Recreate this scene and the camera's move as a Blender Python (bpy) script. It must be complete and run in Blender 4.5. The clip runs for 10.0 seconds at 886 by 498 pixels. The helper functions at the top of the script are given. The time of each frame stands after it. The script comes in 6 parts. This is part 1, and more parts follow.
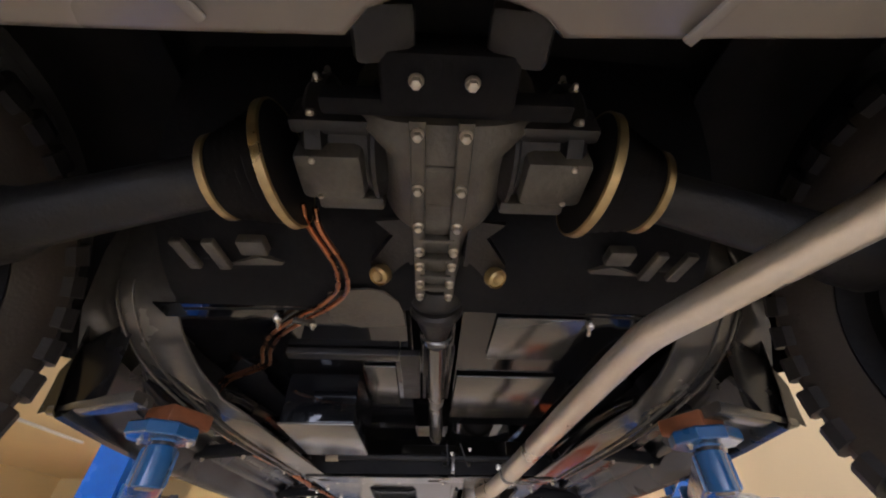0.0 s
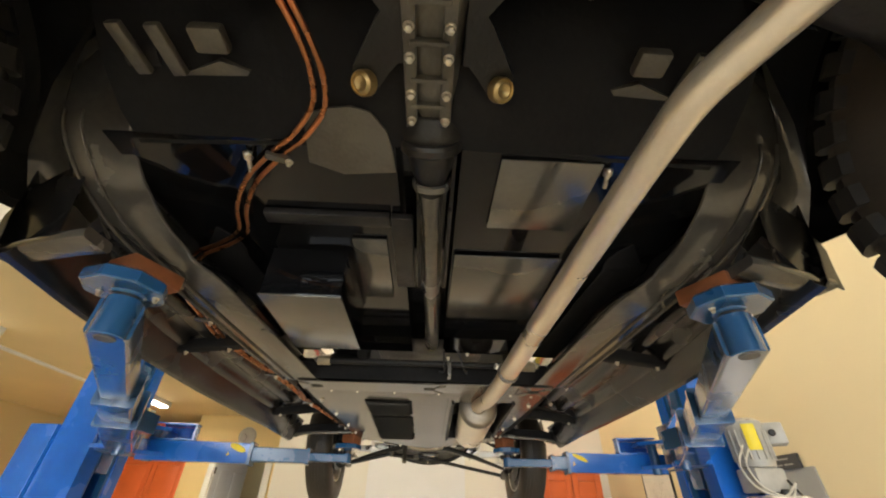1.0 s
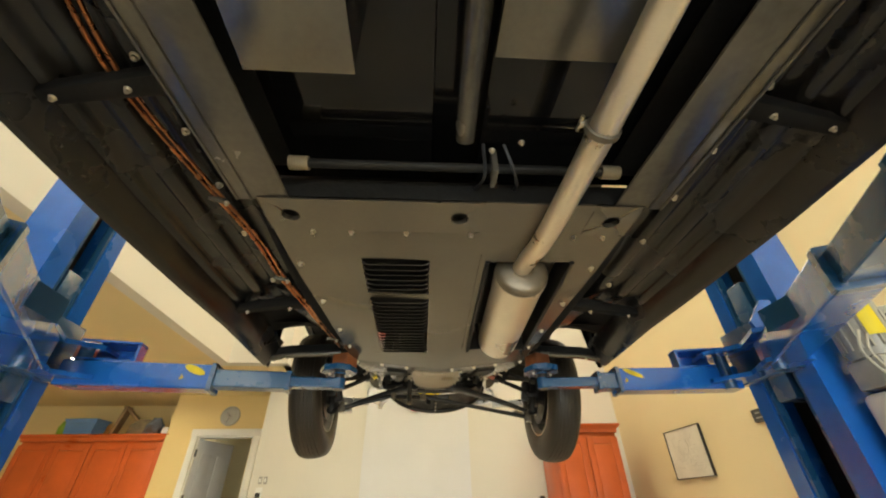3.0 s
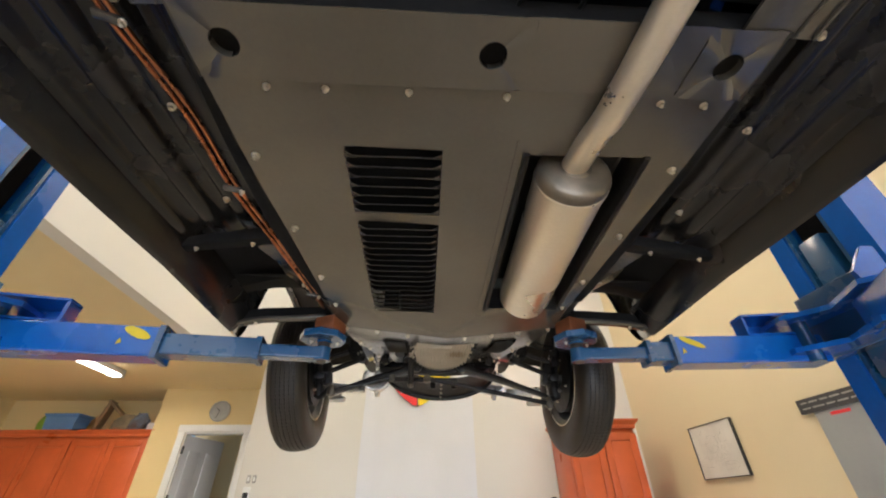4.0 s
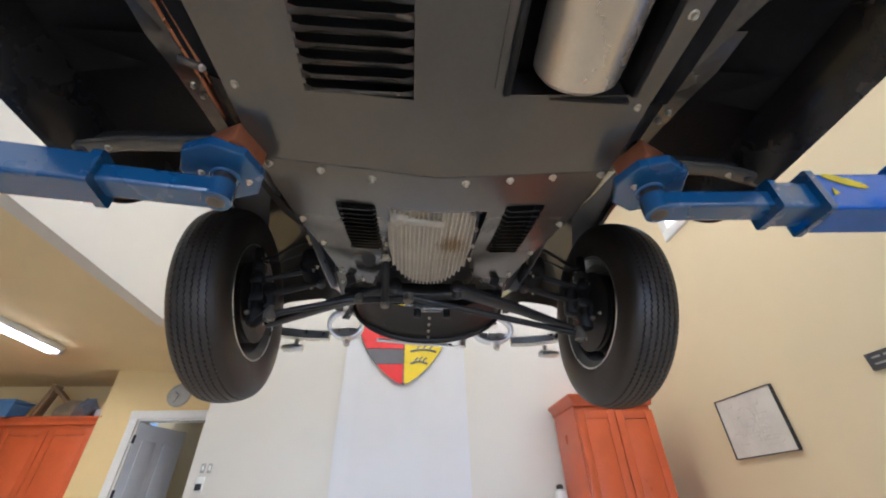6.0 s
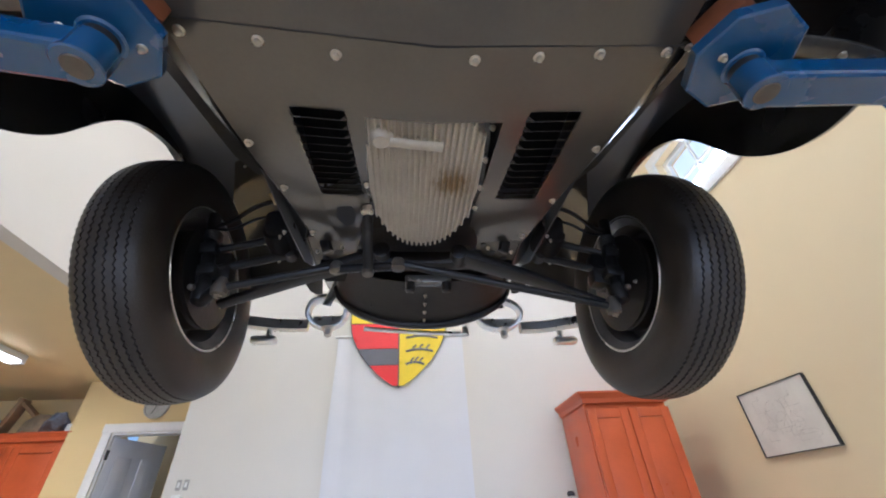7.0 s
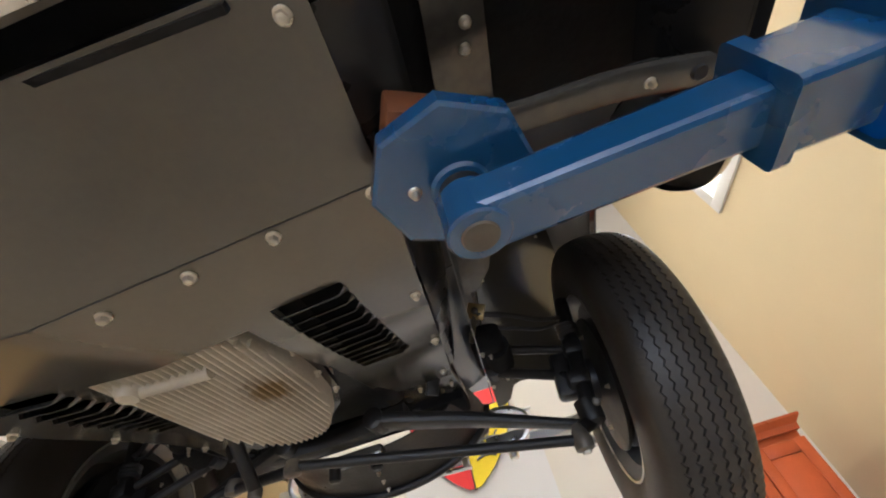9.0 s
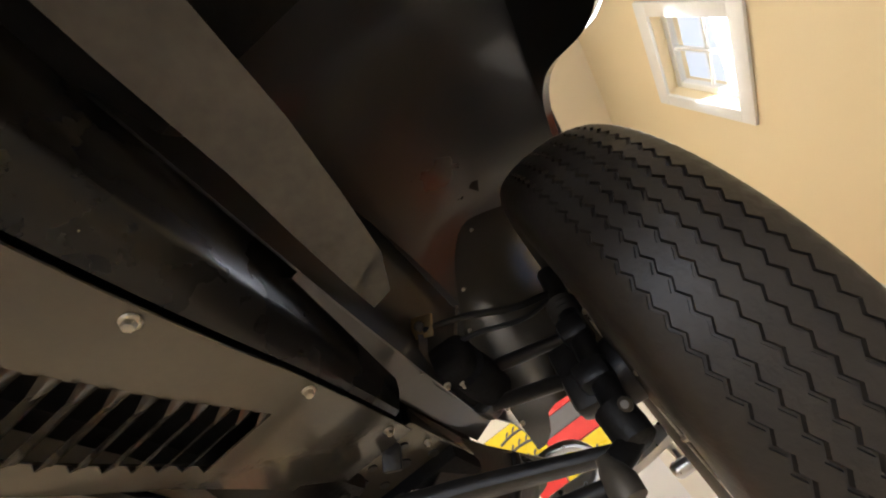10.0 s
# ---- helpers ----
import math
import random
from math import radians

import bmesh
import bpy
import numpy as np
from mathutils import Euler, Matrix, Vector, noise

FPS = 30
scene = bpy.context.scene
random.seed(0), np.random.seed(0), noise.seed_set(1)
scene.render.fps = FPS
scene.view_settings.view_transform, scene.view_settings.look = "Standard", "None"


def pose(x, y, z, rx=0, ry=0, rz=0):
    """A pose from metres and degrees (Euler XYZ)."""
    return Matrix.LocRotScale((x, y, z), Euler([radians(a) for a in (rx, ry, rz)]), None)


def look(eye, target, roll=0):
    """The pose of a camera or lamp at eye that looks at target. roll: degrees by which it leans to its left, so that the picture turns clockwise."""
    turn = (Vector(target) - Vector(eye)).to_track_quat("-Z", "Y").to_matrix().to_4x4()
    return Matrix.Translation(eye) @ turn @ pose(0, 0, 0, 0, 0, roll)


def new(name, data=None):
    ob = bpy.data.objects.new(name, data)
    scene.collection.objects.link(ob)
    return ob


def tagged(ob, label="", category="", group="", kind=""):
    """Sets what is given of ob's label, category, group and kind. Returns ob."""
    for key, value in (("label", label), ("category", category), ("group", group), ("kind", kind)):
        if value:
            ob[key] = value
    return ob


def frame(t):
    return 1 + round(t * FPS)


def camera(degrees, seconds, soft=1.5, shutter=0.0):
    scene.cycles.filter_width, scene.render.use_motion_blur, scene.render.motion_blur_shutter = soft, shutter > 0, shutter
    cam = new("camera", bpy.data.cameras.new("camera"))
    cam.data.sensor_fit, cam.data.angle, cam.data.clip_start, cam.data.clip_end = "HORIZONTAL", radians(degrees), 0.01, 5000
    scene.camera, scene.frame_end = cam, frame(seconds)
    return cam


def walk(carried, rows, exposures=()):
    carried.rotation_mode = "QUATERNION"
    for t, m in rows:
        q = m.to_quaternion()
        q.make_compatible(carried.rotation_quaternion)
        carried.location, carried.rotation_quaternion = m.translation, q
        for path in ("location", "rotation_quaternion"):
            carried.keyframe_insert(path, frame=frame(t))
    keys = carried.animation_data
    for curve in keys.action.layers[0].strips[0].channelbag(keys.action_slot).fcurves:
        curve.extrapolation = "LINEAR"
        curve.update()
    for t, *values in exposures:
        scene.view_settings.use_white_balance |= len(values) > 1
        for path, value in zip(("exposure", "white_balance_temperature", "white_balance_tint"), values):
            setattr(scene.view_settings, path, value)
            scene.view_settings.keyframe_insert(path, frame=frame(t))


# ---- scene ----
cam = camera(98.2, 10.0, soft=2.0)
PATH = [
    (0, (-0.012, 0.071, 1.502), (0.047, 1.607, 2.781), 0.3),
    (0.5, (0.0, 0.164, 1.435), (0.054, 1.786, 2.603), 1.2),
    (1, (0.009, 0.28, 1.384), (0.065, 1.923, 2.523), 1.3),
    (1.5, (0.022, 0.407, 1.289), (0.111, 2.027, 2.459), 0.3),
    (2, (0.002, 0.57, 1.225), (0.104, 2.211, 2.364), -0.3),
    (2.5, (-0.055, 0.771, 1.197), (0.063, 2.422, 2.32), -1.0),
    (3, (-0.068, 0.952, 1.185), (0.046, 2.605, 2.305), -1.1),
    (4.5, (-0.086, 1.522, 1.191), (0.026, 3.171, 2.317), -0.7),
    (5, (-0.09, 1.683, 1.176), (0.048, 3.336, 2.294), -1.1),
    (5.5, (-0.05, 1.881, 1.148), (0.103, 3.535, 2.263), -1.4),
    (6, (-0.034, 2.04, 1.113), (0.128, 3.684, 2.241), -1.7),
    (6.2, (-0.038, 2.112, 1.098), (0.139, 3.745, 2.239), -2.1),
    (7.3, (0.008, 2.389, 1.195), (0.187, 4.011, 2.352), -4.7),
    (7.5, (0.074, 2.405, 1.231), (0.239, 3.989, 2.441), -6.2),
    (8, (0.218, 2.397, 1.307), (0.346, 3.908, 2.611), -10.8),
    (8.5, (0.344, 2.365, 1.365), (0.394, 3.824, 2.732), -14.5),
    (9, (0.446, 2.39, 1.389), (0.358, 3.82, 2.785), -16.5),
    (9.5, (0.578, 2.585, 1.435), (0.424, 3.889, 2.944), -22.3),
    (10, (0.608, 2.76, 1.458), (0.415, 3.922, 3.074), -32.6),
]
EXPOSURES = [(0.0, -0.12, 6000, 25), (0.5, -0.02, 6700, 16), (1.0, 0.1, 7000, 10), (2.2, 0.0, 6900, 7), (2.9, 0.05, 7400, 3), (4.4, 0.1, 5550, 16), (6.2, 0.03, 5150, 16), (7.5, 0.05, 5000, 18), (8.0, 0.15, 5000, 17), (8.5, 0.1, 5500, 18), (9.0, 0.05, 5700, 15), (9.5, 0.0, 6800, 11), (10.0, -0.05, 6300, 16)]
walk(cam, [(t, look(eye, target, roll)) for t, eye, target, roll in PATH], EXPOSURES)

# ---- light ----
world = bpy.data.worlds.new("world")
scene.world = world
world.use_nodes = True
wn, wl = world.node_tree.nodes, world.node_tree.links
sky = wn.new("ShaderNodeTexSky")
sky.sky_type, sky.sun_disc, sky.sun_elevation, sky.sun_rotation = "NISHITA", False, radians(40), radians(200)
wl.new(sky.outputs[0], wn["Background"].inputs[0])
wn["Background"].inputs[1].default_value = 0.12
sun = new("sun", bpy.data.lights.new("sun", "SUN"))
sun.data.energy, sun.data.angle, sun.data.color = 2.0, radians(0.6), (1, 0.95, 0.86)
sun.matrix_world = look((0, 0, 0), (-0.55, 0.6, -0.75))


def area_lamp(name, m, sx, sy, power, colour):
    data = bpy.data.lights.new(name, "AREA")
    data.shape, data.size, data.size_y, data.energy, data.color = "RECTANGLE", sx, sy, power, colour
    ob = new(name, data)
    ob.matrix_world = m
    return ob


# daylight entering at the open garage door behind and at the high window
area_lamp("door_daylight", look((0, -3.3, 1.5), (0, 3, 1.2)), 4.2, 2.7, 190, (0.80, 0.89, 1.0))
area_lamp("window_daylight", look((2.52, 4.49, 3.65), (0, 4.2, 1.5)), 0.7, 0.66, 23, (0.86, 0.93, 1.0))
# fluorescent battens on the high ceiling
for lx, ly in ((-0.6, 1.0), (0.6, 1.0), (-0.6, 4.4), (0.6, 4.4)):
    area_lamp("batten_light", look((lx, ly, 4.74), (lx, ly, 0)), 0.12, 1.15, 28, (1.0, 0.88, 0.63))
area_lamp("side_batten_light", look((-3.72, 5.7, 2.57), (-3.72, 5.7, 0)), 0.1, 1.05, 46, (1.0, 0.88, 0.66))


# ---- materials ----
def mat(name, colour, rough=0.5, metal=0.0, coat=0.0, vary=0.25, scale=6.0, bump=0.0, bump_scale=60.0, rough_vary=0.1, second=None, per_piece=0.0, ior=1.5, spec=0.5, coat_rough=0.08):
    """A surface with large stains and fine grain, in colour, gloss and relief."""
    m = bpy.data.materials.new(name)
    m.use_nodes = True
    n, l = m.node_tree.nodes, m.node_tree.links
    b = n["Principled BSDF"]
    b.inputs["Metallic"].default_value = metal
    b.inputs["IOR"].default_value = ior
    b.inputs["Specular IOR Level"].default_value = spec
    if coat:
        b.inputs["Coat Weight"].default_value, b.inputs["Coat Roughness"].default_value = coat, coat_rough
    tc = n.new("ShaderNodeTexCoord")
    big, fine = n.new("ShaderNodeTexNoise"), n.new("ShaderNodeTexNoise")
    big.inputs["Scale"].default_value, big.inputs["Detail"].default_value = scale, 6
    fine.inputs["Scale"].default_value, fine.inputs["Detail"].default_value = bump_scale, 4
    for t in (big, fine):
        l.new(tc.outputs["Object"], t.inputs["Vector"])
    ramp = n.new("ShaderNodeValToRGB")
    c2 = second or tuple(c * (1 - vary) for c in colour)
    ramp.color_ramp.elements[0].color, ramp.color_ramp.elements[0].position = (*c2, 1), 0.33
    ramp.color_ramp.elements[1].color, ramp.color_ramp.elements[1].position = (*colour, 1), 0.67
    mix = n.new("ShaderNodeMath")
    mix.operation = "MULTIPLY_ADD"
    mix.inputs[1].default_value = 0.25
    l.new(fine.outputs["Fac"], mix.inputs[0])
    sub = n.new("ShaderNodeMath")
    sub.operation = "MULTIPLY_ADD"
    sub.inputs[1].default_value, sub.inputs[2].default_value = 1.0, -0.125
    l.new(big.outputs["Fac"], sub.inputs[0])
    l.new(sub.outputs[0], mix.inputs[2])
    l.new(mix.outputs[0], ramp.inputs["Fac"])
    col = ramp.outputs["Color"]
    if per_piece:
        info, hsv, rng = n.new("ShaderNodeObjectInfo"), n.new("ShaderNodeHueSaturation"), n.new("ShaderNodeMapRange")
        rng.inputs["To Min"].default_value, rng.inputs["To Max"].default_value = 1 - per_piece, 1 + per_piece
        l.new(info.outputs["Random"], rng.inputs["Value"])
        l.new(rng.outputs[0], hsv.inputs["Value"])
        l.new(col, hsv.inputs["Color"])
        col = hsv.outputs["Color"]
    l.new(col, b.inputs["Base Color"])
    rr = n.new("ShaderNodeMapRange")
    rr.inputs["To Min"].default_value, rr.inputs["To Max"].default_value = max(0.03, rough - rough_vary), min(1, rough + rough_vary)
    rr.inputs["From Min"].default_value, rr.inputs["From Max"].default_value = 0.3, 0.7
    l.new(big.outputs["Fac"], rr.inputs["Value"])
    l.new(rr.outputs[0], b.inputs["Roughness"])
    if bump:
        bp = n.new("ShaderNodeBump")
        bp.inputs["Strength"].default_value, bp.inputs["Distance"].default_value = bump, 0.002
        l.new(fine.outputs["Fac"], bp.inputs["Height"])
        l.new(bp.outputs[0], b.inputs["Normal"])
    return m


def glow(name, colour, strength):
    m = bpy.data.materials.new(name)
    m.use_nodes = True
    b = m.node_tree.nodes["Principled BSDF"]
    b.inputs["Base Color"].default_value = (*colour, 1)
    b.inputs["Emission Color"].default_value = (*colour, 1)
    b.inputs["Emission Strength"].default_value = strength
    return m


def glass(name, tint=(1, 1, 1), rough=0.02):
    m = bpy.data.materials.new(name)
    m.use_nodes = True
    b = m.node_tree.nodes["Principled BSDF"]
    b.inputs["Base Color"].default_value = (*tint, 1)
    b.inputs["Transmission Weight"].default_value, b.inputs["Roughness"].default_value = 1, rough
    return m


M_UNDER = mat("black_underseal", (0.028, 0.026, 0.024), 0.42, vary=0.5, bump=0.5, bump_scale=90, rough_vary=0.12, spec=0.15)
M_GLOSSBLACK = mat("gloss_black_paint", (0.022, 0.0215, 0.022), 0.20, coat=0.7, vary=0.4, bump=0.06, bump_scale=40)
M_FLOORBLK = mat("floor_black_paint", (0.020, 0.0185, 0.017), 0.25, coat=0.10, vary=0.5, scale=5, bump=0.12, bump_scale=60, spec=0.42)
M_FLOORGLOSS = mat("polished_black_floor", (0.008, 0.008, 0.0085), 0.07, vary=0.4, scale=4, bump=0.02, bump_scale=50, rough_vary=0.03, spec=0.45)
# matte black parts; also painted shade inside channels, posts and openings
M_MATTE = mat("matte_black_and_shade", (0.021, 0.020, 0.0195), 0.75, vary=0.5, bump=0.5, bump_scale=90, spec=0.10)
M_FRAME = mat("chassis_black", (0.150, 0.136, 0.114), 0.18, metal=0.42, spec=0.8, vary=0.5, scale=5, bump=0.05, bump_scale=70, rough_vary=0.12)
M_PAN = mat("pan_grey_black", (0.195, 0.176, 0.145), 0.17, metal=0.6, vary=0.16, scale=4, bump=0.06, bump_scale=120, rough_vary=0.035)
M_PLATE = mat("floor_plate", (0.235, 0.222, 0.195), 0.19, metal=0.7, rough_vary=0.04, vary=0.3, scale=4, bump=0.08, bump_scale=90)
M_PIPE = mat("aluminised_steel", (0.90, 0.80, 0.64), 0.33, metal=0.75, vary=0.18, scale=7, bump=0.1, bump_scale=150, second=(0.78, 0.68, 0.53))
M_HOUSING = mat("cast_alloy_housing", (0.15, 0.135, 0.106), 0.40, metal=0.35, vary=0.45, scale=12, bump=0.5, bump_scale=140, rough_vary=0.12)
M_ARCH = mat("smooth_black_arch_paint", (0.026, 0.0265, 0.029), 0.30, vary=0.3, scale=3, bump=0.05, bump_scale=60, rough_vary=0.04, spec=0.9, coat=1.0, coat_rough=0.11)
M_RIM = mat("grey_painted_rim", (0.30, 0.29, 0.27), 0.38, metal=0.4, vary=0.35, scale=10)
M_CAST = mat("cast_grey", (0.030, 0.027, 0.023), 0.42, metal=0.2, vary=0.45, scale=12, bump=0.5, bump_scale=140)
M_RUBBER = mat("black_rubber", (0.021, 0.019, 0.017), 0.55, vary=0.4, scale=8, bump=0.2, bump_scale=160)
M_TYRE = mat("tyre_rubber", (0.050, 0.040, 0.030), 0.46, vary=0.3, scale=7, bump=0.25, bump_scale=180)
M_STEEL = mat("zinc_bolt", (0.72, 0.66, 0.54), 0.30, metal=0.9, vary=0.25, scale=40)
M_BRASS = mat("yellow_passivated_clamp", (0.62, 0.46, 0.22), 0.34, metal=0.85, vary=0.3, scale=30)
M_COPPER = mat("copper_tube", (0.62, 0.26, 0.12), 0.30, metal=0.95, vary=0.35, scale=25)
M_SUMP = mat("ribbed_aluminium", (0.70, 0.64, 0.53), 0.50, metal=0.35, vary=0.3, scale=9, bump=0.35, bump_scale=120, second=(0.54, 0.48, 0.38))


def add_stain(m, centre, reach, colour):
    """A brown run of oil with an uneven edge round one spot."""
    n, l = m.node_tree.nodes, m.node_tree.links
    b = n["Principled BSDF"]
    geo, dist, noise, total, ramp, mix = (n.new(k) for k in ("ShaderNodeNewGeometry", "ShaderNodeVectorMath", "ShaderNodeTexNoise", "ShaderNodeMath", "ShaderNodeMapRange", "ShaderNodeMix"))
    dist.operation = "DISTANCE"
    dist.inputs[1].default_value = centre
    noise.inputs["Scale"].default_value, noise.inputs["Detail"].default_value = 45, 5
    l.new(geo.outputs["Position"], dist.inputs[0])
    l.new(geo.outputs["Position"], noise.inputs["Vector"])
    total.operation = "MULTIPLY_ADD"
    total.inputs[1].default_value = reach * 1.2
    l.new(noise.outputs["Fac"], total.inputs[0])
    l.new(dist.outputs["Value"], total.inputs[2])
    ramp.inputs["From Min"].default_value, ramp.inputs["From Max"].default_value = reach * 1.0, reach * 1.7
    ramp.inputs["To Min"].default_value, ramp.inputs["To Max"].default_value = 0.85, 0.0
    l.new(total.outputs[0], ramp.inputs["Value"])
    mix.data_type = "RGBA"
    old = b.inputs["Base Color"].links[0].from_socket
    l.new(ramp.outputs[0], mix.inputs["Factor"])
    l.new(old, mix.inputs[6])
    mix.inputs[7].default_value = (*colour, 1)
    l.new(mix.outputs[2], b.inputs["Base Color"])


add_stain(M_SUMP, (0.076, 2.915, 1.722), 0.046, (0.27, 0.165, 0.045))
M_BUSH = mat("tan_bush", (0.34, 0.27, 0.17), 0.5, vary=0.3, scale=20)
# pipe steel darkened to brown to paint shade on the silencer's rear end
M_CAPSHADE = mat("shaded_cap_steel", (0.30, 0.25, 0.19), 0.42, metal=0.7, vary=0.4, scale=14)
M_RUST = mat("worn_brown_steel", (0.20, 0.17, 0.13), 0.45, metal=0.4, vary=0.4, scale=25)
M_GREASE = mat("greasy_black_steel", (0.032, 0.029, 0.026), 0.42, metal=0.3, vary=0.5, scale=16, bump=0.35, bump_scale=110, rough_vary=0.15)
M_CHROME = mat("chrome", (0.86, 0.84, 0.80), 0.30, metal=1.0, vary=0.06, scale=20, rough_vary=0.04)
M_BODY = mat("body_grey_beige", (0.235, 0.202, 0.162), 0.30, coat=0.4, vary=0.15, scale=3)
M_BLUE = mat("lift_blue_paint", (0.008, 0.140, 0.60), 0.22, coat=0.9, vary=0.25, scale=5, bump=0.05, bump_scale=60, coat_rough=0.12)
M_BLUEDARK = mat("lift_blue_worn", (0.012, 0.092, 0.235), 0.26, coat=1.0, spec=0.8, vary=0.30, scale=9, bump=0.04, bump_scale=70, rough_vary=0.05, second=(0.013, 0.085, 0.21), coat_rough=0.22)
# dark fill that paints the shade of uncut holes; also the pan seam
M_DARK = mat("hole_shade_and_seam", (0.026, 0.026, 0.028), 0.55, vary=0.4, scale=8)
M_YELLOW = mat("yellow_sticker", (0.78, 0.62, 0.02), 0.45, vary=0.12, scale=20)
M_BLOCK = mat("reddish_wood_block", (0.27, 0.085, 0.028), 0.62, vary=0.45, scale=14, bump=0.4, bump_scale=60)
M_WALLY = mat("wall_yellow", (0.80, 0.62, 0.30), 0.75, vary=0.05, scale=1.3, bump=0.15, bump_scale=220)
M_WALLC = mat("wall_cream", (0.84, 0.74, 0.54), 0.75, vary=0.05, scale=1.1, bump=0.15, bump_scale=220)
M_WALLE = mat("wall_pale_yellow", (0.82, 0.69, 0.45), 0.75, vary=0.05, scale=1.1, bump=0.15, bump_scale=220)
M_WALLW = mat("wall_white", (0.735, 0.705, 0.645), 0.75, vary=0.05, scale=1.1, bump=0.15, bump_scale=220)
M_CEIL = mat("ceiling_tan", (0.82, 0.67, 0.38), 0.8, vary=0.06, scale=1.5, bump=0.2, bump_scale=240)
M_TRIM = mat("white_trim", (0.82, 0.82, 0.80), 0.4, vary=0.05, scale=5)
M_DOOR = mat("white_door", (0.80, 0.83, 0.90), 0.38, vary=0.06, scale=4)
M_RED = mat("red_stained_wood", (0.62, 0.115, 0.028), 0.36, vary=0.18, scale=4, bump=0.1, bump_scale=90, coat=0.15)
M_FLOOR = mat("floor_concrete", (0.68, 0.63, 0.55), 0.45, vary=0.25, scale=1.6, bump=0.2, bump_scale=80)
M_SCREEN = mat("white_fabric", (0.738, 0.742, 0.772), 0.8, vary=0.05, scale=2, bump=0.1, bump_scale=300)
M_CRED = mat("plaque_red", (0.86, 0.045, 0.05), 0.35, vary=0.1, scale=8)
M_CGREY = mat("plaque_grey", (0.16, 0.16, 0.19), 0.4, vary=0.15, scale=8)
M_CYEL = mat("plaque_yellow", (0.93, 0.72, 0.015), 0.35, vary=0.1, scale=8)
M_GREYMETAL = mat("grey_enamel", (0.42, 0.41, 0.38), 0.35, vary=0.2, scale=12)
M_PLASTIC = mat("translucent_white_plastic", (0.80, 0.72, 0.65), 0.40, vary=0.12, scale=6)
M_CABLE = mat("pale_cable", (0.52, 0.50, 0.44), 0.5, vary=0.15, scale=20)
M_PAPER = mat("print_paper", (0.77, 0.75, 0.69), 0.55, vary=0.12, scale=7)
M_INK = mat("print_ink", (0.715, 0.69, 0.63), 0.6, vary=0.3, scale=20)
M_HEADER = mat("dark_grey_header", (0.055, 0.055, 0.06), 0.4, vary=0.3, scale=12)
M_BLACK = mat("black_satin", (0.02, 0.02, 0.022), 0.4, vary=0.3, scale=12)
M_GREYPANEL = mat("grey_panel", (0.36, 0.375, 0.375), 0.5, vary=0.1, scale=4)
M_BINBLUE = mat("blue_plastic", (0.14, 0.30, 0.56), 0.45, vary=0.15, scale=6)
M_GREEN = mat("lime_plastic", (0.25, 0.42, 0.03), 0.5, vary=0.2, scale=9)
M_WOOD = mat("brown_wood", (0.33, 0.21, 0.105), 0.6, vary=0.4, scale=9, bump=0.2)
M_BUNDLE = mat("dark_mixed_cloth", (0.10, 0.07, 0.055), 0.8, vary=0.6, scale=9, bump=0.5, second=(0.16, 0.20, 0.27))
M_KHAKI = mat("khaki_cloth", (0.30, 0.24, 0.15), 0.85, vary=0.4, scale=12, bump=0.4)
M_TUBE = glow("fluorescent_tube", (1.0, 0.93, 0.80), 9.0)
M_DAY = glow("daylight_outside", (0.86, 0.93, 1.0), 2.2)
M_SKY = glow("pale_sky_outside", (0.84, 0.92, 1.0), 0.62)
M_GLASS = glass("window_glass")


# ---- builders ----
WORLD = {}


def link(name, bm, material, m=None, smooth=True):
    if isinstance(bm, bpy.types.Mesh):
        data = bm
    else:
        data = bpy.data.meshes.new(name)
        bmesh.ops.recalc_face_normals(bm, faces=bm.faces[:])
        bm.to_mesh(data)
        bm.free()
        data.materials.append(material)
        if smooth:
            data.polygons.foreach_set("use_smooth", [True] * len(data.polygons))
            data.set_sharp_from_angle(angle=radians(32))
    ob = new(name, data)
    ob.matrix_world = m or Matrix()
    WORLD[ob] = m or Matrix()
    return ob


def thing(name, at, label, category, group="", kind=""):
    ob = new(name)
    ob.empty_display_size = 0.1
    ob.location = at
    WORLD[ob] = Matrix.Translation(at)
    return tagged(ob, label, category, group, kind)


def part(name, bm, material, parent, label="", m=None, kind="", smooth=True):
    ob = link(name, bm, material, m, smooth)
    ob.parent = parent
    ob.matrix_parent_inverse = WORLD[parent].inverted()
    return tagged(ob, label, kind=kind)


def solid(name, bm, material, label, category, group="", kind="", m=None, smooth=True):
    return tagged(link(name, bm, material, m, smooth), label, category, group, kind)


def box(bm, c, s, m=None, bevel=0.0, seg=2):
    """A box of full sizes s at c, turned by m."""
    g = bmesh.ops.create_cube(bm, size=1, matrix=Matrix.Translation(c) @ (m or Matrix()) @ Matrix.Diagonal((*s, 1)))
    if bevel:
        es = list({e for v in g["verts"] for e in v.link_edges})
        bmesh.ops.bevel(bm, geom=es, offset=bevel, segments=seg, profile=0.5, affect="EDGES", clamp_overlap=True)
    return bm


def boxes(*items, bevel=0.0):
    bm = bmesh.new()
    for c, s in items:
        box(bm, c, s, bevel=bevel)
    return bm


def lathe(bm, prof, m=None, seg=24, caps=True):
    """Turns (radius, height) points round the local z axis."""
    m = m or Matrix()
    rings = []
    for r, h in prof:
        rings.append([bm.verts.new(m @ Vector((r * math.cos(2 * math.pi * i / seg), r * math.sin(2 * math.pi * i / seg), h))) for i in range(seg)])
    for a, b in zip(rings, rings[1:]):
        for i in range(seg):
            bm.faces.new((a[i], a[(i + 1) % seg], b[(i + 1) % seg], b[i]))
    if caps:
        bm.faces.new(rings[0][::-1])
        bm.faces.new(rings[-1])
    return bm


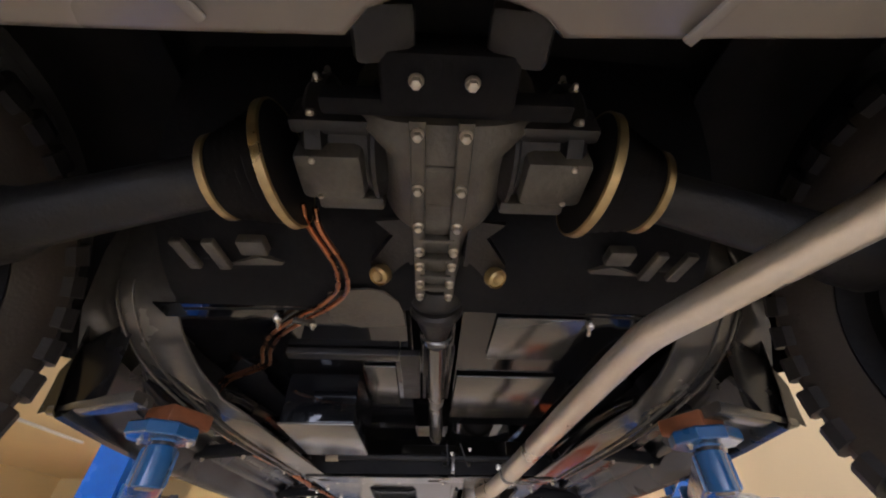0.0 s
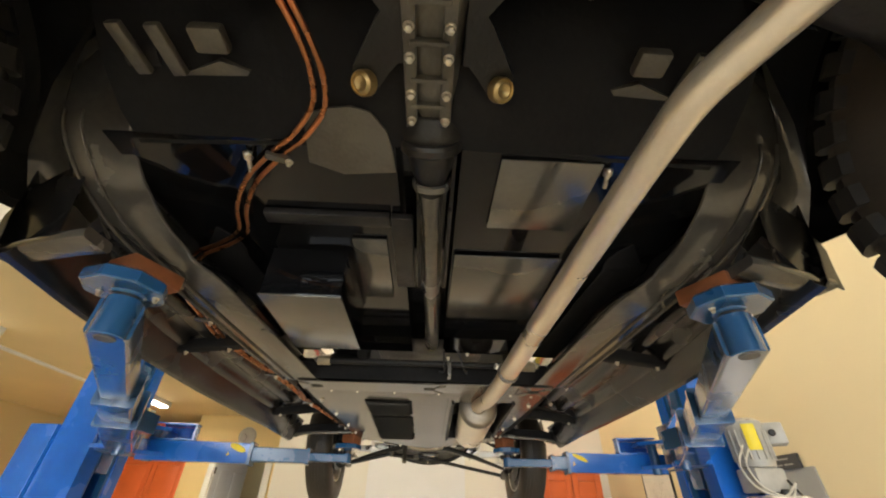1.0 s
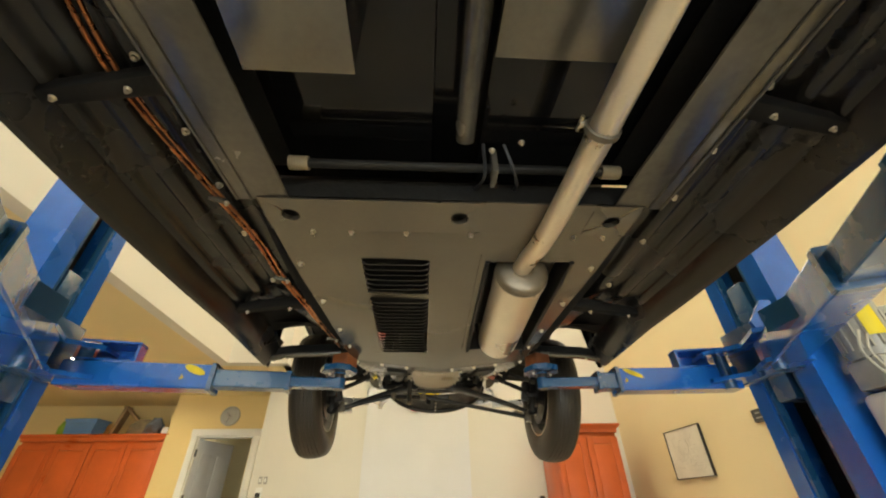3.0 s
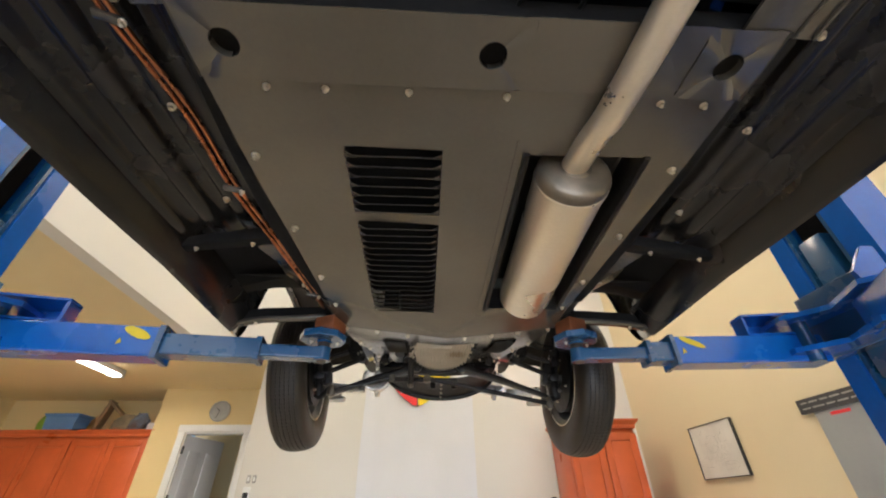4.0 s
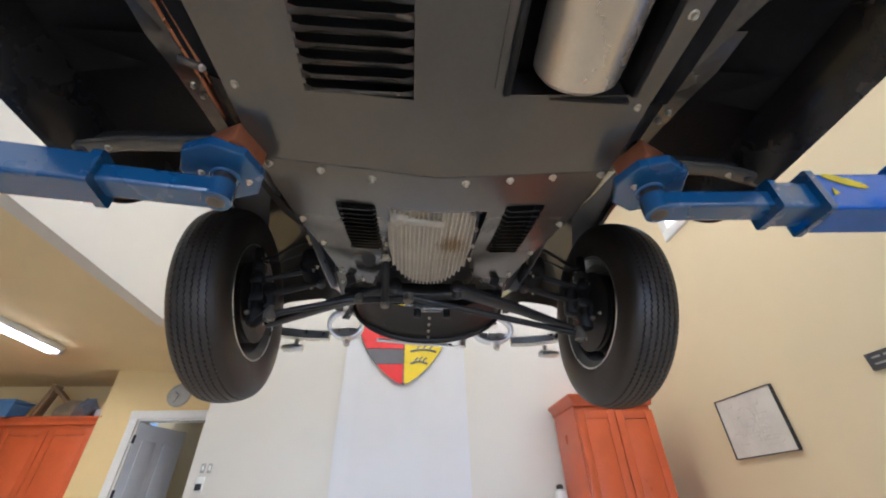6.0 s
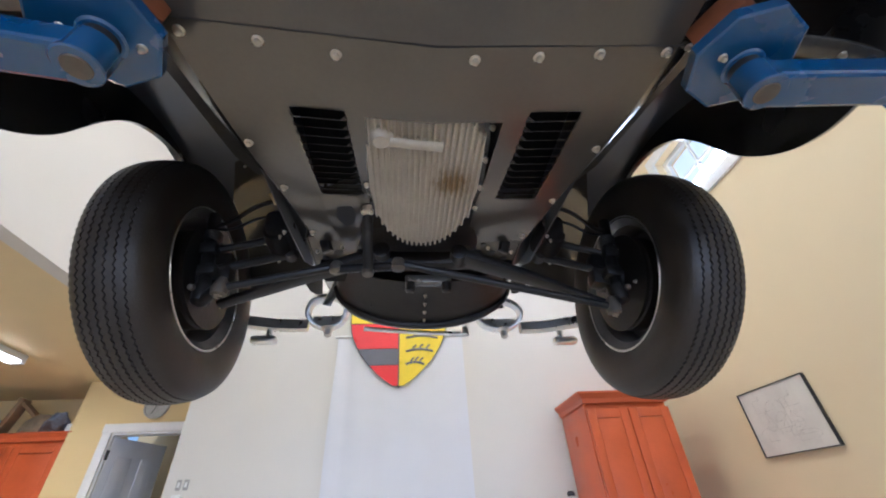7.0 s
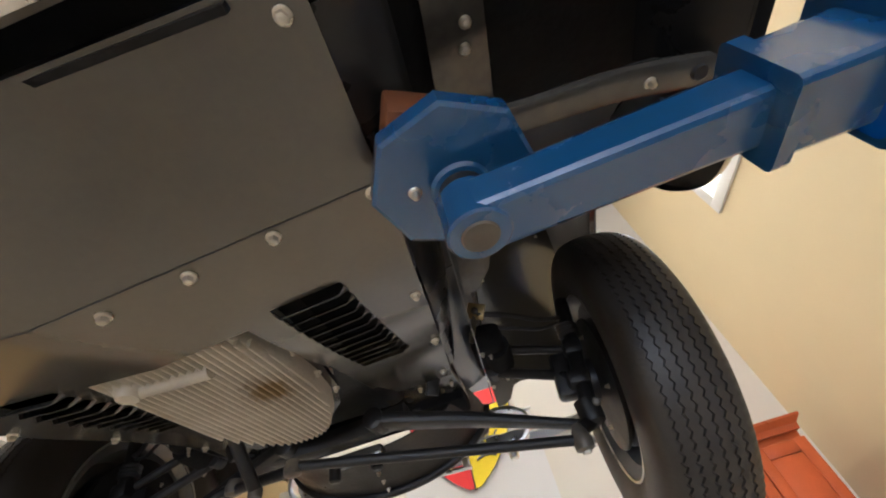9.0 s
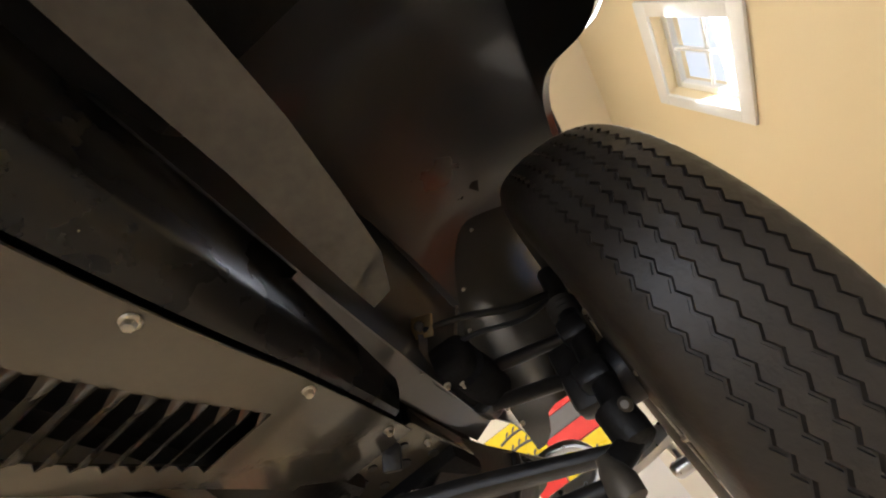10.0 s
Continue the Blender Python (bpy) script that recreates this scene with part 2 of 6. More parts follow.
def along(a, b):
    """A pose at a whose z axis points to b."""
    a, b = Vector(a), Vector(b)
    return Matrix.Translation(a) @ (b - a).to_track_quat("Z", "Y").to_matrix().to_4x4()


def rod(bm, a, b, r, seg=14, r2=None, round_end=0.0):
    h = (Vector(b) - Vector(a)).length
    r2 = r if r2 is None else r2
    prof = [(r, 0), (r2, h)]
    if round_end:
        e = round_end
        prof = [(r * 0.55, -e * 0.0), (r, e), (r2, h - e), (r2 * 0.55, h)]
    return lathe(bm, prof, along(a, b), seg)


def smooth_path(pts, n=8):
    """Catmull-Rom through the points."""
    P = [Vector(p) for p in pts]
    P = [P[0] * 2 - P[1]] + P + [P[-1] * 2 - P[-2]]
    out = []
    for i in range(1, len(P) - 2):
        a, b, c, d = P[i - 1], P[i], P[i + 1], P[i + 2]
        for k in range(n):
            t = k / n
            out.append(0.5 * ((2 * b) + (c - a) * t + (2 * a - 5 * b + 4 * c - d) * t * t + (3 * b - a - 3 * c + d) * t ** 3))
    out.append(P[-2])
    return out


def sweep(bm, pts, section, up=(0, 0, 1), caps=True, scales=None):
    """Carries a closed (u, v) section along the points; u lies across, v towards up."""
    up = Vector(up)
    rings = []
    for i, p in enumerate(pts):
        p = Vector(p)
        d = (Vector(pts[min(i + 1, len(pts) - 1)]) - Vector(pts[max(i - 1, 0)])).normalized()
        x = d.cross(up).normalized()
        y = x.cross(d).normalized()
        k = scales[i] if scales else 1.0
        rings.append([bm.verts.new(p + x * (u * k) + y * (v * k)) for u, v in section])
    n = len(section)
    for a, b in zip(rings, rings[1:]):
        for i in range(n):
            bm.faces.new((a[i], a[(i + 1) % n], b[(i + 1) % n], b[i]))
    if caps:
        bm.faces.new(rings[0][::-1])
        bm.faces.new(rings[-1])
    return bm


def circle(r, seg=12, squash=1.0):
    return [(r * math.cos(2 * math.pi * i / seg), r * squash * math.sin(2 * math.pi * i / seg)) for i in range(seg)]


def rect(w, h, b=0.0):
    if not b:
        return [(-w / 2, -h / 2), (w / 2, -h / 2), (w / 2, h / 2), (-w / 2, h / 2)]
    c = b * 0.3
    out = []
    for sx, sy in ((-1, -1), (1, -1), (1, 1), (-1, 1)):
        p1, p2, p3 = (sx * (w / 2 - b), sy * h / 2), (sx * (w / 2 - c), sy * (h / 2 - c)), (sx * w / 2, sy * (h / 2 - b))
        out += [p1, p2, p3] if sx * sy < 0 else [p3, p2, p1]
    return out


def prism(bm, outline, depth, m=None):
    """An outline of (u, v) points in the local xy plane, with depth along local z."""
    m = m or Matrix()
    a = [bm.verts.new(m @ Vector((u, v, 0))) for u, v in outline]
    b = [bm.verts.new(m @ Vector((u, v, depth))) for u, v in outline]
    n = len(outline)
    bm.faces.new(a[::-1])
    bm.faces.new(b)
    for i in range(n):
        bm.faces.new((a[i], a[(i + 1) % n], b[(i + 1) % n], b[i]))
    return bm


def sheet(bm, rows, thick, direction=(0, 0, 1), skip=None):
    """A curved sheet from rows of points, with thickness along the direction."""
    d = Vector(direction) * thick
    lo = [[bm.verts.new(Vector(p)) for p in r] for r in rows]
    hi = [[bm.verts.new(Vector(p) + d) for p in r] for r in rows]
    nr, nc = len(rows), len(rows[0])
    keep = [[not (skip and skip(i, j)) for j in range(nc - 1)] for i in range(nr - 1)]
    for i in range(nr - 1):
        for j in range(nc - 1):
            if not keep[i][j]:
                continue
            bm.faces.new((lo[i][j], lo[i][j + 1], lo[i + 1][j + 1], lo[i + 1][j]))
            bm.faces.new((hi[i][j], hi[i + 1][j], hi[i + 1][j + 1], hi[i][j + 1]))
            for di, dj, p, q in ((-1, 0, (i, j), (i, j + 1)), (1, 0, (i + 1, j + 1), (i + 1, j)), (0, -1, (i + 1, j), (i, j)), (0, 1, (i, j + 1), (i + 1, j + 1))):
                k, l2 = i + di, j + dj
                if not (0 <= k < nr - 1 and 0 <= l2 < nc - 1 and keep[k][l2]):
                    bm.faces.new((lo[p[0]][p[1]], hi[p[0]][p[1]], hi[q[0]][q[1]], lo[q[0]][q[1]]))
    loose = [v for v in bm.verts if not v.link_faces]
    bmesh.ops.delete(bm, geom=loose, context="VERTS")
    return bm


def lerp_table(table, y):
    for (y0, *a), (y1, *b) in zip(table, table[1:]):
        if y <= y1:
            k = max(0.0, min(1.0, (y - y0) / (y1 - y0)))
            return [p + (q - p) * k for p, q in zip(a, b)]
    return list(table[-1][1:])


def bolt_mesh(r=0.011, washer=1.7):
    """A domed head on a washer; the head points down."""
    bm = bmesh.new()
    lathe(bm, [(r * washer, 0.0), (r * washer, -0.0015), (r * washer * 0.9, -0.0025), (r * 1.05, -0.003)], seg=14)
    lathe(bm, [(r, -0.002), (r, -0.006), (r * 0.85, -0.0085), (r * 0.4, -0.0098)], seg=6)
    data = bpy.data.meshes.new("bolt")
    bmesh.ops.recalc_face_normals(bm, faces=bm.faces[:])
    bm.to_mesh(data)
    bm.free()
    data.materials.append(M_STEEL)
    data.set_sharp_from_angle(angle=radians(30))
    return data


BOLT_MID = bolt_mesh(0.0058, 1.25)
BOLT_PAN = bolt_mesh(0.0056, 1.5)
BOLT, BOLT_SMALL = bolt_mesh(0.0075, 1.6), bolt_mesh(0.0042, 1.5)


def bolts(parent, places, mesh=None, tilt=(0, 0, 0)):
    for p in places:
        part("bolt", mesh or BOLT, None, parent, m=pose(*p, *tilt))


# ---- the garage ----
XR, YW, XW, YD, ZL, ZH = 2.47, 6.1, -1.93, 7.15, 2.65, 4.9   # side wall, front wall, its end, door wall, low and high ceiling
XS, YS = -2.32, 5.6                                          # edges of the low ceiling
XL, YB, YC = -6.2, -3.5, 7.85                                # far side wall, back wall, back of the cabinet recess

solid("floor", boxes(((-1.8, 2.2, -0.1), (9.2, 12.0, 0.2))), M_FLOOR, "pale concrete garage floor with faint stains", "floor", kind="structure")


def wall_with_holes(name, material, label, axis, at, thick, u0, u1, z0, z1, holes=()):
    """A wall across axis at a place, cut for (u0, u1, z0, z1) openings."""
    us = sorted({u0, u1, *[h[0] for h in holes], *[h[1] for h in holes]})
    zs = sorted({z0, z1, *[h[2] for h in holes], *[h[3] for h in holes]})
    rows = []
    for z in zs:
        rows.append([(at, u, z) if axis == "x" else (u, at, z) for u in us])

    def skip(i, j):
        cu, cz = (us[j] + us[j + 1]) / 2, (zs[i] + zs[i + 1]) / 2
        return any(h[0] < cu < h[1] and h[2] < cz < h[3] for h in holes)
    bm = sheet(bmesh.new(), rows, thick, (1, 0, 0) if axis == "x" else (0, 1, 0), skip)
    return solid(name, bm, material, label, "wall", kind="structure", smooth=False)


WIN = (4.16, 4.82, 3.34, 3.95)
wall_with_holes("wall_east", M_WALLE, "cream painted garage wall with a high window", "x", XR, 0.2, YB, YW + 0.2, 0, ZH, [WIN])
wall_with_holes("wall_north", M_WALLW, "white painted end wall of the garage", "y", YW, 0.15, XW, XR, 0, ZH)
wall_with_holes("wall_return", M_WALLW, "short white return beside the inner door", "x", XW, 0.12, YW + 0.15, YD, 0, ZL)
DOOR = (-3.17, -2.40, 0, 2.09)
wall_with_holes("wall_door", M_WALLY, "yellow painted wall round the inner door", "y", YD, 0.14, -3.62, XW + 0.12, 0, ZL, [DOOR])
wall_with_holes("wall_recess_side", M_WALLY, "yellow side of the cabinet recess", "x", -3.62, 0.1, YD + 0.14, YC, 0, ZL)
wall_with_holes("wall_recess", M_WALLY, "yellow wall behind the tall red cabinets", "y", YC, 0.15, XL, -3.52, 0, ZL)
wall_with_holes("wall_west", M_WALLY, "yellow far side wall", "x", XL - 0.15, 0.15, YB, YC + 0.15, 0, ZL)
wall_with_holes("wall_south", M_WALLC, "cream wall with the open vehicle door", "y", YB - 0.2, 0.2, XL, XR + 0.2, 0, ZH, [(-2.0, 2.0, 0.0, 2.9)])
solid("wall_room_behind", boxes(((-2.8, 8.9, 1.3), (2.2, 0.1, 2.6))), M_CEIL, "tan wall of the room behind the inner door", "wall", kind="structure")
solid("ceiling_room_behind", boxes(((-2.62, (YD + 9.09) / 2, 2.47), (1.80, 8.81 - YD, 0.05))), M_CEIL, "tan ceiling of the room behind the inner door", "ceiling", kind="structure")
solid("wall_room_side", boxes(((-1.70, (YD + 8.99) / 2, 1.22), (0.06, 8.70 - YD, 2.44))), M_CEIL, "tan side wall of the room behind the inner door", "wall", kind="structure")
solid("ceiling_high", boxes((((XS + XR + 0.2) / 2, 1.3, ZH + 0.05), (XR + 0.2 - XS + 0.4, 10.2, 0.1))), M_WALLC, "high cream ceiling over the lift", "ceiling", kind="structure")
bm = boxes((((XL + XS - 0.12) / 2, (YB + YC) / 2, ZL + 0.05), (XS - 0.12 - XL, YC - YB, 0.1)))
box(bm, ((XS - 0.12 + XW + 0.3) / 2, (YS + 0.12 + YC) / 2, ZL + 0.05), (XW + 0.3 - XS + 0.12, YC - YS - 0.12, 0.1))
solid("ceiling_low", bm, M_CEIL, "low tan ceiling over the side bay", "ceiling", kind="structure", smooth=False)
wall_with_holes("wall_soffit_side", M_WALLW, "white upper wall above the side bay", "x", XS - 0.12, 0.12, YB, YS + 0.12, ZL, ZH)
wall_with_holes("wall_soffit_end", M_WALLW, "white upper wall above the inner door", "y", YS, 0.12, XS, XW + 0.3, ZL, ZH)
wall_with_holes("wall_soffit_return", M_WALLW, "white return of the upper wall", "x", XW + 0.2, 0.1, YS + 0.12, YW, ZL, ZH)
solid("backdrop", boxes(((0, -9, 2), (30, 0.1, 12))), M_DAY, "bright daylight outside the open vehicle door", "backdrop", kind="structure")
solid("ground", boxes(((0, -15, -0.16), (60, 22.8, 0.1))), M_FLOOR, "pale drive outside the vehicle door", "ground", kind="structure")

# high window in the side wall
y0, y1, z0, z1 = WIN
win = thing("window_1", (XR, (y0 + y1) / 2, z0), "small white-framed window high in the cream wall", "window", kind="structure")
bm = bmesh.new()
for c, s in ((((y0 + y1) / 2, z1 + 0.05), (y1 - y0 + 0.2, 0.1)), (((y0 + y1) / 2, z0 - 0.05), (y1 - y0 + 0.2, 0.1)), ((y0 - 0.05, (z0 + z1) / 2), (0.1, z1 - z0)), ((y1 + 0.05, (z0 + z1) / 2), (0.1, z1 - z0))):
    box(bm, (XR - 0.012, *c), (0.024, *s), bevel=0.004)
part("casing", bm, M_TRIM, win)
bm = bmesh.new()
ym = (y0 + y1) / 2
for c, s in (((ym, z1 - 0.025), (y1 - y0, 0.05)), ((ym, z0 + 0.025), (y1 - y0, 0.05)), ((y0 + 0.025, (z0 + z1) / 2), (0.05, z1 - z0 - 0.1)), ((y1 - 0.025, (z0 + z1) / 2), (0.05, z1 - z0 - 0.1))):
    box(bm, (XR + 0.10, *c), (0.05, *s), bevel=0.003)
part("window_frame", bm, M_TRIM, win)
part("mullion", boxes(((XR + 0.10, ym, (z0 + z1) / 2), (0.03, 0.022, z1 - z0 - 0.1))), M_TRIM, win)
part("transom", boxes(((XR + 0.104, ym, (z0 + z1) / 2), (0.02, y1 - y0 - 0.1, 0.02))), M_TRIM, win)
for s in (-1, 1):
    pane = part("pane", boxes(((XR + 0.118, ym + s * (y1 - y0) / 4, (z0 + z1) / 2), (0.004, (y1 - y0) / 2 - 0.06, z1 - z0 - 0.1))), M_GLASS, win)
    pane.visible_shadow = False
solid("backdrop_window", boxes(((XR + 1.6, 4.8, 4.6), (0.1, 9, 6))), M_SKY, "bright sky outside the window", "backdrop", kind="structure")

# inner door, half open, with its casing
door = thing("door_1", (DOOR[0], YD, 0), "white panelled inner door standing half open", "door", kind="structure")
bm = bmesh.new()
for x in (DOOR[0] - 0.045, DOOR[1] + 0.045):
    box(bm, (x, YD - 0.01, 1.06), (0.09, 0.02, 2.13), bevel=0.004)
box(bm, ((DOOR[0] + DOOR[1]) / 2, YD - 0.012, 2.135), (DOOR[1] - DOOR[0] + 0.20, 0.024, 0.09), bevel=0.004)
part("casing", bm, M_TRIM, door)
bm = boxes(((DOOR[0] + 0.01, YD + 0.07, 1.045), (0.02, 0.136, 2.09)), ((DOOR[1] - 0.01, YD + 0.07, 1.045), (0.02, 0.136, 2.09)), (((DOOR[0] + DOOR[1]) / 2, YD + 0.07, 2.08), (0.73, 0.136, 0.02)))
part("jamb", bm, M_TRIM, door)
DM = pose(DOOR[0] + 0.025, YD + 0.03, 0, 0, 0, 74)
bm = bmesh.new()
box(bm, (0.36, 0.02, 1.035), (0.72, 0.036, 2.04), bevel=0.003)
leaf = part("door_leaf", bm, M_DOOR, door, "white door leaf with raised panels", DM)
for c, s in (((0.20, 1.52), (0.20, 0.72)), ((0.52, 1.52), (0.20, 0.72)), ((0.20, 0.55), (0.20, 0.72)), ((0.52, 0.55), (0.20, 0.72))):
    bm = bmesh.new()
    box(bm, (c[0], -0.002, c[1]), (s[0], 0.012, s[1]), bevel=0.006)
    part("raised_panel", bm, M_DOOR, leaf, m=DM)
for hz in (0.25, 0.80, 1.34, 1.88):
    bm = boxes(((DOOR[0] + 0.022, YD + 0.012, hz), (0.014, 0.03, 0.09)))
    part("hinge", bm, M_BLACK, door, "dark steel hinge")
bm = lathe(bmesh.new(), [(0.012, 0), (0.012, 0.035), (0.027, 0.045), (0.027, 0.07), (0.012, 0.08)], DM @ pose(0.66, 0.0, 0.98, 90), 14)
part("knob", bm, M_BRASS, leaf)

# round wall clock
clock = thing("wall_clock", (-2.80, YD, 2.353), "round white wall clock with a silver rim", "clock")
CM = pose(-2.80, YD - 0.002, 2.353, 90)
part("rim", lathe(bmesh.new(), [(0.128, 0), (0.135, 0.012), (0.132, 0.03), (0.118, 0.034), (0.114, 0.026)], CM, 40), M_GREYMETAL, clock)
part("dial", lathe(bmesh.new(), [(0.116, 0.004), (0.116, 0.022), (0.115, 0.024), (0.112, 0.0242), (0.06, 0.0242), (0.002, 0.0242)], CM, 40), M_TRIM, clock)
for a, h, w in ((50, 0.06, 0.008), (160, 0.09, 0.006)):
    bm = box(bmesh.new(), (0, h / 2, 0.027), (w, h, 0.002))
    part("clock_hand", bm, M_BLACK, clock, m=CM @ pose(0, 0, 0, 0, 0, a))

# switches on the white wall
for i, (sx, sz) in enumerate(((-1.822, 1.478), (-1.765, 1.478))):
    sw = thing("light_switch", (sx, YW, sz - 0.03), "grey oval switch on the white wall", "switch", "switches by the inner door")
    part("plate", box(bmesh.new(), (sx, YW - 0.006, sz), (0.038, 0.012, 0.075), bevel=0.005), M_GREYMETAL, sw)
    part("rocker", box(bmesh.new(), (sx, YW - 0.014, sz), (0.016, 0.008, 0.036), bevel=0.002), M_TRIM, sw)
sw = thing("thermostat", (-1.815, YW, 1.31), "small white and grey thermostat on the white wall", "thermostat")
part("case", box(bmesh.new(), (-1.815, YW - 0.012, 1.355), (0.07, 0.024, 0.11), bevel=0.005), M_TRIM, sw)
part("display", box(bmesh.new(), (-1.815, YW - 0.026, 1.335), (0.052, 0.005, 0.05), bevel=0.001), M_BLACK, sw)

# fluorescent battens
def batten(x, y, z, length, group):
    t = thing("fluorescent_light", (x, y, z), "lit white fluorescent batten on the ceiling", "lamp", group)
    bm = bmesh.new()
    box(bm, (x, y, z - 0.03), (0.12, length + 0.1, 0.06), bevel=0.008)
    part("housing", bm, M_TRIM, t)
    for s in (-1, 1):
        part("tube", rod(bmesh.new(), (x + s * 0.035, y - length / 2, z - 0.075), (x + s * 0.035, y + length / 2, z - 0.075), 0.014, 12), M_TUBE, t)
    for e in (-1, 1):
        part("end_cap", box(bmesh.new(), (x, y + e * (length / 2 + 0.025), z - 0.065), (0.12, 0.05, 0.05), bevel=0.006), M_TRIM, t)
    return t


batten(-3.72, 5.7, ZL, 1.1, "battens")
batten(-3.72, 3.0, ZL, 1.1, "battens")
for lx, ly in ((-0.6, 1.0), (0.6, 1.0), (-0.6, 4.4), (0.6, 4.4)):
    batten(lx, ly, ZH, 1.2, "battens")
bm = sweep(bmesh.new(), [(-4.12, y, ZL - 0.012) for y in (-1.0, 2.0, 5.25)], rect(0.05, 0.024, 0.004))
solid("ceiling_conduit", bm, M_TRIM, "pale flat conduit fixed along the low ceiling", "conduit")

# white fabric screen on the end wall
rows = []
for i in range(15):
    z = 0.05 + i * 0.188
    rows.append([(-0.70 + j * 0.0525 + 0.008 * math.sin(z * 3) * (j == 0), YW - 0.012 - 0.003 * math.sin(j * 1.3 + z) - 0.010 * (j in (0, 1)), z) for j in range(25)])
scr = thing("fabric_screen", (-0.07, YW, 0.05), "smooth white fabric sheet hung flat on the white wall", "screen")
part("sheet", sheet(bmesh.new(), rows, 0.003, (0, 1, 0)), M_SCREEN, scr)
part("top_rail", rod(bmesh.new(), (-0.72, YW - 0.016, 2.70), (0.58, YW - 0.016, 2.70), 0.013, 12), M_TRIM, scr)
part("bottom_rail", rod(bmesh.new(), (-0.70, YW - 0.014, 0.05), (0.56, YW - 0.014, 0.05), 0.009, 10), M_TRIM, scr)

# shield plaque
CX, CZ, CW = -0.088, 2.72, 0.50


def shield_half(side, zlo, zhi, inset=0.0):
    """The shield's outline on one side of the middle between two heights."""
    def width(z):
        t = (z - 2.185) / 1.12
        if t < 0:
            return 0.0
        return (CW - inset) * min(1.0, math.sin(min(1.0, t / 0.62) * math.pi / 2) ** 0.72) * (1 + 0.05 * max(0, t - 0.62))
    n = 10
    zs = [zlo + (zhi - zlo) * i / n for i in range(n + 1)]
    pts = [(0.0, zlo)] if width(zlo) > 1e-4 else []
    pts += [(side * max(width(z), 0.0), z) for z in zs]
    pts += [(0.0, zhi)]
    return pts


plaque = thing("shield_plaque", (CX, YW, 2.185), "shield plaque with red, grey and yellow fields on white wall", "plaque")
PM = Matrix.Translation((CX, YW - 0.024, 0)) @ Matrix(((1, 0, 0, 0), (0, 0, -1, 0), (0, 1, 0, 0), (0, 0, 0, 1)))
bm = bmesh.new()
for s in (-1, 1):
    prism(bm, shield_half(s, 2.185, 3.305), 0.012, PM @ Matrix.Translation((0, 0, -0.006)))
part("border", bm, M_CGREY, plaque, "dark grey shield border")


def stripe(side, z0, z1, material, nm):
    prism_bm = prism(bmesh.new(), [(u * 0.965, v) for u, v in shield_half(side, z0, z1)], 0.010, PM @ Matrix.Translation((side * 0.006, 0, 0.006)))
    part(nm, prism_bm, material, plaque)


stripe(-1, 2.20, 2.395, M_CRED, "red_field")
stripe(-1, 2.40, 2.56, M_CGREY, "grey_band")
stripe(-1, 2.565, 2.825, M_CRED, "red_field")
stripe(1, 2.20, 2.825, M_CYEL, "yellow_field")
stripe(-1, 2.835, 3.295, M_CYEL, "yellow_field")
stripe(1, 2.835, 2.98, M_CRED, "red_field")
stripe(1, 2.985, 3.13, M_CGREY, "grey_band")
stripe(1, 3.135, 3.295, M_CRED, "red_field")
for side, zz, wd in ((1, 2.67, 0.32), (1, 2.53, 0.27), (1, 2.40, 0.18), (-1, 3.18, 0.30), (-1, 3.06, 0.30), (-1, 2.92, 0.28)):
    bm = bmesh.new()
    pts = [(side * (0.07 + wd * k / 8), zz + 0.022 * math.sin(k * 0.4), 0.018) for k in range(9)]
    sweep(bm, [PM @ Vector(p) for p in pts], circle(0.011, 8), up=(0, 1, 0))
    for k in (2, 4, 6):
        p = Vector(pts[k])
        sweep(bm, [PM @ q for q in (p, p + Vector((0.012, 0.03, 0)), p + Vector((0.035, 0.048, 0)))], circle(0.008, 8), up=(0, 1, 0))
    part("antler", bm, M_CGREY, plaque, "dark grey antler shape")


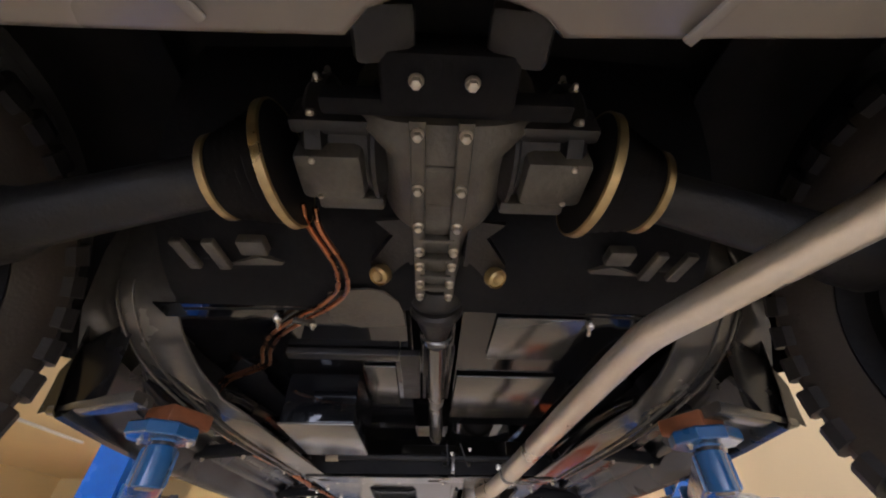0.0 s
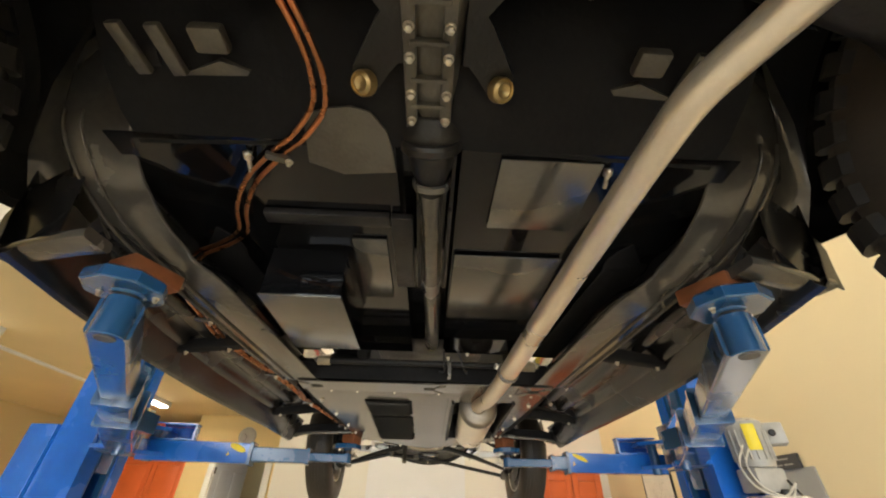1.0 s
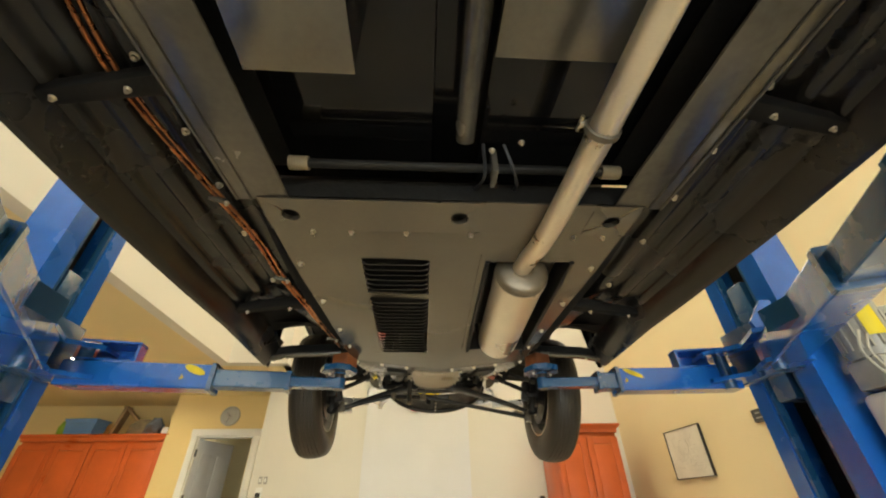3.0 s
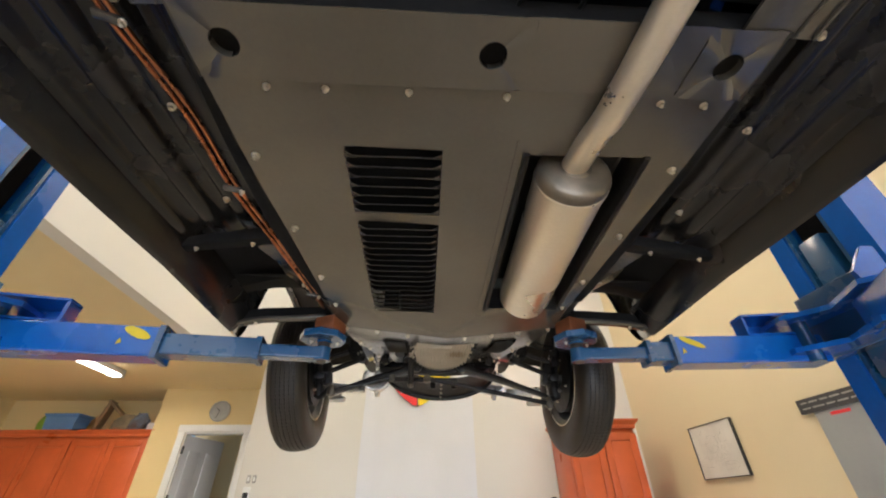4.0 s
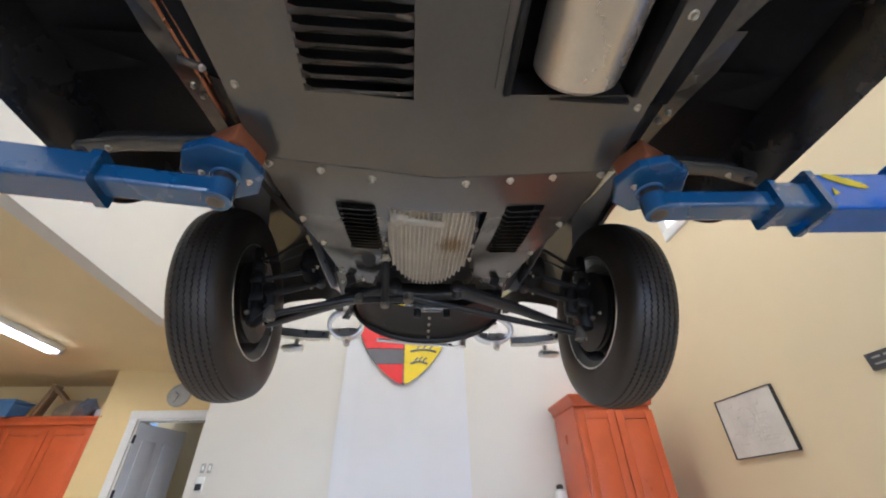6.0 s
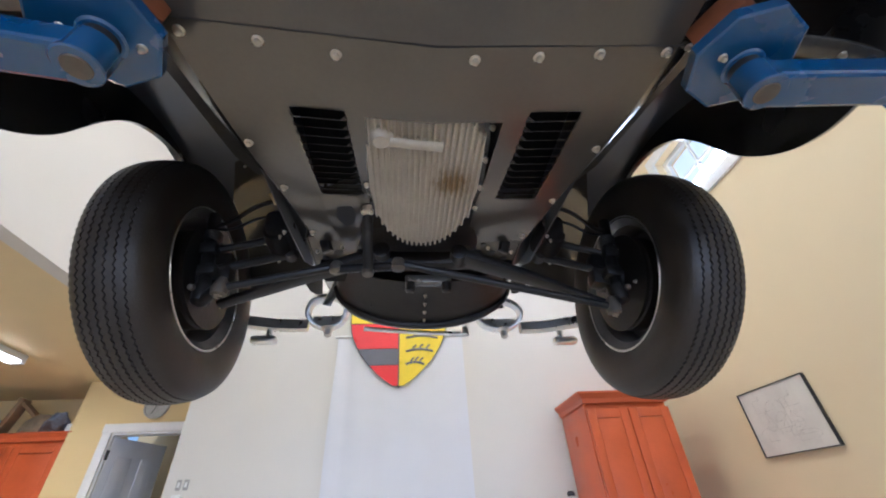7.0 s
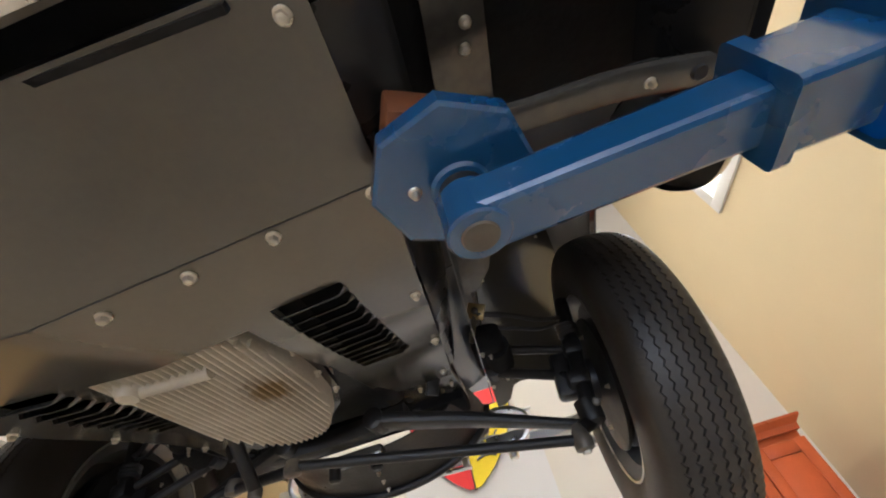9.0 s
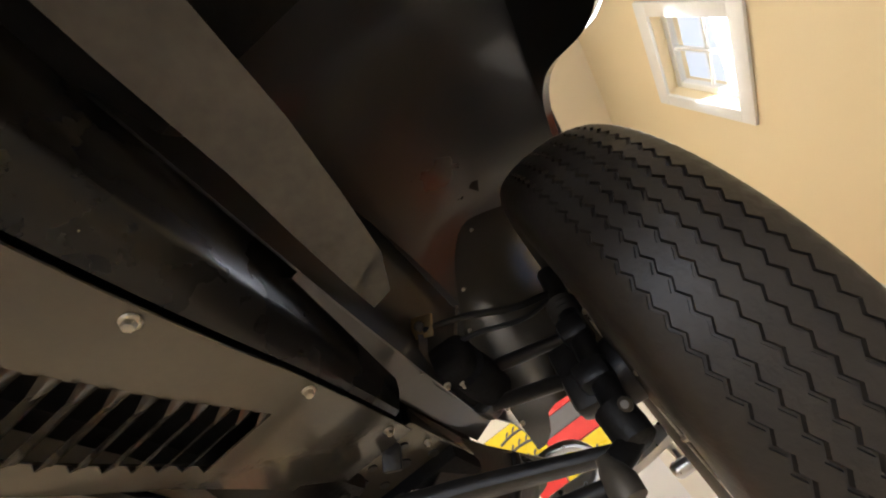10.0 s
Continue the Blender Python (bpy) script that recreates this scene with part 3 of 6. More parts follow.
# red cabinets
def red_cabinet(x0, x1, yf, yb, z1, label, group, name="tall_cabinet", doors=2, crown=0.05):
    t = thing(name, ((x0 + x1) / 2, (yf + yb) / 2, 0), label, "cabinet", group)
    bm = bmesh.new()
    box(bm, ((x0 + x1) / 2, (yf + yb) / 2 + 0.01, z1 / 2 - 0.02), (x1 - x0, yb - yf - 0.02, z1 - 0.04), bevel=0.004)
    part("body", bm, M_RED, t)
    bm = bmesh.new()
    prof = [(0, -0.09), (crown * 0.25, -0.085), (crown * 0.35, -0.05), (crown, -0.015), (crown, 0.0)]
    a = [(x0 - 0, yf), (x1 + 0, yf), (x1, yb), (x0, yb)]
    rings = []
    for o, h in prof:
        rings.append([bm.verts.new(p) for p in ((x0 - o, yf - o, z1 + h), (x1 + o, yf - o, z1 + h), (x1 + o, yb, z1 + h), (x0 - o, yb, z1 + h))])
    for p, q in zip(rings, rings[1:]):
        for i in range(4):
            bm.faces.new((p[i], p[(i + 1) % 4], q[(i + 1) % 4], q[i]))
    bm.faces.new(rings[-1])
    part("crown_moulding", bm, M_RED, t)
    w = (x1 - x0) / doors
    for d in range(doors):
        c = x0 + w * (d + 0.5)
        bm = bmesh.new()
        dz0, dz1 = 0.10, z1 - 0.13
        st = 0.07
        box(bm, (c - w / 2 + st / 2 + 0.004, yf - 0.008, (dz0 + dz1) / 2), (st, 0.022, dz1 - dz0), bevel=0.003)
        box(bm, (c + w / 2 - st / 2 - 0.004, yf - 0.008, (dz0 + dz1) / 2), (st, 0.022, dz1 - dz0), bevel=0.003)
        for zz in (dz0 + st / 2, dz1 - st / 2):
            box(bm, (c, yf - 0.0085, zz), (w - 2 * st - 0.008, 0.021, st), bevel=0.003)
        dr = part("door", bm, M_RED, t)
        bm = bmesh.new()
        box(bm, (c, yf - 0.005, (dz0 + dz1) / 2), (w - 2 * st - 0.012, 0.022, dz1 - dz0 - 2 * st - 0.006), bevel=0.004)
        part("raised_panel", bm, M_RED, dr)
        side = 1 if d % 2 == 0 else -1
        bm = lathe(bmesh.new(), [(0.006, 0), (0.006, 0.018), (0.015, 0.024), (0.013, 0.034), (0.005, 0.037)], pose(c + side * (w / 2 - 0.04), yf - 0.018, 1.05, 90), 12)
        part("knob", bm, M_BRASS, dr)
    return t


for k in range(2):
    red_cabinet(-5.56 + k * 0.965, -4.60 + k * 0.965, 7.2, 7.8, 2.13, "tall red-stained wooden cabinet with panelled doors", "tall cabinets in the recess")
red_cabinet(1.42, 2.12, 5.5, 6.04, 1.94, "red-stained wooden wardrobe with a flared crown against the white wall", "", "wardrobe")

# things on the tall cabinets
t = thing("storage_bin", (-4.98, 7.45, 2.13), "blue plastic storage bin on the red cabinet", "bin")
bm = bmesh.new()
lathe(bm, [(0.21, 2.132), (0.235, 2.32), (0.25, 2.33), (0.25, 2.345)], Matrix.Translation((-4.98, 7.45, 0)) @ Matrix.Diagonal((1.25, 0.8, 1, 1)) @ pose(0, 0, 0, 0, 0, 45), 4)
part("tub", bm, M_BINBLUE, t, smooth=False)
part("lid", box(bmesh.new(), (-4.98, 7.45, 2.352), (0.46, 0.31, 0.02), bevel=0.006), M_BINBLUE, t)
bm = lathe(bmesh.new(), [(0.06, 2.132), (0.085, 2.18), (0.09, 2.27), (0.06, 2.35), (0.03, 2.37)], Matrix.Translation((-5.30, 7.5, 0)), 18)
solid("green_jar", bm, M_GREEN, "lime green plastic jar on the red cabinet", "jar")
bm = bmesh.new()
box(bm, (-4.50, 7.42, 2.34), (0.05, 0.12, 0.42), pose(0, 0, 0, 0, 14, 0), bevel=0.004)
box(bm, (-4.36, 7.42, 2.44), (0.36, 0.10, 0.035), pose(0, 0, 0, 0, 38, 0), bevel=0.004)
box(bm, (-4.54, 7.42, 2.145), (0.20, 0.14, 0.025), bevel=0.004)
solid("wooden_trestle", bm, M_WOOD, "brown wooden trestle standing on the red cabinet", "trestle")
bm = bmesh.new()
lathe(bm, [(0.16, 2.132), (0.19, 2.18), (0.17, 2.29), (0.09, 2.36), (0.02, 2.37)], Matrix.Translation((-4.14, 7.45, 0)) @ Matrix.Diagonal((1.15, 0.8, 1, 1)), 14)
for v in bm.verts:
    v.co += Vector(noise.noise_vector(v.co * 7)) * 0.03
solid("cloth_bag", bm, M_KHAKI, "crumpled khaki cloth bag on the red cabinet", "bag")
bm = bmesh.new()
lathe(bm, [(0.09, 2.132), (0.12, 2.17), (0.11, 2.25), (0.07, 2.33), (0.05, 2.36), (0.01, 2.375)], Matrix.Translation((-3.95, 7.36, 0)) @ Matrix.Diagonal((1.2, 0.7, 1, 1)), 18)
for v in bm.verts:
    if v.co.z > 2.14:
        v.co += Vector(noise.noise_vector(v.co * 9)) * 0.045
solid("dark_bundle", bm, M_BUNDLE, "crumpled dark brown and blue-grey bundle on the red cabinet", "bundle")
bm = box(bmesh.new(), (-3.78, 7.40, 2.19), (0.11, 0.08, 0.115), pose(0, 0, 0, 0, 0, 12), bevel=0.004)
solid("white_box", bm, M_TRIM, "small white cardboard box on the red cabinet", "box")

# framed print and poster on the side wall
t = thing("framed_print", (XR, 4.88, 1.38), "framed pale technical print with a thin black frame", "picture")
bm = bmesh.new()
for c, s in (((4.848, 1.785), (0.562, 0.005)), ((4.848, 1.379), (0.562, 0.005)), ((4.5695, 1.582), (0.005, 0.401)), ((5.1265, 1.582), (0.005, 0.401))):
    box(bm, (XR - 0.014, *c), (0.028, *s), bevel=0.002)
part("frame", bm, M_BLACK, t)
part("print", boxes(((XR - 0.012, 4.848, 1.582), (0.012, 0.552, 0.401))), M_PAPER, t)
rng = random.Random(5)
for k in range(16):
    # plan-like blocks and loops of thin pale lines
    u, v = 4.68 + rng.random() * 0.32, 1.46 + rng.random() * 0.23
    w, h = 0.03 + rng.random() * 0.06, 0.02 + rng.random() * 0.05
    if k % 3:
        pts = [(u - w, v - h), (u + w, v - h), (u + w, v + h), (u - w * 0.2, v + h), (u - w * 0.2, v + h * 1.6)]
    else:
        pts = [(u + w * math.cos(a / 12 * 6.28), v + h * math.sin(a / 12 * 6.28)) for a in range(rng.randint(8, 13))]
    bm = sweep(bmesh.new(), [(XR - 0.0185, p, q) for p, q in pts], rect(0.0035, 0.0015), up=(1, 0, 0))
    part("drawn_line", bm, M_INK, t)

t = thing("wall_poster", (XR, 3.35, 0.5), "grey poster panel under a black header with pale lettering bars", "poster")
part("panel", boxes(((XR - 0.006, 3.38, 1.08), (0.010, 0.90, 1.20))), M_GREYPANEL, t)
part("header", boxes(((XR - 0.012, 3.46, 1.72), (0.022, 0.90, 0.085))), M_HEADER, t)
rng = random.Random(3)
for row in (0, 1):
    u = 3.88
    while u > 3.10:
        w = 0.03 + rng.random() * 0.06
        part("lettering_bar", boxes(((XR - 0.0245, u - w / 2, 1.737 - row * 0.033), (0.003, w, 0.009))), M_GREYMETAL, t)
        u -= w + 0.018
part("red_bar", box(bmesh.new(), (XR - 0.0125, 3.66, 1.650), (0.003, 0.13, 0.018)), M_CRED, t)
part("red_bar", box(bmesh.new(), (XR - 0.0125, 3.40, 1.650), (0.003, 0.18, 0.018)), M_CRED, t)

# white canister standing by the end wall
t = thing("canister", (1.37, 5.95, 0), "tall white cylinder with a dark cap standing by the wall", "canister")
part("body", lathe(bmesh.new(), [(0.05, 0.0), (0.055, 0.02), (0.055, 1.20), (0.045, 1.235), (0.02, 1.25)], Matrix.Translation((1.34, 5.98, 0)), 20), M_TRIM, t)
part("cap", lathe(bmesh.new(), [(0.03, 1.25), (0.032, 1.27), (0.02, 1.285)], Matrix.Translation((1.34, 5.98, 0)), 14), M_BLACK, t)

# ---- the two-post lift ----
def lift_post(s, xf, yn, yf, label):
    """One post; s is the side, xf the face towards the car, yn and yf its near and far edges."""
    ym, depth = (yn + yf) / 2, 0.17
    t = thing("lift_post", (xf + s * depth / 2, ym, 0), label, "vehicle lift", "posts of the lift")
    # hollow column, open towards the car
    lip, lf = 0.085, 0.07
    out = [(0, yn), (0, yn + lip), (0.012, yn + lip), (0.012, yn + 0.012), (depth - 0.012, yn + 0.012), (depth - 0.012, yf - 0.012), (0.012, yf - 0.012), (0.012, yf - lf), (0, yf - lf), (0, yf), (depth, yf), (depth, yn)]
    bm = prism(bmesh.new(), [(xf + s * u, v) for u, v in out], 3.0, Matrix.Translation((0, 0, 0.03)))
    part("column", bm, M_BLUE, t, smooth=False)
    bm = bmesh.new()
    box(bm, (xf + s * (depth + 0.06), ym - 0.01, 0.86), (0.12, yf - yn + 0.02, 1.66), bevel=0.004)
    part("column_cover", bm, M_BLUE, t)
    part("base_plate", box(bmesh.new(), (xf + s * 0.15, ym, 0.016), (0.46, 0.56, 0.03), bevel=0.004), M_BLUE, t)
    # added black sheet paints the shade inside the hollow blue column
    part("inner_shade", boxes(((xf + s * (depth - 0.02), ym, 1.5), (0.012, yf - yn - 0.04, 2.9))), M_MATTE, t)
    for yy in (yn + lip + 0.010, yf - lf - 0.010):
        part("guide_strip", boxes(((xf + s * 0.02, yy, 1.5), (0.03, 0.012, 2.9))), M_BLUEDARK, t)
    # carriage
    bm = bmesh.new()
    box(bm, (xf - s * 0.03, ym, 1.70), (0.05, yf - yn - 0.04, 0.22), bevel=0.006)
    box(bm, (xf + s * 0.06, ym + 0.02, 1.76), (0.10, 0.09, 0.50), bevel=0.006)
    car_ = part("carriage", bm, M_BLUEDARK, t)
    for zz in (1.595, 1.705):
        bm = bmesh.new()
        prism(bm, [(xf - s * 0.03, yf + 0.02), (xf - s * 0.19, yf + 0.03), (xf - s * 0.21, yf - 0.08), (xf - s * 0.12, ym - 0.02), (xf - s * 0.19, yn - 0.02), (xf - s * 0.12, yn - 0.07), (xf - s * 0.03, yn - 0.05)], 0.016, Matrix.Translation((0, 0, zz)))
        part("pivot_plate", bm, M_BLUE, car_, smooth=False)
    for yy in (yf - 0.06, yn + 0.0):
        part("pivot_pin", lathe(bmesh.new(), [(0.021, 1.572), (0.024, 1.576), (0.024, 1.722), (0.018, 1.726)], Matrix.Translation((xf - s * 0.13, yy, 0)), 18), M_BLUEDARK, car_)
    for yy, hh in ((yn - 0.02, 0.12),):
        bm = prism(bmesh.new(), [(0, 0), (0.11, 0.0), (0.12, 0.03), (0.04, hh), (0, hh)], 0.012, Matrix.Translation((xf - s * 0.055, yy, 1.72)) @ Matrix(((-s, 0, 0, 0), (0, 0, 1, 0), (0, 1, 0, 0), (0, 0, 0, 1))))
        part("gusset", bm, M_BLUE, car_, smooth=False)
    return t


def lift_arm(t, pivot, tip, zb, cuts, pad_z, block, marks, pr=0.076, tubes=((0.086, 0.092), (0.070, 0.066), (0.053, 0.040)), yoke=0.0):
    """A telescopic arm of three tubes with its pad; zb is the underside of the inner tube, cuts the shares of the length where the tubes end."""
    a, b = Vector((*pivot, 0)), Vector((*tip, 0))
    d = (b - a).normalized()

    def tube(f0, f1, w, h, z, nm, parent, material, extra=0.0):
        p, q = a.lerp(b, f0), a.lerp(b, f1)
        return part(nm, sweep(bmesh.new(), [p + Vector((0, 0, z + h / 2)) - d * extra, q + Vector((0, 0, z + h / 2))], rect(w, h, 0.006)), material, parent, smooth=False)
    (w0, h0), (w1, h1), (w2, h2) = tubes
    z0, z1 = zb - (h0 - h2) * 0.45, zb - (h1 - h2) * 0.45
    arm = tube(0.0, cuts[0], w0, h0, z0, "swing_arm", t, M_BLUE, 0.06)
    tube(cuts[0] - 0.018, cuts[0], w0 + 0.012, h0 + 0.012, z0 - 0.006, "arm_collar", arm, M_BLUEDARK)
    tube(cuts[0] - 0.02, cuts[1], w1, h1, z1, "middle_tube", arm, M_BLUEDARK)
    tube(cuts[1] - 0.018, cuts[1], w1 + 0.010, h1 + 0.010, z1 - 0.005, "arm_collar", arm, M_BLUEDARK)
    tube(cuts[1] - 0.02, 1.0, w2, h2, zb, "inner_tube", arm, M_BLUEDARK)
    n = d.cross(Vector((0, 0, 1)))
    if yoke:
        # rounded channel that guides the arm's root, open to the rear
        n = n if n.y > 0 else -n
        zt = z0 + h0
        path = [a + d * u + n * v + Vector((0, 0, zt + 0.034)) for u, v in ((-0.02, 0.060), (yoke - 0.05, 0.060), (yoke - 0.015, 0.052), (yoke, 0.030), (yoke + 0.004, -0.030))]
        ch = part("yoke_wall", sweep(bmesh.new(), path, rect(0.010, 0.070, 0.002)), M_BLUE, arm, smooth=False)
        top = [a + d * u + n * v for u, v in ((-0.03, 0.066), (yoke - 0.05, 0.066), (yoke - 0.01, 0.055), (yoke + 0.008, 0.03), (yoke + 0.010, -0.034), (-0.03, -0.050))]
        part("yoke_plate", prism(bmesh.new(), [(p.x, p.y) for p in top], 0.008, Matrix.Translation((0, 0, zt + 0.070))), M_BLUE, ch, smooth=False)
        part("yoke_plate", prism(bmesh.new(), [(p.x, p.y) for p in top], 0.006, Matrix.Translation((0, 0, zt + 0.001))), M_BLUE, ch, smooth=False)
    else:
        # triangular stop on the inner side of the sleeve
        n = n if n.x * a.x < 0 else -n
        p = a.lerp(b, cuts[0] * 0.55) + n * (w0 / 2)
        tri = [p + n * u + d * v for u, v in ((0, -0.06), (0.055, -0.055), (0.0, 0.05))]
        part("sleeve_stop", prism(bmesh.new(), [(q.x, q.y) for q in tri], 0.07, Matrix.Translation((0, 0, z0 + 0.03))), M_BLUEDARK, arm, smooth=False)
    T = Matrix.Translation((tip[0], tip[1], 0))
    part("tip", lathe(bmesh.new(), [(0.0250, zb - 0.0025), (0.0272, zb - 0.0005), (0.0272, zb + h2 + 0.0005), (0.0250, zb + h2 + 0.0025)], T, 28), M_BLUEDARK, arm)
    part("tip_pin", lathe(bmesh.new(), [(0.001, zb - 0.0045), (0.0150, zb - 0.0045), (0.0160, zb - 0.003), (0.0160, zb + 0.03)], T, 24), M_RUST, arm, "worn brown steel pin")
    post = part("pad_post", lathe(bmesh.new(), [(0.021, zb + 0.03), (0.021, pad_z + 0.002)], T, 24), M_GREASE, arm, "dark steel pad post")
    part("weld_ring", lathe(bmesh.new(), [(0.0205, pad_z - 0.006), (0.025, pad_z - 0.005), (0.029, pad_z - 0.001), (0.029, pad_z + 0.003)], T, 24, caps=False), M_BLUEDARK, post)
    pm = T @ pose(-0.004, -0.008, 0, 0, 0, 4)
    pad = part("pad_plate", lathe(bmesh.new(), [(pr - 0.004, pad_z - 0.002), (pr, pad_z), (pr, pad_z + 0.018), (pr - 0.004, pad_z + 0.022)], pm, 8), M_BLUEDARK, arm, "octagonal blue pad plate", smooth=False)
    bolts(pad, [(tip[0] - 0.040, tip[1] - 0.012, pad_z - 0.001), (tip[0] + 0.042, tip[1] + 0.010, pad_z - 0.001)], BOLT_SMALL)
    bm = bmesh.new()
    box(bm, (tip[0] + block[0], tip[1] + block[1], pad_z + 0.022 + block[4] / 2), (block[2], block[3], block[4]), pose(0, 0, 0, 0, 0, block[5]), bevel=0.004)
    part("wood_block", bm, M_BLOCK, arm, "reddish wooden spacer block")
    if marks:
        h, w = h0, w0
        p = a.lerp(b, cuts[0] * marks) + Vector((0, 0, z0 + h / 2))
        n = d.cross(Vector((0, 0, 1)))
        if n.y > 0:
            n = -n
        flip = -1 if d.x > 0 else 1
        m = Matrix.Translation(p + n * (w / 2 + 0.001)) @ Matrix(((d.x, 0, n.x, 0), (d.y, 0, n.y, 0), (0, 1, 0, 0), (0, 0, 0, 1)))
        oval = [(0.002 + 0.042 * math.cos(u) * 0.92 + 0.013 * math.sin(u) * 0.4, h / 2 - 0.024 + 0.042 * math.cos(u) * 0.36 * flip + 0.013 * math.sin(u)) for u in [k * math.pi / 10 for k in range(20)]]
        part("yellow_mark", prism(bmesh.new(), oval, 0.002, m), M_YELLOW, arm, "yellow warning mark")
        part("yellow_mark", prism(bmesh.new(), [(x * flip, y) for x, y in ((0.030, -h / 2 + 0.036), (0.044, -h / 2 + 0.030), (0.038, -h / 2 + 0.050))][::flip], 0.002, m), M_YELLOW, arm)
    return arm


REAR_TUBES = ((0.104, 0.108), (0.082, 0.086), (0.064, 0.064))
post_r = lift_post(1, 1.35, 2.25, 2.57, "blue steel lift post carrying a grey pump unit")
post_l = lift_post(-1, -1.47, 2.25, 2.53, "blue steel lift post with raised swing arms")
lift_arm(post_r, (1.22, 2.555), (0.464, 2.604), 1.600, (0.60, 0.705), 1.664, (-0.020, -0.030, 0.075, 0.075, 0.045, 25), 0.84, yoke=0.16)
lift_arm(post_l, (-1.33, 2.49), (-0.400, 2.612), 1.600, (0.50, 0.80), 1.664, (0.020, -0.030, 0.075, 0.075, 0.045, -25), 0.84, yoke=0.16)
lift_arm(post_r, (1.25, 2.25), (0.540, 0.878), 1.612, (0.43, 0.655), 1.690, (-0.014, 0.002, 0.072, 0.096, 0.031, 25), 0, 0.064, REAR_TUBES)
lift_arm(post_l, (-1.33, 2.23), (-0.516, 0.900), 1.612, (0.455, 0.655), 1.690, (0.010, 0.002, 0.072, 0.096, 0.031, -25), 0, 0.064, REAR_TUBES)

# hydraulic pump unit on the post
PX, PY = 1.475, 2.140
pump = thing("hydraulic_pump_unit", (PX, PY, 1.05), "grey electric pump with white oil reservoir on the lift post", "pump")
mtr = part("motor", lathe(bmesh.new(), [(0.05, 1.57), (0.068, 1.58), (0.072, 1.60), (0.072, 1.73), (0.075, 1.76), (0.05, 1.775)], Matrix.Translation((PX, PY, 0)), 28), M_GREYMETAL, pump)
for k in range(16):
    a = k / 16 * 2 * math.pi
    part("cooling_fin", boxes(((PX + 0.074 * math.cos(a), PY + 0.074 * math.sin(a), 1.665), (0.008, 0.008, 0.12))), M_GREYMETAL, mtr)
part("yellow_sticker", sheet(bmesh.new(), [[(PX + 0.0795 * math.cos(a), PY + 0.0795 * math.sin(a), z) for a in [radians(228 + 6 * k) for k in range(7)]] for z in (1.64, 1.745)], 0.001, (0, -1, 0)), M_YELLOW, mtr)
bm = bmesh.new()
box(bm, (PX + 0.115, PY + 0.0, 1.715), (0.11, 0.085, 0.09), pose(0, 0, 0, 0, 0, -35), bevel=0.008)
part("switch_box", bm, M_GREYMETAL, pump, "grey switch box with a clear lid")
part("switch_button", lathe(bmesh.new(), [(0.014, 0), (0.014, 0.01), (0.010, 0.014)], pose(PX + 0.092, PY - 0.044, 1.715, 90, 0, -35), 14), M_BLACK, pump)
part("valve_block", box(bmesh.new(), (PX, PY, 1.53), (0.13, 0.12, 0.09), bevel=0.008), M_GREYMETAL, pump)
part("release_lever", rod(bmesh.new(), (PX + 0.05, PY - 0.07, 1.53), (PX + 0.12, PY - 0.06, 1.44), 0.005, 8), M_BLACK, pump)
part("lever_knob", lathe(bmesh.new(), [(0.004, -0.014), (0.014, -0.006), (0.014, 0.006), (0.004, 0.014)], Matrix.Translation((PX + 0.12, PY - 0.06, 1.44)), 14), M_BLACK, pump)
bm = bmesh.new()
box(bm, (PX + 0.03, PY - 0.01, 1.265), (0.20, 0.17, 0.42), bevel=0.025, seg=3)
part("reservoir", bm, M_PLASTIC, pump, "translucent white plastic oil reservoir")
part("filler_cap", lathe(bmesh.new(), [(0.020, 1.470), (0.022, 1.485), (0.018, 1.497)], Matrix.Translation((PX + 0.03, PY - 0.055, 0)), 16), M_BLACK, pump)
part("label_bar", boxes(((PX + 0.05, PY - 0.0965, 1.32), (0.08, 0.003, 0.012))), M_GREYPANEL, pump)
for k, off in enumerate((0.0, 0.03)):
    pts = smooth_path([(PX - 0.07 + off, PY - 0.05, 1.66), (PX - 0.13 + off, PY - 0.07, 1.58), (PX - 0.10 + off, PY - 0.08, 1.50), (PX + off, PY - 0.08, 1.47), (PX + 0.08, PY - 0.07, 1.52)], 6)
    part("hose", sweep(bmesh.new(), pts, circle(0.0042, 8)), M_CABLE, pump)
bm = bmesh.new()
box(bm, (1.43, 2.10, 2.20), (0.07, 0.06, 0.10), bevel=0.006)
solid("limit_switch", bm, M_GREYMETAL, "small grey limit switch on the lift post", "switch")

# ---- the car ----
car = thing("car", (0.015, 1.9, 1.4), "black-undersealed vintage car raised on the lift, seen from below", "car")


def cx(y):
    """The car's middle line."""
    return 0.012 * (y - 1.0)


def mirrored(fn):
    for s in (-1, 1):
        fn(s)


# half width and rise of the front undertray
FP_W = [(2.608, 0.374), (2.69, 0.366), (2.936, 0.340), (3.25, 0.302)]
FP_R = [(2.608, 0.0), (2.70, 0.008), (2.80, 0.021), (2.90, 0.038), (3.0, 0.060), (3.06, 0.070), (3.14, 0.082), (3.25, 0.098)]
SILL = [(0.80, 0.655), (1.0, 0.695), (1.25, 0.728), (1.6, 0.745), (1.98, 0.742), (2.2, 0.733), (2.5, 0.742), (2.72, 0.744)]


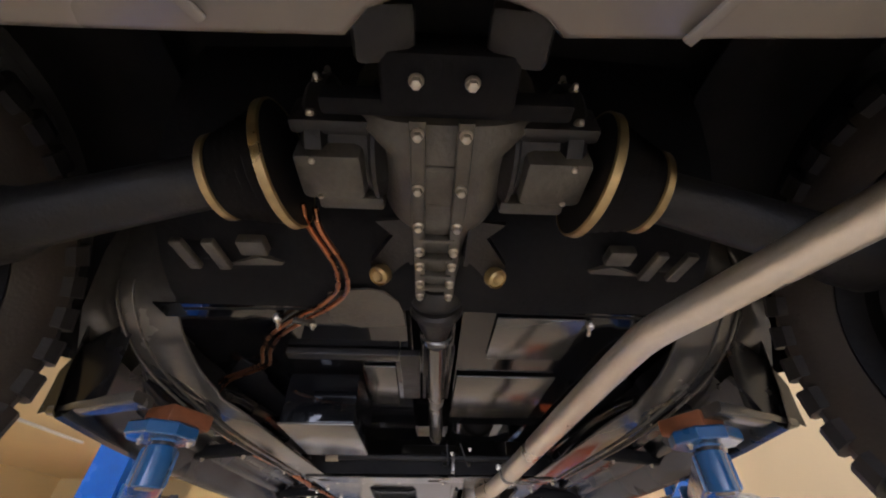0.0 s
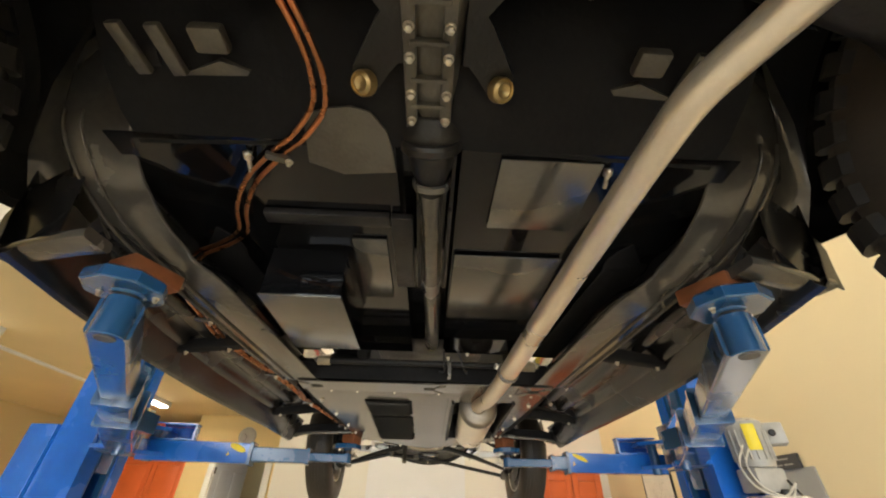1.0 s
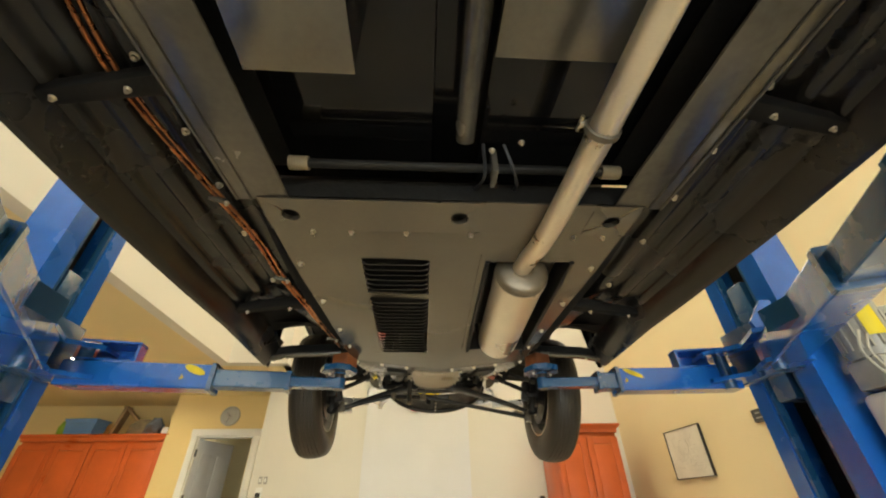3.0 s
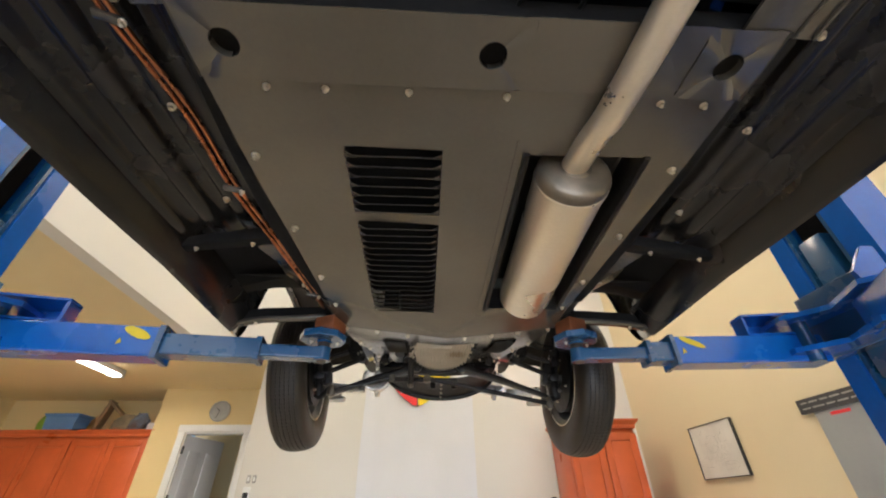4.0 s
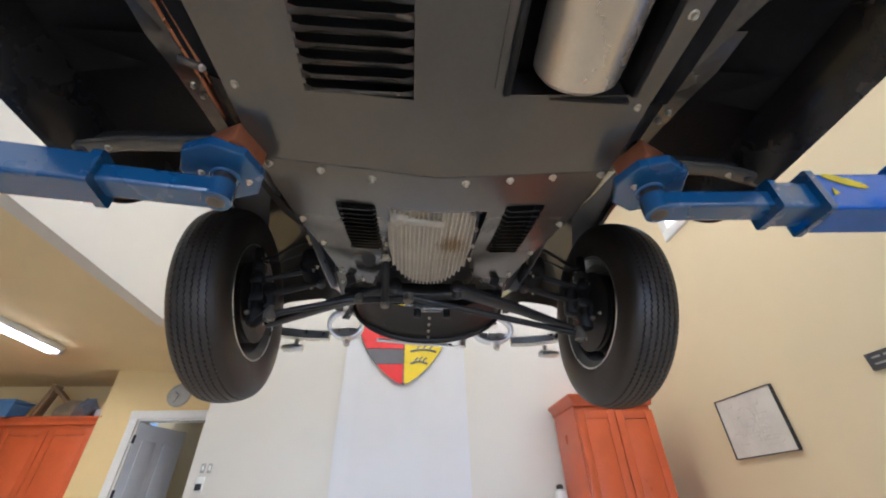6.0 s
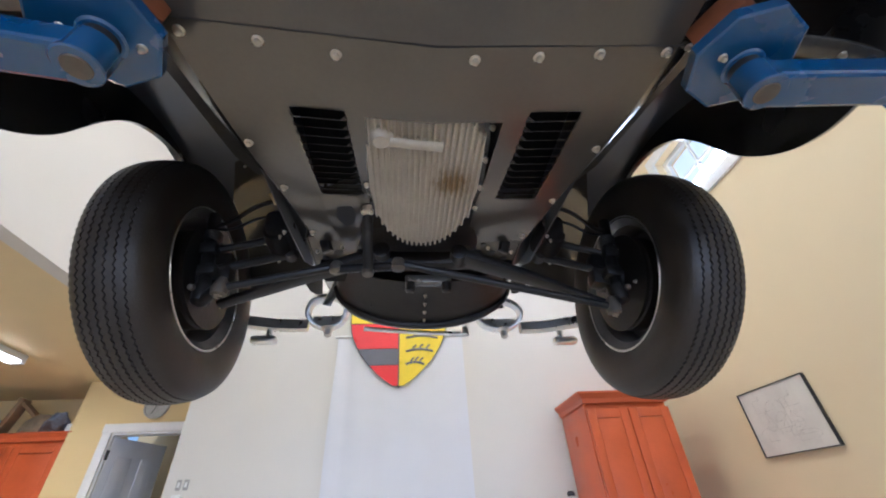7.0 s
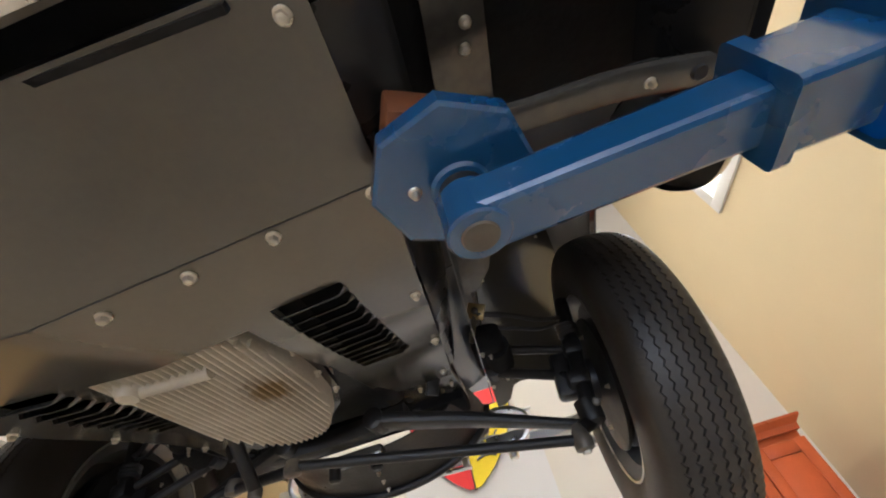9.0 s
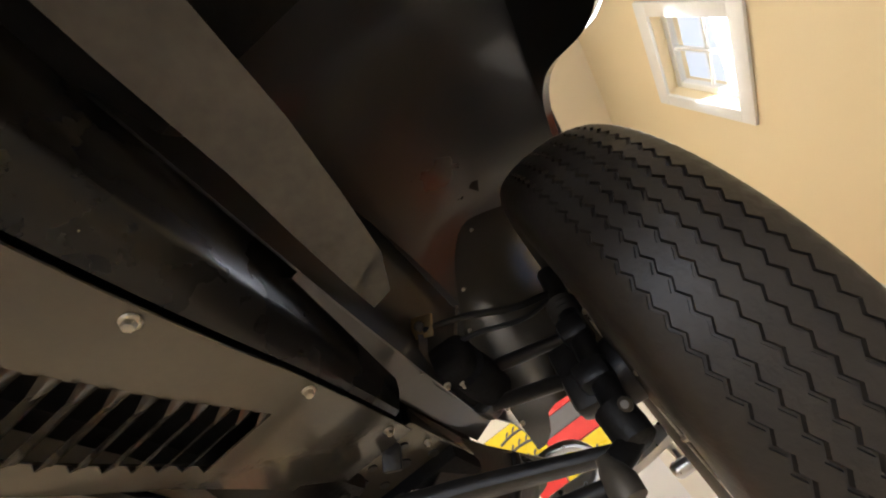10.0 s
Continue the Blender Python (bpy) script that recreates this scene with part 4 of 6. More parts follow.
def sill(s):
    """Outer sill with its turned-in lower lip."""
    rows = []
    for i in range(31):
        y = 0.80 + i * (2.62 - 0.80) / 30
        w = lerp_table(SILL, y)[0]
        prof = [(w - 0.058, 1.800), (w - 0.042, 1.765), (w - 0.024, 1.722), (w - 0.010, 1.704), (w + 0.002, 1.70), (w + 0.012, 1.71), (w + 0.028, 1.77), (w + 0.048, 1.88), (w + 0.055, 2.02), (w + 0.03, 2.2)]
        rows.append([(cx(y) + s * p, y, z) for p, z in prof])
    part("sill", sheet(bmesh.new(), rows, 0.003, (-s * 0.7, 0, 0.7)), M_FLOORBLK, car)


mirrored(sill)


FLOOR_IN = [(0.86, 0.598), (0.94, 0.560), (1.01, 0.505), (1.08, 0.462), (1.2, 0.44), (2.2, 0.43)]


def outer_floor(s):
    """Ribbed floor between the frame rail and the sill."""
    def low(k, y):
        rib = 0.5 - 0.5 * math.tanh(math.cos(k * 3.5 * 2 * math.pi) * 2.2) / math.tanh(2.2)
        fade = min(1.0, max(0.0, (2.22 - y) / 0.10)) * min(1.0, max(0.0, (y - 0.90) / 0.08))
        return 1.832 - 0.050 * k * k - 0.022 * rib * fade + (0.015 if y > 2.3 else 0)
    rows = []
    for i in range(44):
        y = 0.86 + i * (2.20 - 0.86) / 43
        w = lerp_table(SILL, y)[0] - 0.045
        a = lerp_table(FLOOR_IN, y)[0]
        rows.append([(cx(y) + s * (a + (w - a) * j / 56), y, low(j / 56, y)) for j in range(57)])
    fl = part("floor_section", sheet(bmesh.new(), rows, 0.003), M_FLOORBLK, car)
    rows = [[(cx(y) + s * (0.43 + (lerp_table(SILL, y)[0] - 0.475) * j / 8), y, 1.834 - 0.050 * (j / 8) ** 2 + dz) for j in range(9)] for y, dz in ((2.195, -0.004), (2.24, 0.012), (2.36, 0.020), (2.50, 0.022))]
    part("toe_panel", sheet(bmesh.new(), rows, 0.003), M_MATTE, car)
    bolts(fl, [(cx(y) + s * x, y, low((x - 0.43) / (lerp_table(SILL, y)[0] - 0.475), y) - 0.001) for y, x in ((1.02, 0.525), (1.32, 0.54), (1.47, 0.535), (1.62, 0.535), (1.80, 0.545), (2.05, 0.55))], BOLT_PAN)
    for y, x0, x1 in ((1.338, 0.45, 0.735), (2.155, 0.42, 0.725)):
        bm = bmesh.new()
        pts = [(cx(y) + s * (x0 + (x1 - x0) * k / 6), y + 0.006 * k, 1.782 - 0.022 * k / 6) for k in range(7)]
        sweep(bm, pts, rect(0.034, 0.034, 0.008), scales=[1.25 - 0.06 * k for k in range(7)])
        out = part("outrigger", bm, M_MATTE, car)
        bolts(out, [(cx(y) + s * (x1 - 0.06), y + 0.029, 1.7495), (cx(y) + s * (x0 + 0.1), y + 0.012, 1.7545)], BOLT_SMALL)


mirrored(outer_floor)

# middle floor and tunnel
rows = [[(cx(y) + x, y, 1.876 + (0.05 if abs(x) < 0.055 else 0.0)) for x in (-0.52, -0.20, -0.085, -0.055, -0.05, 0.0, 0.05, 0.055, 0.085, 0.20, 0.52)] for y in (0.70, 0.9, 1.1, 1.3, 1.5, 1.66)]
part("floor_pan", sheet(bmesh.new(), rows, 0.003), M_FLOORGLOSS, car)
for x0, x1, y0, y1, z in ((0.118, 0.290, 0.713, 0.896, 1.870), (0.060, 0.305, 1.000, 1.330, 1.868), (-0.165, -0.090, 0.955, 1.222, 1.870)):
    part("floor_plate", box(bmesh.new(), ((x0 + x1) / 2, (y0 + y1) / 2, z), (x1 - x0, y1 - y0, 0.004), bevel=0.001), M_PLATE, car, "flat grey plate under the floor")
bm = bmesh.new()
box(bm, (-0.262, 1.152, 1.812), (0.168, 0.300, 0.116), bevel=0.003)
# near-black sides paint the shadow round the box; only the lid stays grey
bx = part("battery_box", bm, M_FLOORGLOSS, car)
part("box_lid", box(bmesh.new(), (-0.262, 1.152, 1.752), (0.172, 0.304, 0.004), bevel=0.001), M_PLATE, bx, "flat grey box lid")
for x, y0, y1, w in ((-0.053, 0.868, 1.141, 0.044), (-0.020, 0.84, 1.14, 0.008), (0.040, 0.84, 1.14, 0.008), (-0.200, 0.866, 0.898, 0.245)):
    part("tunnel_strip", box(bmesh.new(), (x, (y0 + y1) / 2, 1.866), (w, y1 - y0, 0.016), bevel=0.003), M_GREASE, car)


# frame rails: channels open towards the middle, with the rear kick-up
def rail(s):
    low = smooth_path([(cx(y) + s * x, y, z) for x, y, z in ((0.566, 0.628, 2.20), (0.562, 0.640, 2.12), (0.558, 0.662, 2.04), (0.556, 0.706, 1.930), (0.555, 0.735, 1.892), (0.552, 0.80, 1.852), (0.540, 0.87, 1.822), (0.505, 0.94, 1.790), (0.458, 1.01, 1.758), (0.436, 1.2, 1.748), (0.420, 1.600, 1.750))], 8)
    r = part("frame_rail", sweep(bmesh.new(), low, rect(0.116, 0.008, 0.003)), M_FRAME, car, "satin black frame rail with a rear kick-up")
    ds = [(Vector(low[min(i + 1, len(low) - 1)]) - Vector(low[max(i - 1, 0)])).normalized() for i in range(len(low))]
    ups = [d.cross(Vector((0, 0, 1))).normalized().cross(d).normalized() for d in ds]
    # web and top coloured near-black for the shade inside the channel
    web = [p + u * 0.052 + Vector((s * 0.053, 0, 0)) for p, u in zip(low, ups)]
    part("rail_web", sweep(bmesh.new(), web, rect(0.008, 0.096, 0.002)), M_MATTE, r, "inside of the rail channel, its shade put into the colour")
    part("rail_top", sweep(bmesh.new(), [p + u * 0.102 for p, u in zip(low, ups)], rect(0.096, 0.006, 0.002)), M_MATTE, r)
    for off, w in ((0.052, 0.006), (0.022, 0.004)):
        part("rail_bead", sweep(bmesh.new(), [p - u * 0.005 + Vector((s * off, 0, 0)) for p, u in zip(low[24:], ups[24:])], rect(w, 0.006, 0.002)), M_FRAME, r)
    # front part beside the belly pan
    part("middle_rail", sweep(bmesh.new(), smooth_path([(cx(y) + s * x, y, z) for x, y, z in ((0.430, 1.66, 1.80), (0.440, 1.95, 1.80), (0.420, 2.35, 1.79), (0.412, 2.455, 1.79))], 6), rect(0.048, 0.080, 0.008)), M_MATTE, car)
    rows = []
    for i in range(15):
        y = 2.45 + i * 0.75 / 14
        w, f = lerp_table(FP_W, y)[0], 1.25 - 0.85 * i / 14
        z = 1.722 + lerp_table(FP_R, y)[0]
        rows.append([(cx(y) + s * (w + 0.003), y, z + 0.008), (cx(y) + s * (w + 0.012), y, z + 0.012), (cx(y) + s * (w + 0.045 * f), y, z + 0.034), (cx(y) + s * (w + 0.052 * f), y, z + 0.045), (cx(y) + s * (w + 0.054 * f), y, z + 0.13)])
    f = part("front_rail", sheet(bmesh.new(), rows, 0.003), M_FLOORBLK, car, "satin black flange beside the undertray")
    bolts(f, [(cx(2.62) + s * 0.408, 2.62, 1.746)], BOLT_SMALL)


mirrored(rail)
for s in (-1, 1):
    bm = prism(bmesh.new(), [(cx(2.3) + s * x, y) for x, y in ((0.435, 2.185), (0.540, 2.195), (0.538, 2.24), (0.452, 2.455), (0.435, 2.455))], 0.004, Matrix.Translation((0, 0, 1.788)))
    part("floor_gusset", bm, M_FRAME, car, smooth=False)


# crossmember with its three holes
def plate_with_holes(x0, x1, y0, y1, z, holes, r):
    bm = bmesh.new()
    ym, hs = (y0 + y1) / 2, (y1 - y0) / 2
    edges = [x0]
    for h in holes:
        edges += [h - hs, h + hs]
    edges.append(x1)

    def quad(a, b):
        if b - a > 1e-4:
            v = [bm.verts.new(p) for p in ((a, y0, z), (b, y0, z), (b, y1, z), (a, y1, z))]
            bm.faces.new(v)
    for i in range(0, len(edges) - 1, 2):
        quad(edges[i], edges[i + 1])
    n = 32
    for h in holes:
        inn, outr, cup = [], [], []
        for k in range(n):
            a = 2 * math.pi * k / n
            c, q = math.cos(a), math.sin(a)
            f = hs / max(abs(c), abs(q))
            inn.append(bm.verts.new((h + r * c, ym + r * q, z)))
            outr.append(bm.verts.new((h + f * c, ym + f * q, z)))
            cup.append(bm.verts.new((h + r * c, ym + r * q, z + 0.012)))
        for k in range(n):
            k2 = (k + 1) % n
            bm.faces.new((inn[k], inn[k2], outr[k2], outr[k]))
            bm.faces.new((cup[k], cup[k2], inn[k2], inn[k]))
    bmesh.ops.remove_doubles(bm, verts=bm.verts[:], dist=0.0002)
    bmesh.ops.recalc_face_normals(bm, faces=bm.faces[:])
    bmesh.ops.solidify(bm, geom=bm.faces[:], thickness=0.003)
    return bm


XC = cx(1.65)
cm = part("crossmember", plate_with_holes(XC - 0.43, XC + 0.43, 1.590, 1.700, 1.7425, (XC - 0.372, XC + 0.012, XC + 0.372), 0.024), M_PAN, car)
# rear face painted black for its shade, unlike the grey underside
part("crossmember_web", boxes(((XC, 1.597, 1.777), (0.84, 0.005, 0.050))), M_MATTE, cm)
# added black sheet gives the holes their shaded depth
part("crossmember_shade", boxes(((XC, 1.65, 1.772), (0.82, 0.09, 0.004))), M_MATTE, cm)
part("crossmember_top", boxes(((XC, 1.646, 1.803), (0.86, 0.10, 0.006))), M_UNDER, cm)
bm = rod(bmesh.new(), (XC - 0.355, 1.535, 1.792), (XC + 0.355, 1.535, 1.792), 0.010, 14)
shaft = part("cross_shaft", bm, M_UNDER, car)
for s in (-1, 1):
    part("shaft_bush", rod(bmesh.new(), (XC + s * 0.355, 1.535, 1.792), (XC + s * 0.315, 1.535, 1.792), 0.015, 16), M_BUSH, shaft)
part("shaft_lever", box(bmesh.new(), (0.08, 1.52, 1.775), (0.012, 0.05, 0.06), bevel=0.002), M_FRAME, shaft)
for dx in (0.0, 0.045):
    pts = smooth_path([(0.06 + dx, 1.50, 1.83), (0.065 + dx * 1.5, 1.54, 1.775), (0.05 + dx * 2, 1.60, 1.79), (0.05 + dx, 1.64, 1.83)], 6)
    part("cable_loop", sweep(bmesh.new(), pts, circle(0.0035, 8)), M_BLACK, shaft)
bolts(shaft, [(0.075, 1.49, 1.80), (0.135, 1.475, 1.81)], BOLT_SMALL)

# propeller shaft
ps = part("propeller_shaft", rod(bmesh.new(), (0.002, 0.77, 1.846), (0.022, 1.50, 1.846), 0.0215, 20), M_FRAME, car)
part("shaft_joint", lathe(bmesh.new(), [(0.046, 0), (0.050, 0.006), (0.050, 0.016), (0.040, 0.022), (0.036, 0.045), (0.026, 0.070), (0.0225, 0.085)], along((0.000, 0.690, 1.885), (0.003, 0.79, 1.848)), 24), M_CAST, ps)
part("joint_band", lathe(bmesh.new(), [(0.0300, 0), (0.0335, 0.003), (0.0335, 0.013), (0.0300, 0.016)], along((0.0025, 0.757, 1.860), (0.003, 0.79, 1.848)), 20, caps=False), M_PLATE, ps)


# belly pan
def pan_z(x, y):
    k = (y - 1.70) / 0.93
    return 1.750 - 0.074 * k + 0.12 * k * abs(x - cx(y))


PAN_W = [(1.70, 0.432), (1.9, 0.425), (2.1, 0.408), (2.45, 0.382), (2.605, 0.374)]
SLOT, LOUV = (0.108, 0.335, 1.832, 2.425), (-0.236, -0.054, 1.828, 2.442)


def pan_grid(y0, y1, xs, ys, zf, wf, holes, thick=0.0025):
    rows = [[(cx(y) + (max(-1, min(1, x)) * wf(y) if abs(x) >= 1 else x), y, zf(cx(y) + (x * wf(y) if abs(x) >= 1 else x), y)) for x in xs] for y in ys]

    def skip(i, j):
        if abs(xs[j]) >= 1 or abs(xs[j + 1]) >= 1:
            return False
        xm, ym = (xs[j] + xs[j + 1]) / 2, (ys[i] + ys[i + 1]) / 2
        return any(a < xm < b and c < ym < d for a, b, c, d in holes)
    return sheet(bmesh.new(), rows, thick, (0, 0, 1), skip)


xs = [-1, -0.33, LOUV[0], -0.145, LOUV[1], 0.0, 0.05, SLOT[0], 0.22, SLOT[1], 1]
ys = sorted({1.702, 1.76, SLOT[2], LOUV[2], 1.95, 2.004, 2.034, 2.15, 2.3, SLOT[3], LOUV[3], 2.53, 2.606})
lv_blocks = [(LOUV[0], LOUV[1], LOUV[2], 2.004), (LOUV[0], LOUV[1], 2.034, LOUV[3])]
pan = part("belly_pan", pan_grid(1.702, 2.638, xs, ys, pan_z, lambda y: lerp_table(PAN_W, y)[0], [SLOT] + lv_blocks), M_PAN, car, "satin grey-black belly pan with pressed louvres")


def louvre_mesh(w, d):
    """One pressed louvre: a hooded blade, open on its front edge."""
    bm = bmesh.new()
    rows = []
    n = 7
    for i in range(n + 1):
        k = i / n
        row = []
        for j in range(11):
            u = j / 10
            e = min(1.0, min(u, 1 - u) / 0.10)
            row.append((-w / 2 + w * u, -d / 2 + d * 0.62 * k, -0.0135 * k ** 0.85 * math.sqrt(e * (2 - e))))
        rows.append(row)
    sheet(bm, rows, 0.0015)
    data = bpy.data.meshes.new("louvre")
    bmesh.ops.recalc_face_normals(bm, faces=bm.faces[:])
    bm.to_mesh(data)
    bm.free()
    data.materials.append(M_PAN)
    data.polygons.foreach_set("use_smooth", [True] * len(data.polygons))
    data.set_sharp_from_angle(angle=radians(40))
    return data


LM = louvre_mesh(LOUV[1] - LOUV[0] + 0.004, 0.0245)
for a, b, c, d in lv_blocks:
    n = round((d - c) / 0.0245)
    for i in range(n):
        y = c + (i + 0.5) * (d - c) / n
        xm = cx(y) + (a + b) / 2
        part("louvre", LM, None, pan, m=pose(xm, y, pan_z(xm, y), 4.4, 0, 180))
# added black sheet stands in for the shade behind the louvre openings
part("louvre_shade", boxes((((LOUV[0] + LOUV[1]) / 2 + 0.01, 2.13, 1.80), (0.26, 0.70, 0.004))), M_MATTE, car)
bolts(pan, [(cx(y) + s * (lerp_table(PAN_W, y)[0] - 0.022), y, pan_z(cx(y) + s * 0.39, y) - 0.0005) for s in (-1, 1) for y in (1.86, 2.075, 2.29, 2.45)], BOLT_PAN)
bolts(pan, [(x, 1.716, 1.7485) for x in (-0.33, -0.238, -0.105, 0.055, 0.262, 0.315, 0.39)], BOLT_SMALL)

# channel round the silencer
bm = bmesh.new()
for x, w in ((SLOT[0] - 0.004, 0.012), (SLOT[1] + 0.004, 0.012)):
    sweep(bm, [(x + cx(y), y, pan_z(x, y) + 0.030) for y in (1.83, 2.1, 2.425)], rect(w, 0.075, 0.002))
box(bm, (SLOT[0] + 0.12, 2.432, pan_z(0.2, 2.43) + 0.035), (0.24, 0.006, 0.07))
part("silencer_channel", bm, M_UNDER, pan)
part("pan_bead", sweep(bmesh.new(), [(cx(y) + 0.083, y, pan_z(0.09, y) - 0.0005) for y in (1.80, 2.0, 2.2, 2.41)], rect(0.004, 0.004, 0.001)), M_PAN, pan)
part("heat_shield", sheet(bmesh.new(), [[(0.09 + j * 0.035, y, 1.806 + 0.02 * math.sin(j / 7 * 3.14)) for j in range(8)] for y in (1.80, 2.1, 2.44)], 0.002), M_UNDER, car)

# silencer and exhaust pipe
sil = part("silencer", lathe(bmesh.new(), [(0.066, 0.024), (0.0735, 0.026), (0.0735, 0.525), (0.072, 0.540), (0.060, 0.552), (0.03, 0.556)], along((0.215, 1.845, 1.733), (0.236, 2.405, 1.727)), 40), M_PIPE, car, "round aluminised silencer")
# rear-facing cap carries its shade in the darker colour
part("end_cap", lathe(bmesh.new(), [(0.024, 0.0), (0.030, 0.006), (0.060, 0.010), (0.070, 0.016), (0.0742, 0.024), (0.0742, 0.036), (0.070, 0.038)], along((0.215, 1.845, 1.733), (0.236, 2.405, 1.727)), 40), M_CAPSHADE, sil, "steel end cap, its shade put into a darker brown")
part("silencer_seam", lathe(bmesh.new(), [(0.0735, 0.0), (0.0755, 0.003), (0.0755, 0.009), (0.0735, 0.012)], along((0.2164, 1.880, 1.7326), (0.236, 2.405, 1.727)), 40, caps=False), M_PIPE, sil)
pts = smooth_path([(0.211, 1.850, 1.734), (0.217, 1.79, 1.730), (0.228, 1.70, 1.722), (0.238, 1.50, 1.721), (0.243, 1.25, 1.722), (0.248, 0.95, 1.724), (0.252, 0.66, 1.724), (0.2550, 0.54, 1.724), (0.2575, 0.503, 1.724), (0.266, 0.468, 1.724), (0.296, 0.395, 1.724), (0.330, 0.312, 1.724), (0.362, 0.235, 1.724), (0.43, 0.07, 1.728), (0.50, -0.12, 1.735), (0.55, -0.30, 1.75)], 6)
ex = part("exhaust_pipe", sweep(bmesh.new(), pts, circle(0.0255, 22), scales=[0.76 + 0.24 * min(1, max(0, (p[1] - 0.55) / 0.75)) for p in pts]), M_PIPE, car, "long bare aluminised exhaust pipe")
part("pipe_clamp", lathe(bmesh.new(), [(0.0262, 0), (0.031, 0.002), (0.031, 0.013), (0.0262, 0.015)], along((0.2405, 1.36, 1.7215), (0.239, 1.45, 1.7215)), 28, caps=False), M_RUST, ex, "worn steel pipe clamp")
part("clamp_lug", box(bmesh.new(), (0.212, 1.367, 1.735), (0.022, 0.010, 0.012), bevel=0.002), M_STEEL, ex)
part("clamp_bolt", rod(bmesh.new(), (0.205, 1.354, 1.738), (0.205, 1.384, 1.738), 0.004, 8), M_STEEL, ex)

# copper brake lines
LINE = [(-0.178, 0.436, 1.874), (-0.176, 0.470, 1.866), (-0.160, 0.523, 1.862), (-0.154, 0.573, 1.862), (-0.163, 0.625, 1.862), (-0.203, 0.678, 1.862), (-0.245, 0.714, 1.862), (-0.314, 0.783, 1.862), (-0.361, 0.862, 1.862), (-0.387, 0.936, 1.862), (-0.445, 0.985, 1.862), (-0.505, 1.005, 1.840), (-0.529, 1.04, 1.786), (-0.542, 1.10, 1.782), (-0.553, 1.185, 1.782), (-0.572, 1.36, 1.782), (-0.525, 1.633, 1.775), (-0.486, 1.783, 1.762), (-0.478, 1.96, 1.760), (-0.449, 2.157, 1.758), (-0.404, 2.454, 1.752), (-0.392, 2.56, 1.757)]
for k in (-1, 1):
    pts = smooth_path([(x + k * 0.0075, y + k * 0.0035, z) for x, y, z in LINE], 6)
    part("brake_line", sweep(bmesh.new(), pts, circle(0.0042, 8)), M_COPPER, car, "copper brake line")
for x, y, z in ((-0.247, 0.72, 1.855), (-0.558, 1.203, 1.776), (-0.525, 1.633, 1.768), (-0.478, 1.965, 1.754), (-0.413, 2.43, 1.747)):
    cl = part("line_clip", box(bmesh.new(), (x, y, z), (0.040, 0.014, 0.009), pose(0, 0, 0, 0, 0, 20), bevel=0.002), M_FRAME, car)
    bolts(cl, [(x + 0.018, y + 0.004, z - 0.004)], BOLT_SMALL)


# ---- wheels ----
def tyre_mesh(R=0.347):
    """Tyre with zigzag circumferential grooves; the axle is local x, the outer side +x."""
    tread = []
    half, n_gr, gw, gd = 0.056, 6, 0.0032, 0.0034
    edges = [-half]
    centres = [-half + (i + 0.5) * 2 * half / n_gr for i in range(n_gr)]
    for c in centres:
        tread += [(c - gw / 2 - 0.0006, 0.0, 1), (c - gw / 2 + 0.0004, -gd, 1), (c + gw / 2 - 0.0004, -gd, 1), (c + gw / 2 + 0.0006, 0.0, 1)]

    def crown(u):
        return R - 0.010 * (abs(u) / half) ** 2.5
    prof = [(-0.050, 0.206, 0), (-0.064, 0.214, 0), (-0.076, 0.236, 0), (-0.083, 0.262, 0), (-0.082, 0.292, 0), (-0.077, R - 0.031, 0), (-0.069, R - 0.0185, 0.4), (-half - 0.004, crown(half) - 0.002, 1)]
    prof += [(u, crown(u) + d, z) for u, d, z in tread]
    prof += [(-u, r, z) for u, r, z in reversed(prof[:8])]
    steps = 240
    bm = bmesh.new()
    rings = []
    for i in range(steps):
        a = 2 * math.pi * i / steps
        zig = 0.0026 if (i // 1) % 2 else -0.0026
        rings.append([bm.verts.new((u + zig * z, r * math.cos(a), r * math.sin(a))) for u, r, z in prof])
    for i in range(steps):
        p, q = rings[i], rings[(i + 1) % steps]
        for j in range(len(prof) - 1):
            bm.faces.new((p[j], p[j + 1], q[j + 1], q[j]))
    data = bpy.data.meshes.new("tyre")
    bmesh.ops.recalc_face_normals(bm, faces=bm.faces[:])
    bm.to_mesh(data)
    bm.free()
    data.materials.append(M_TYRE)
    data.polygons.foreach_set("use_smooth", [True] * len(data.polygons))
    data.set_sharp_from_angle(angle=radians(30))
    return data


TYRE, TYRE_REAR = tyre_mesh(), tyre_mesh(0.331)
AX = pose(0, 0, 0, 0, 90, 0)


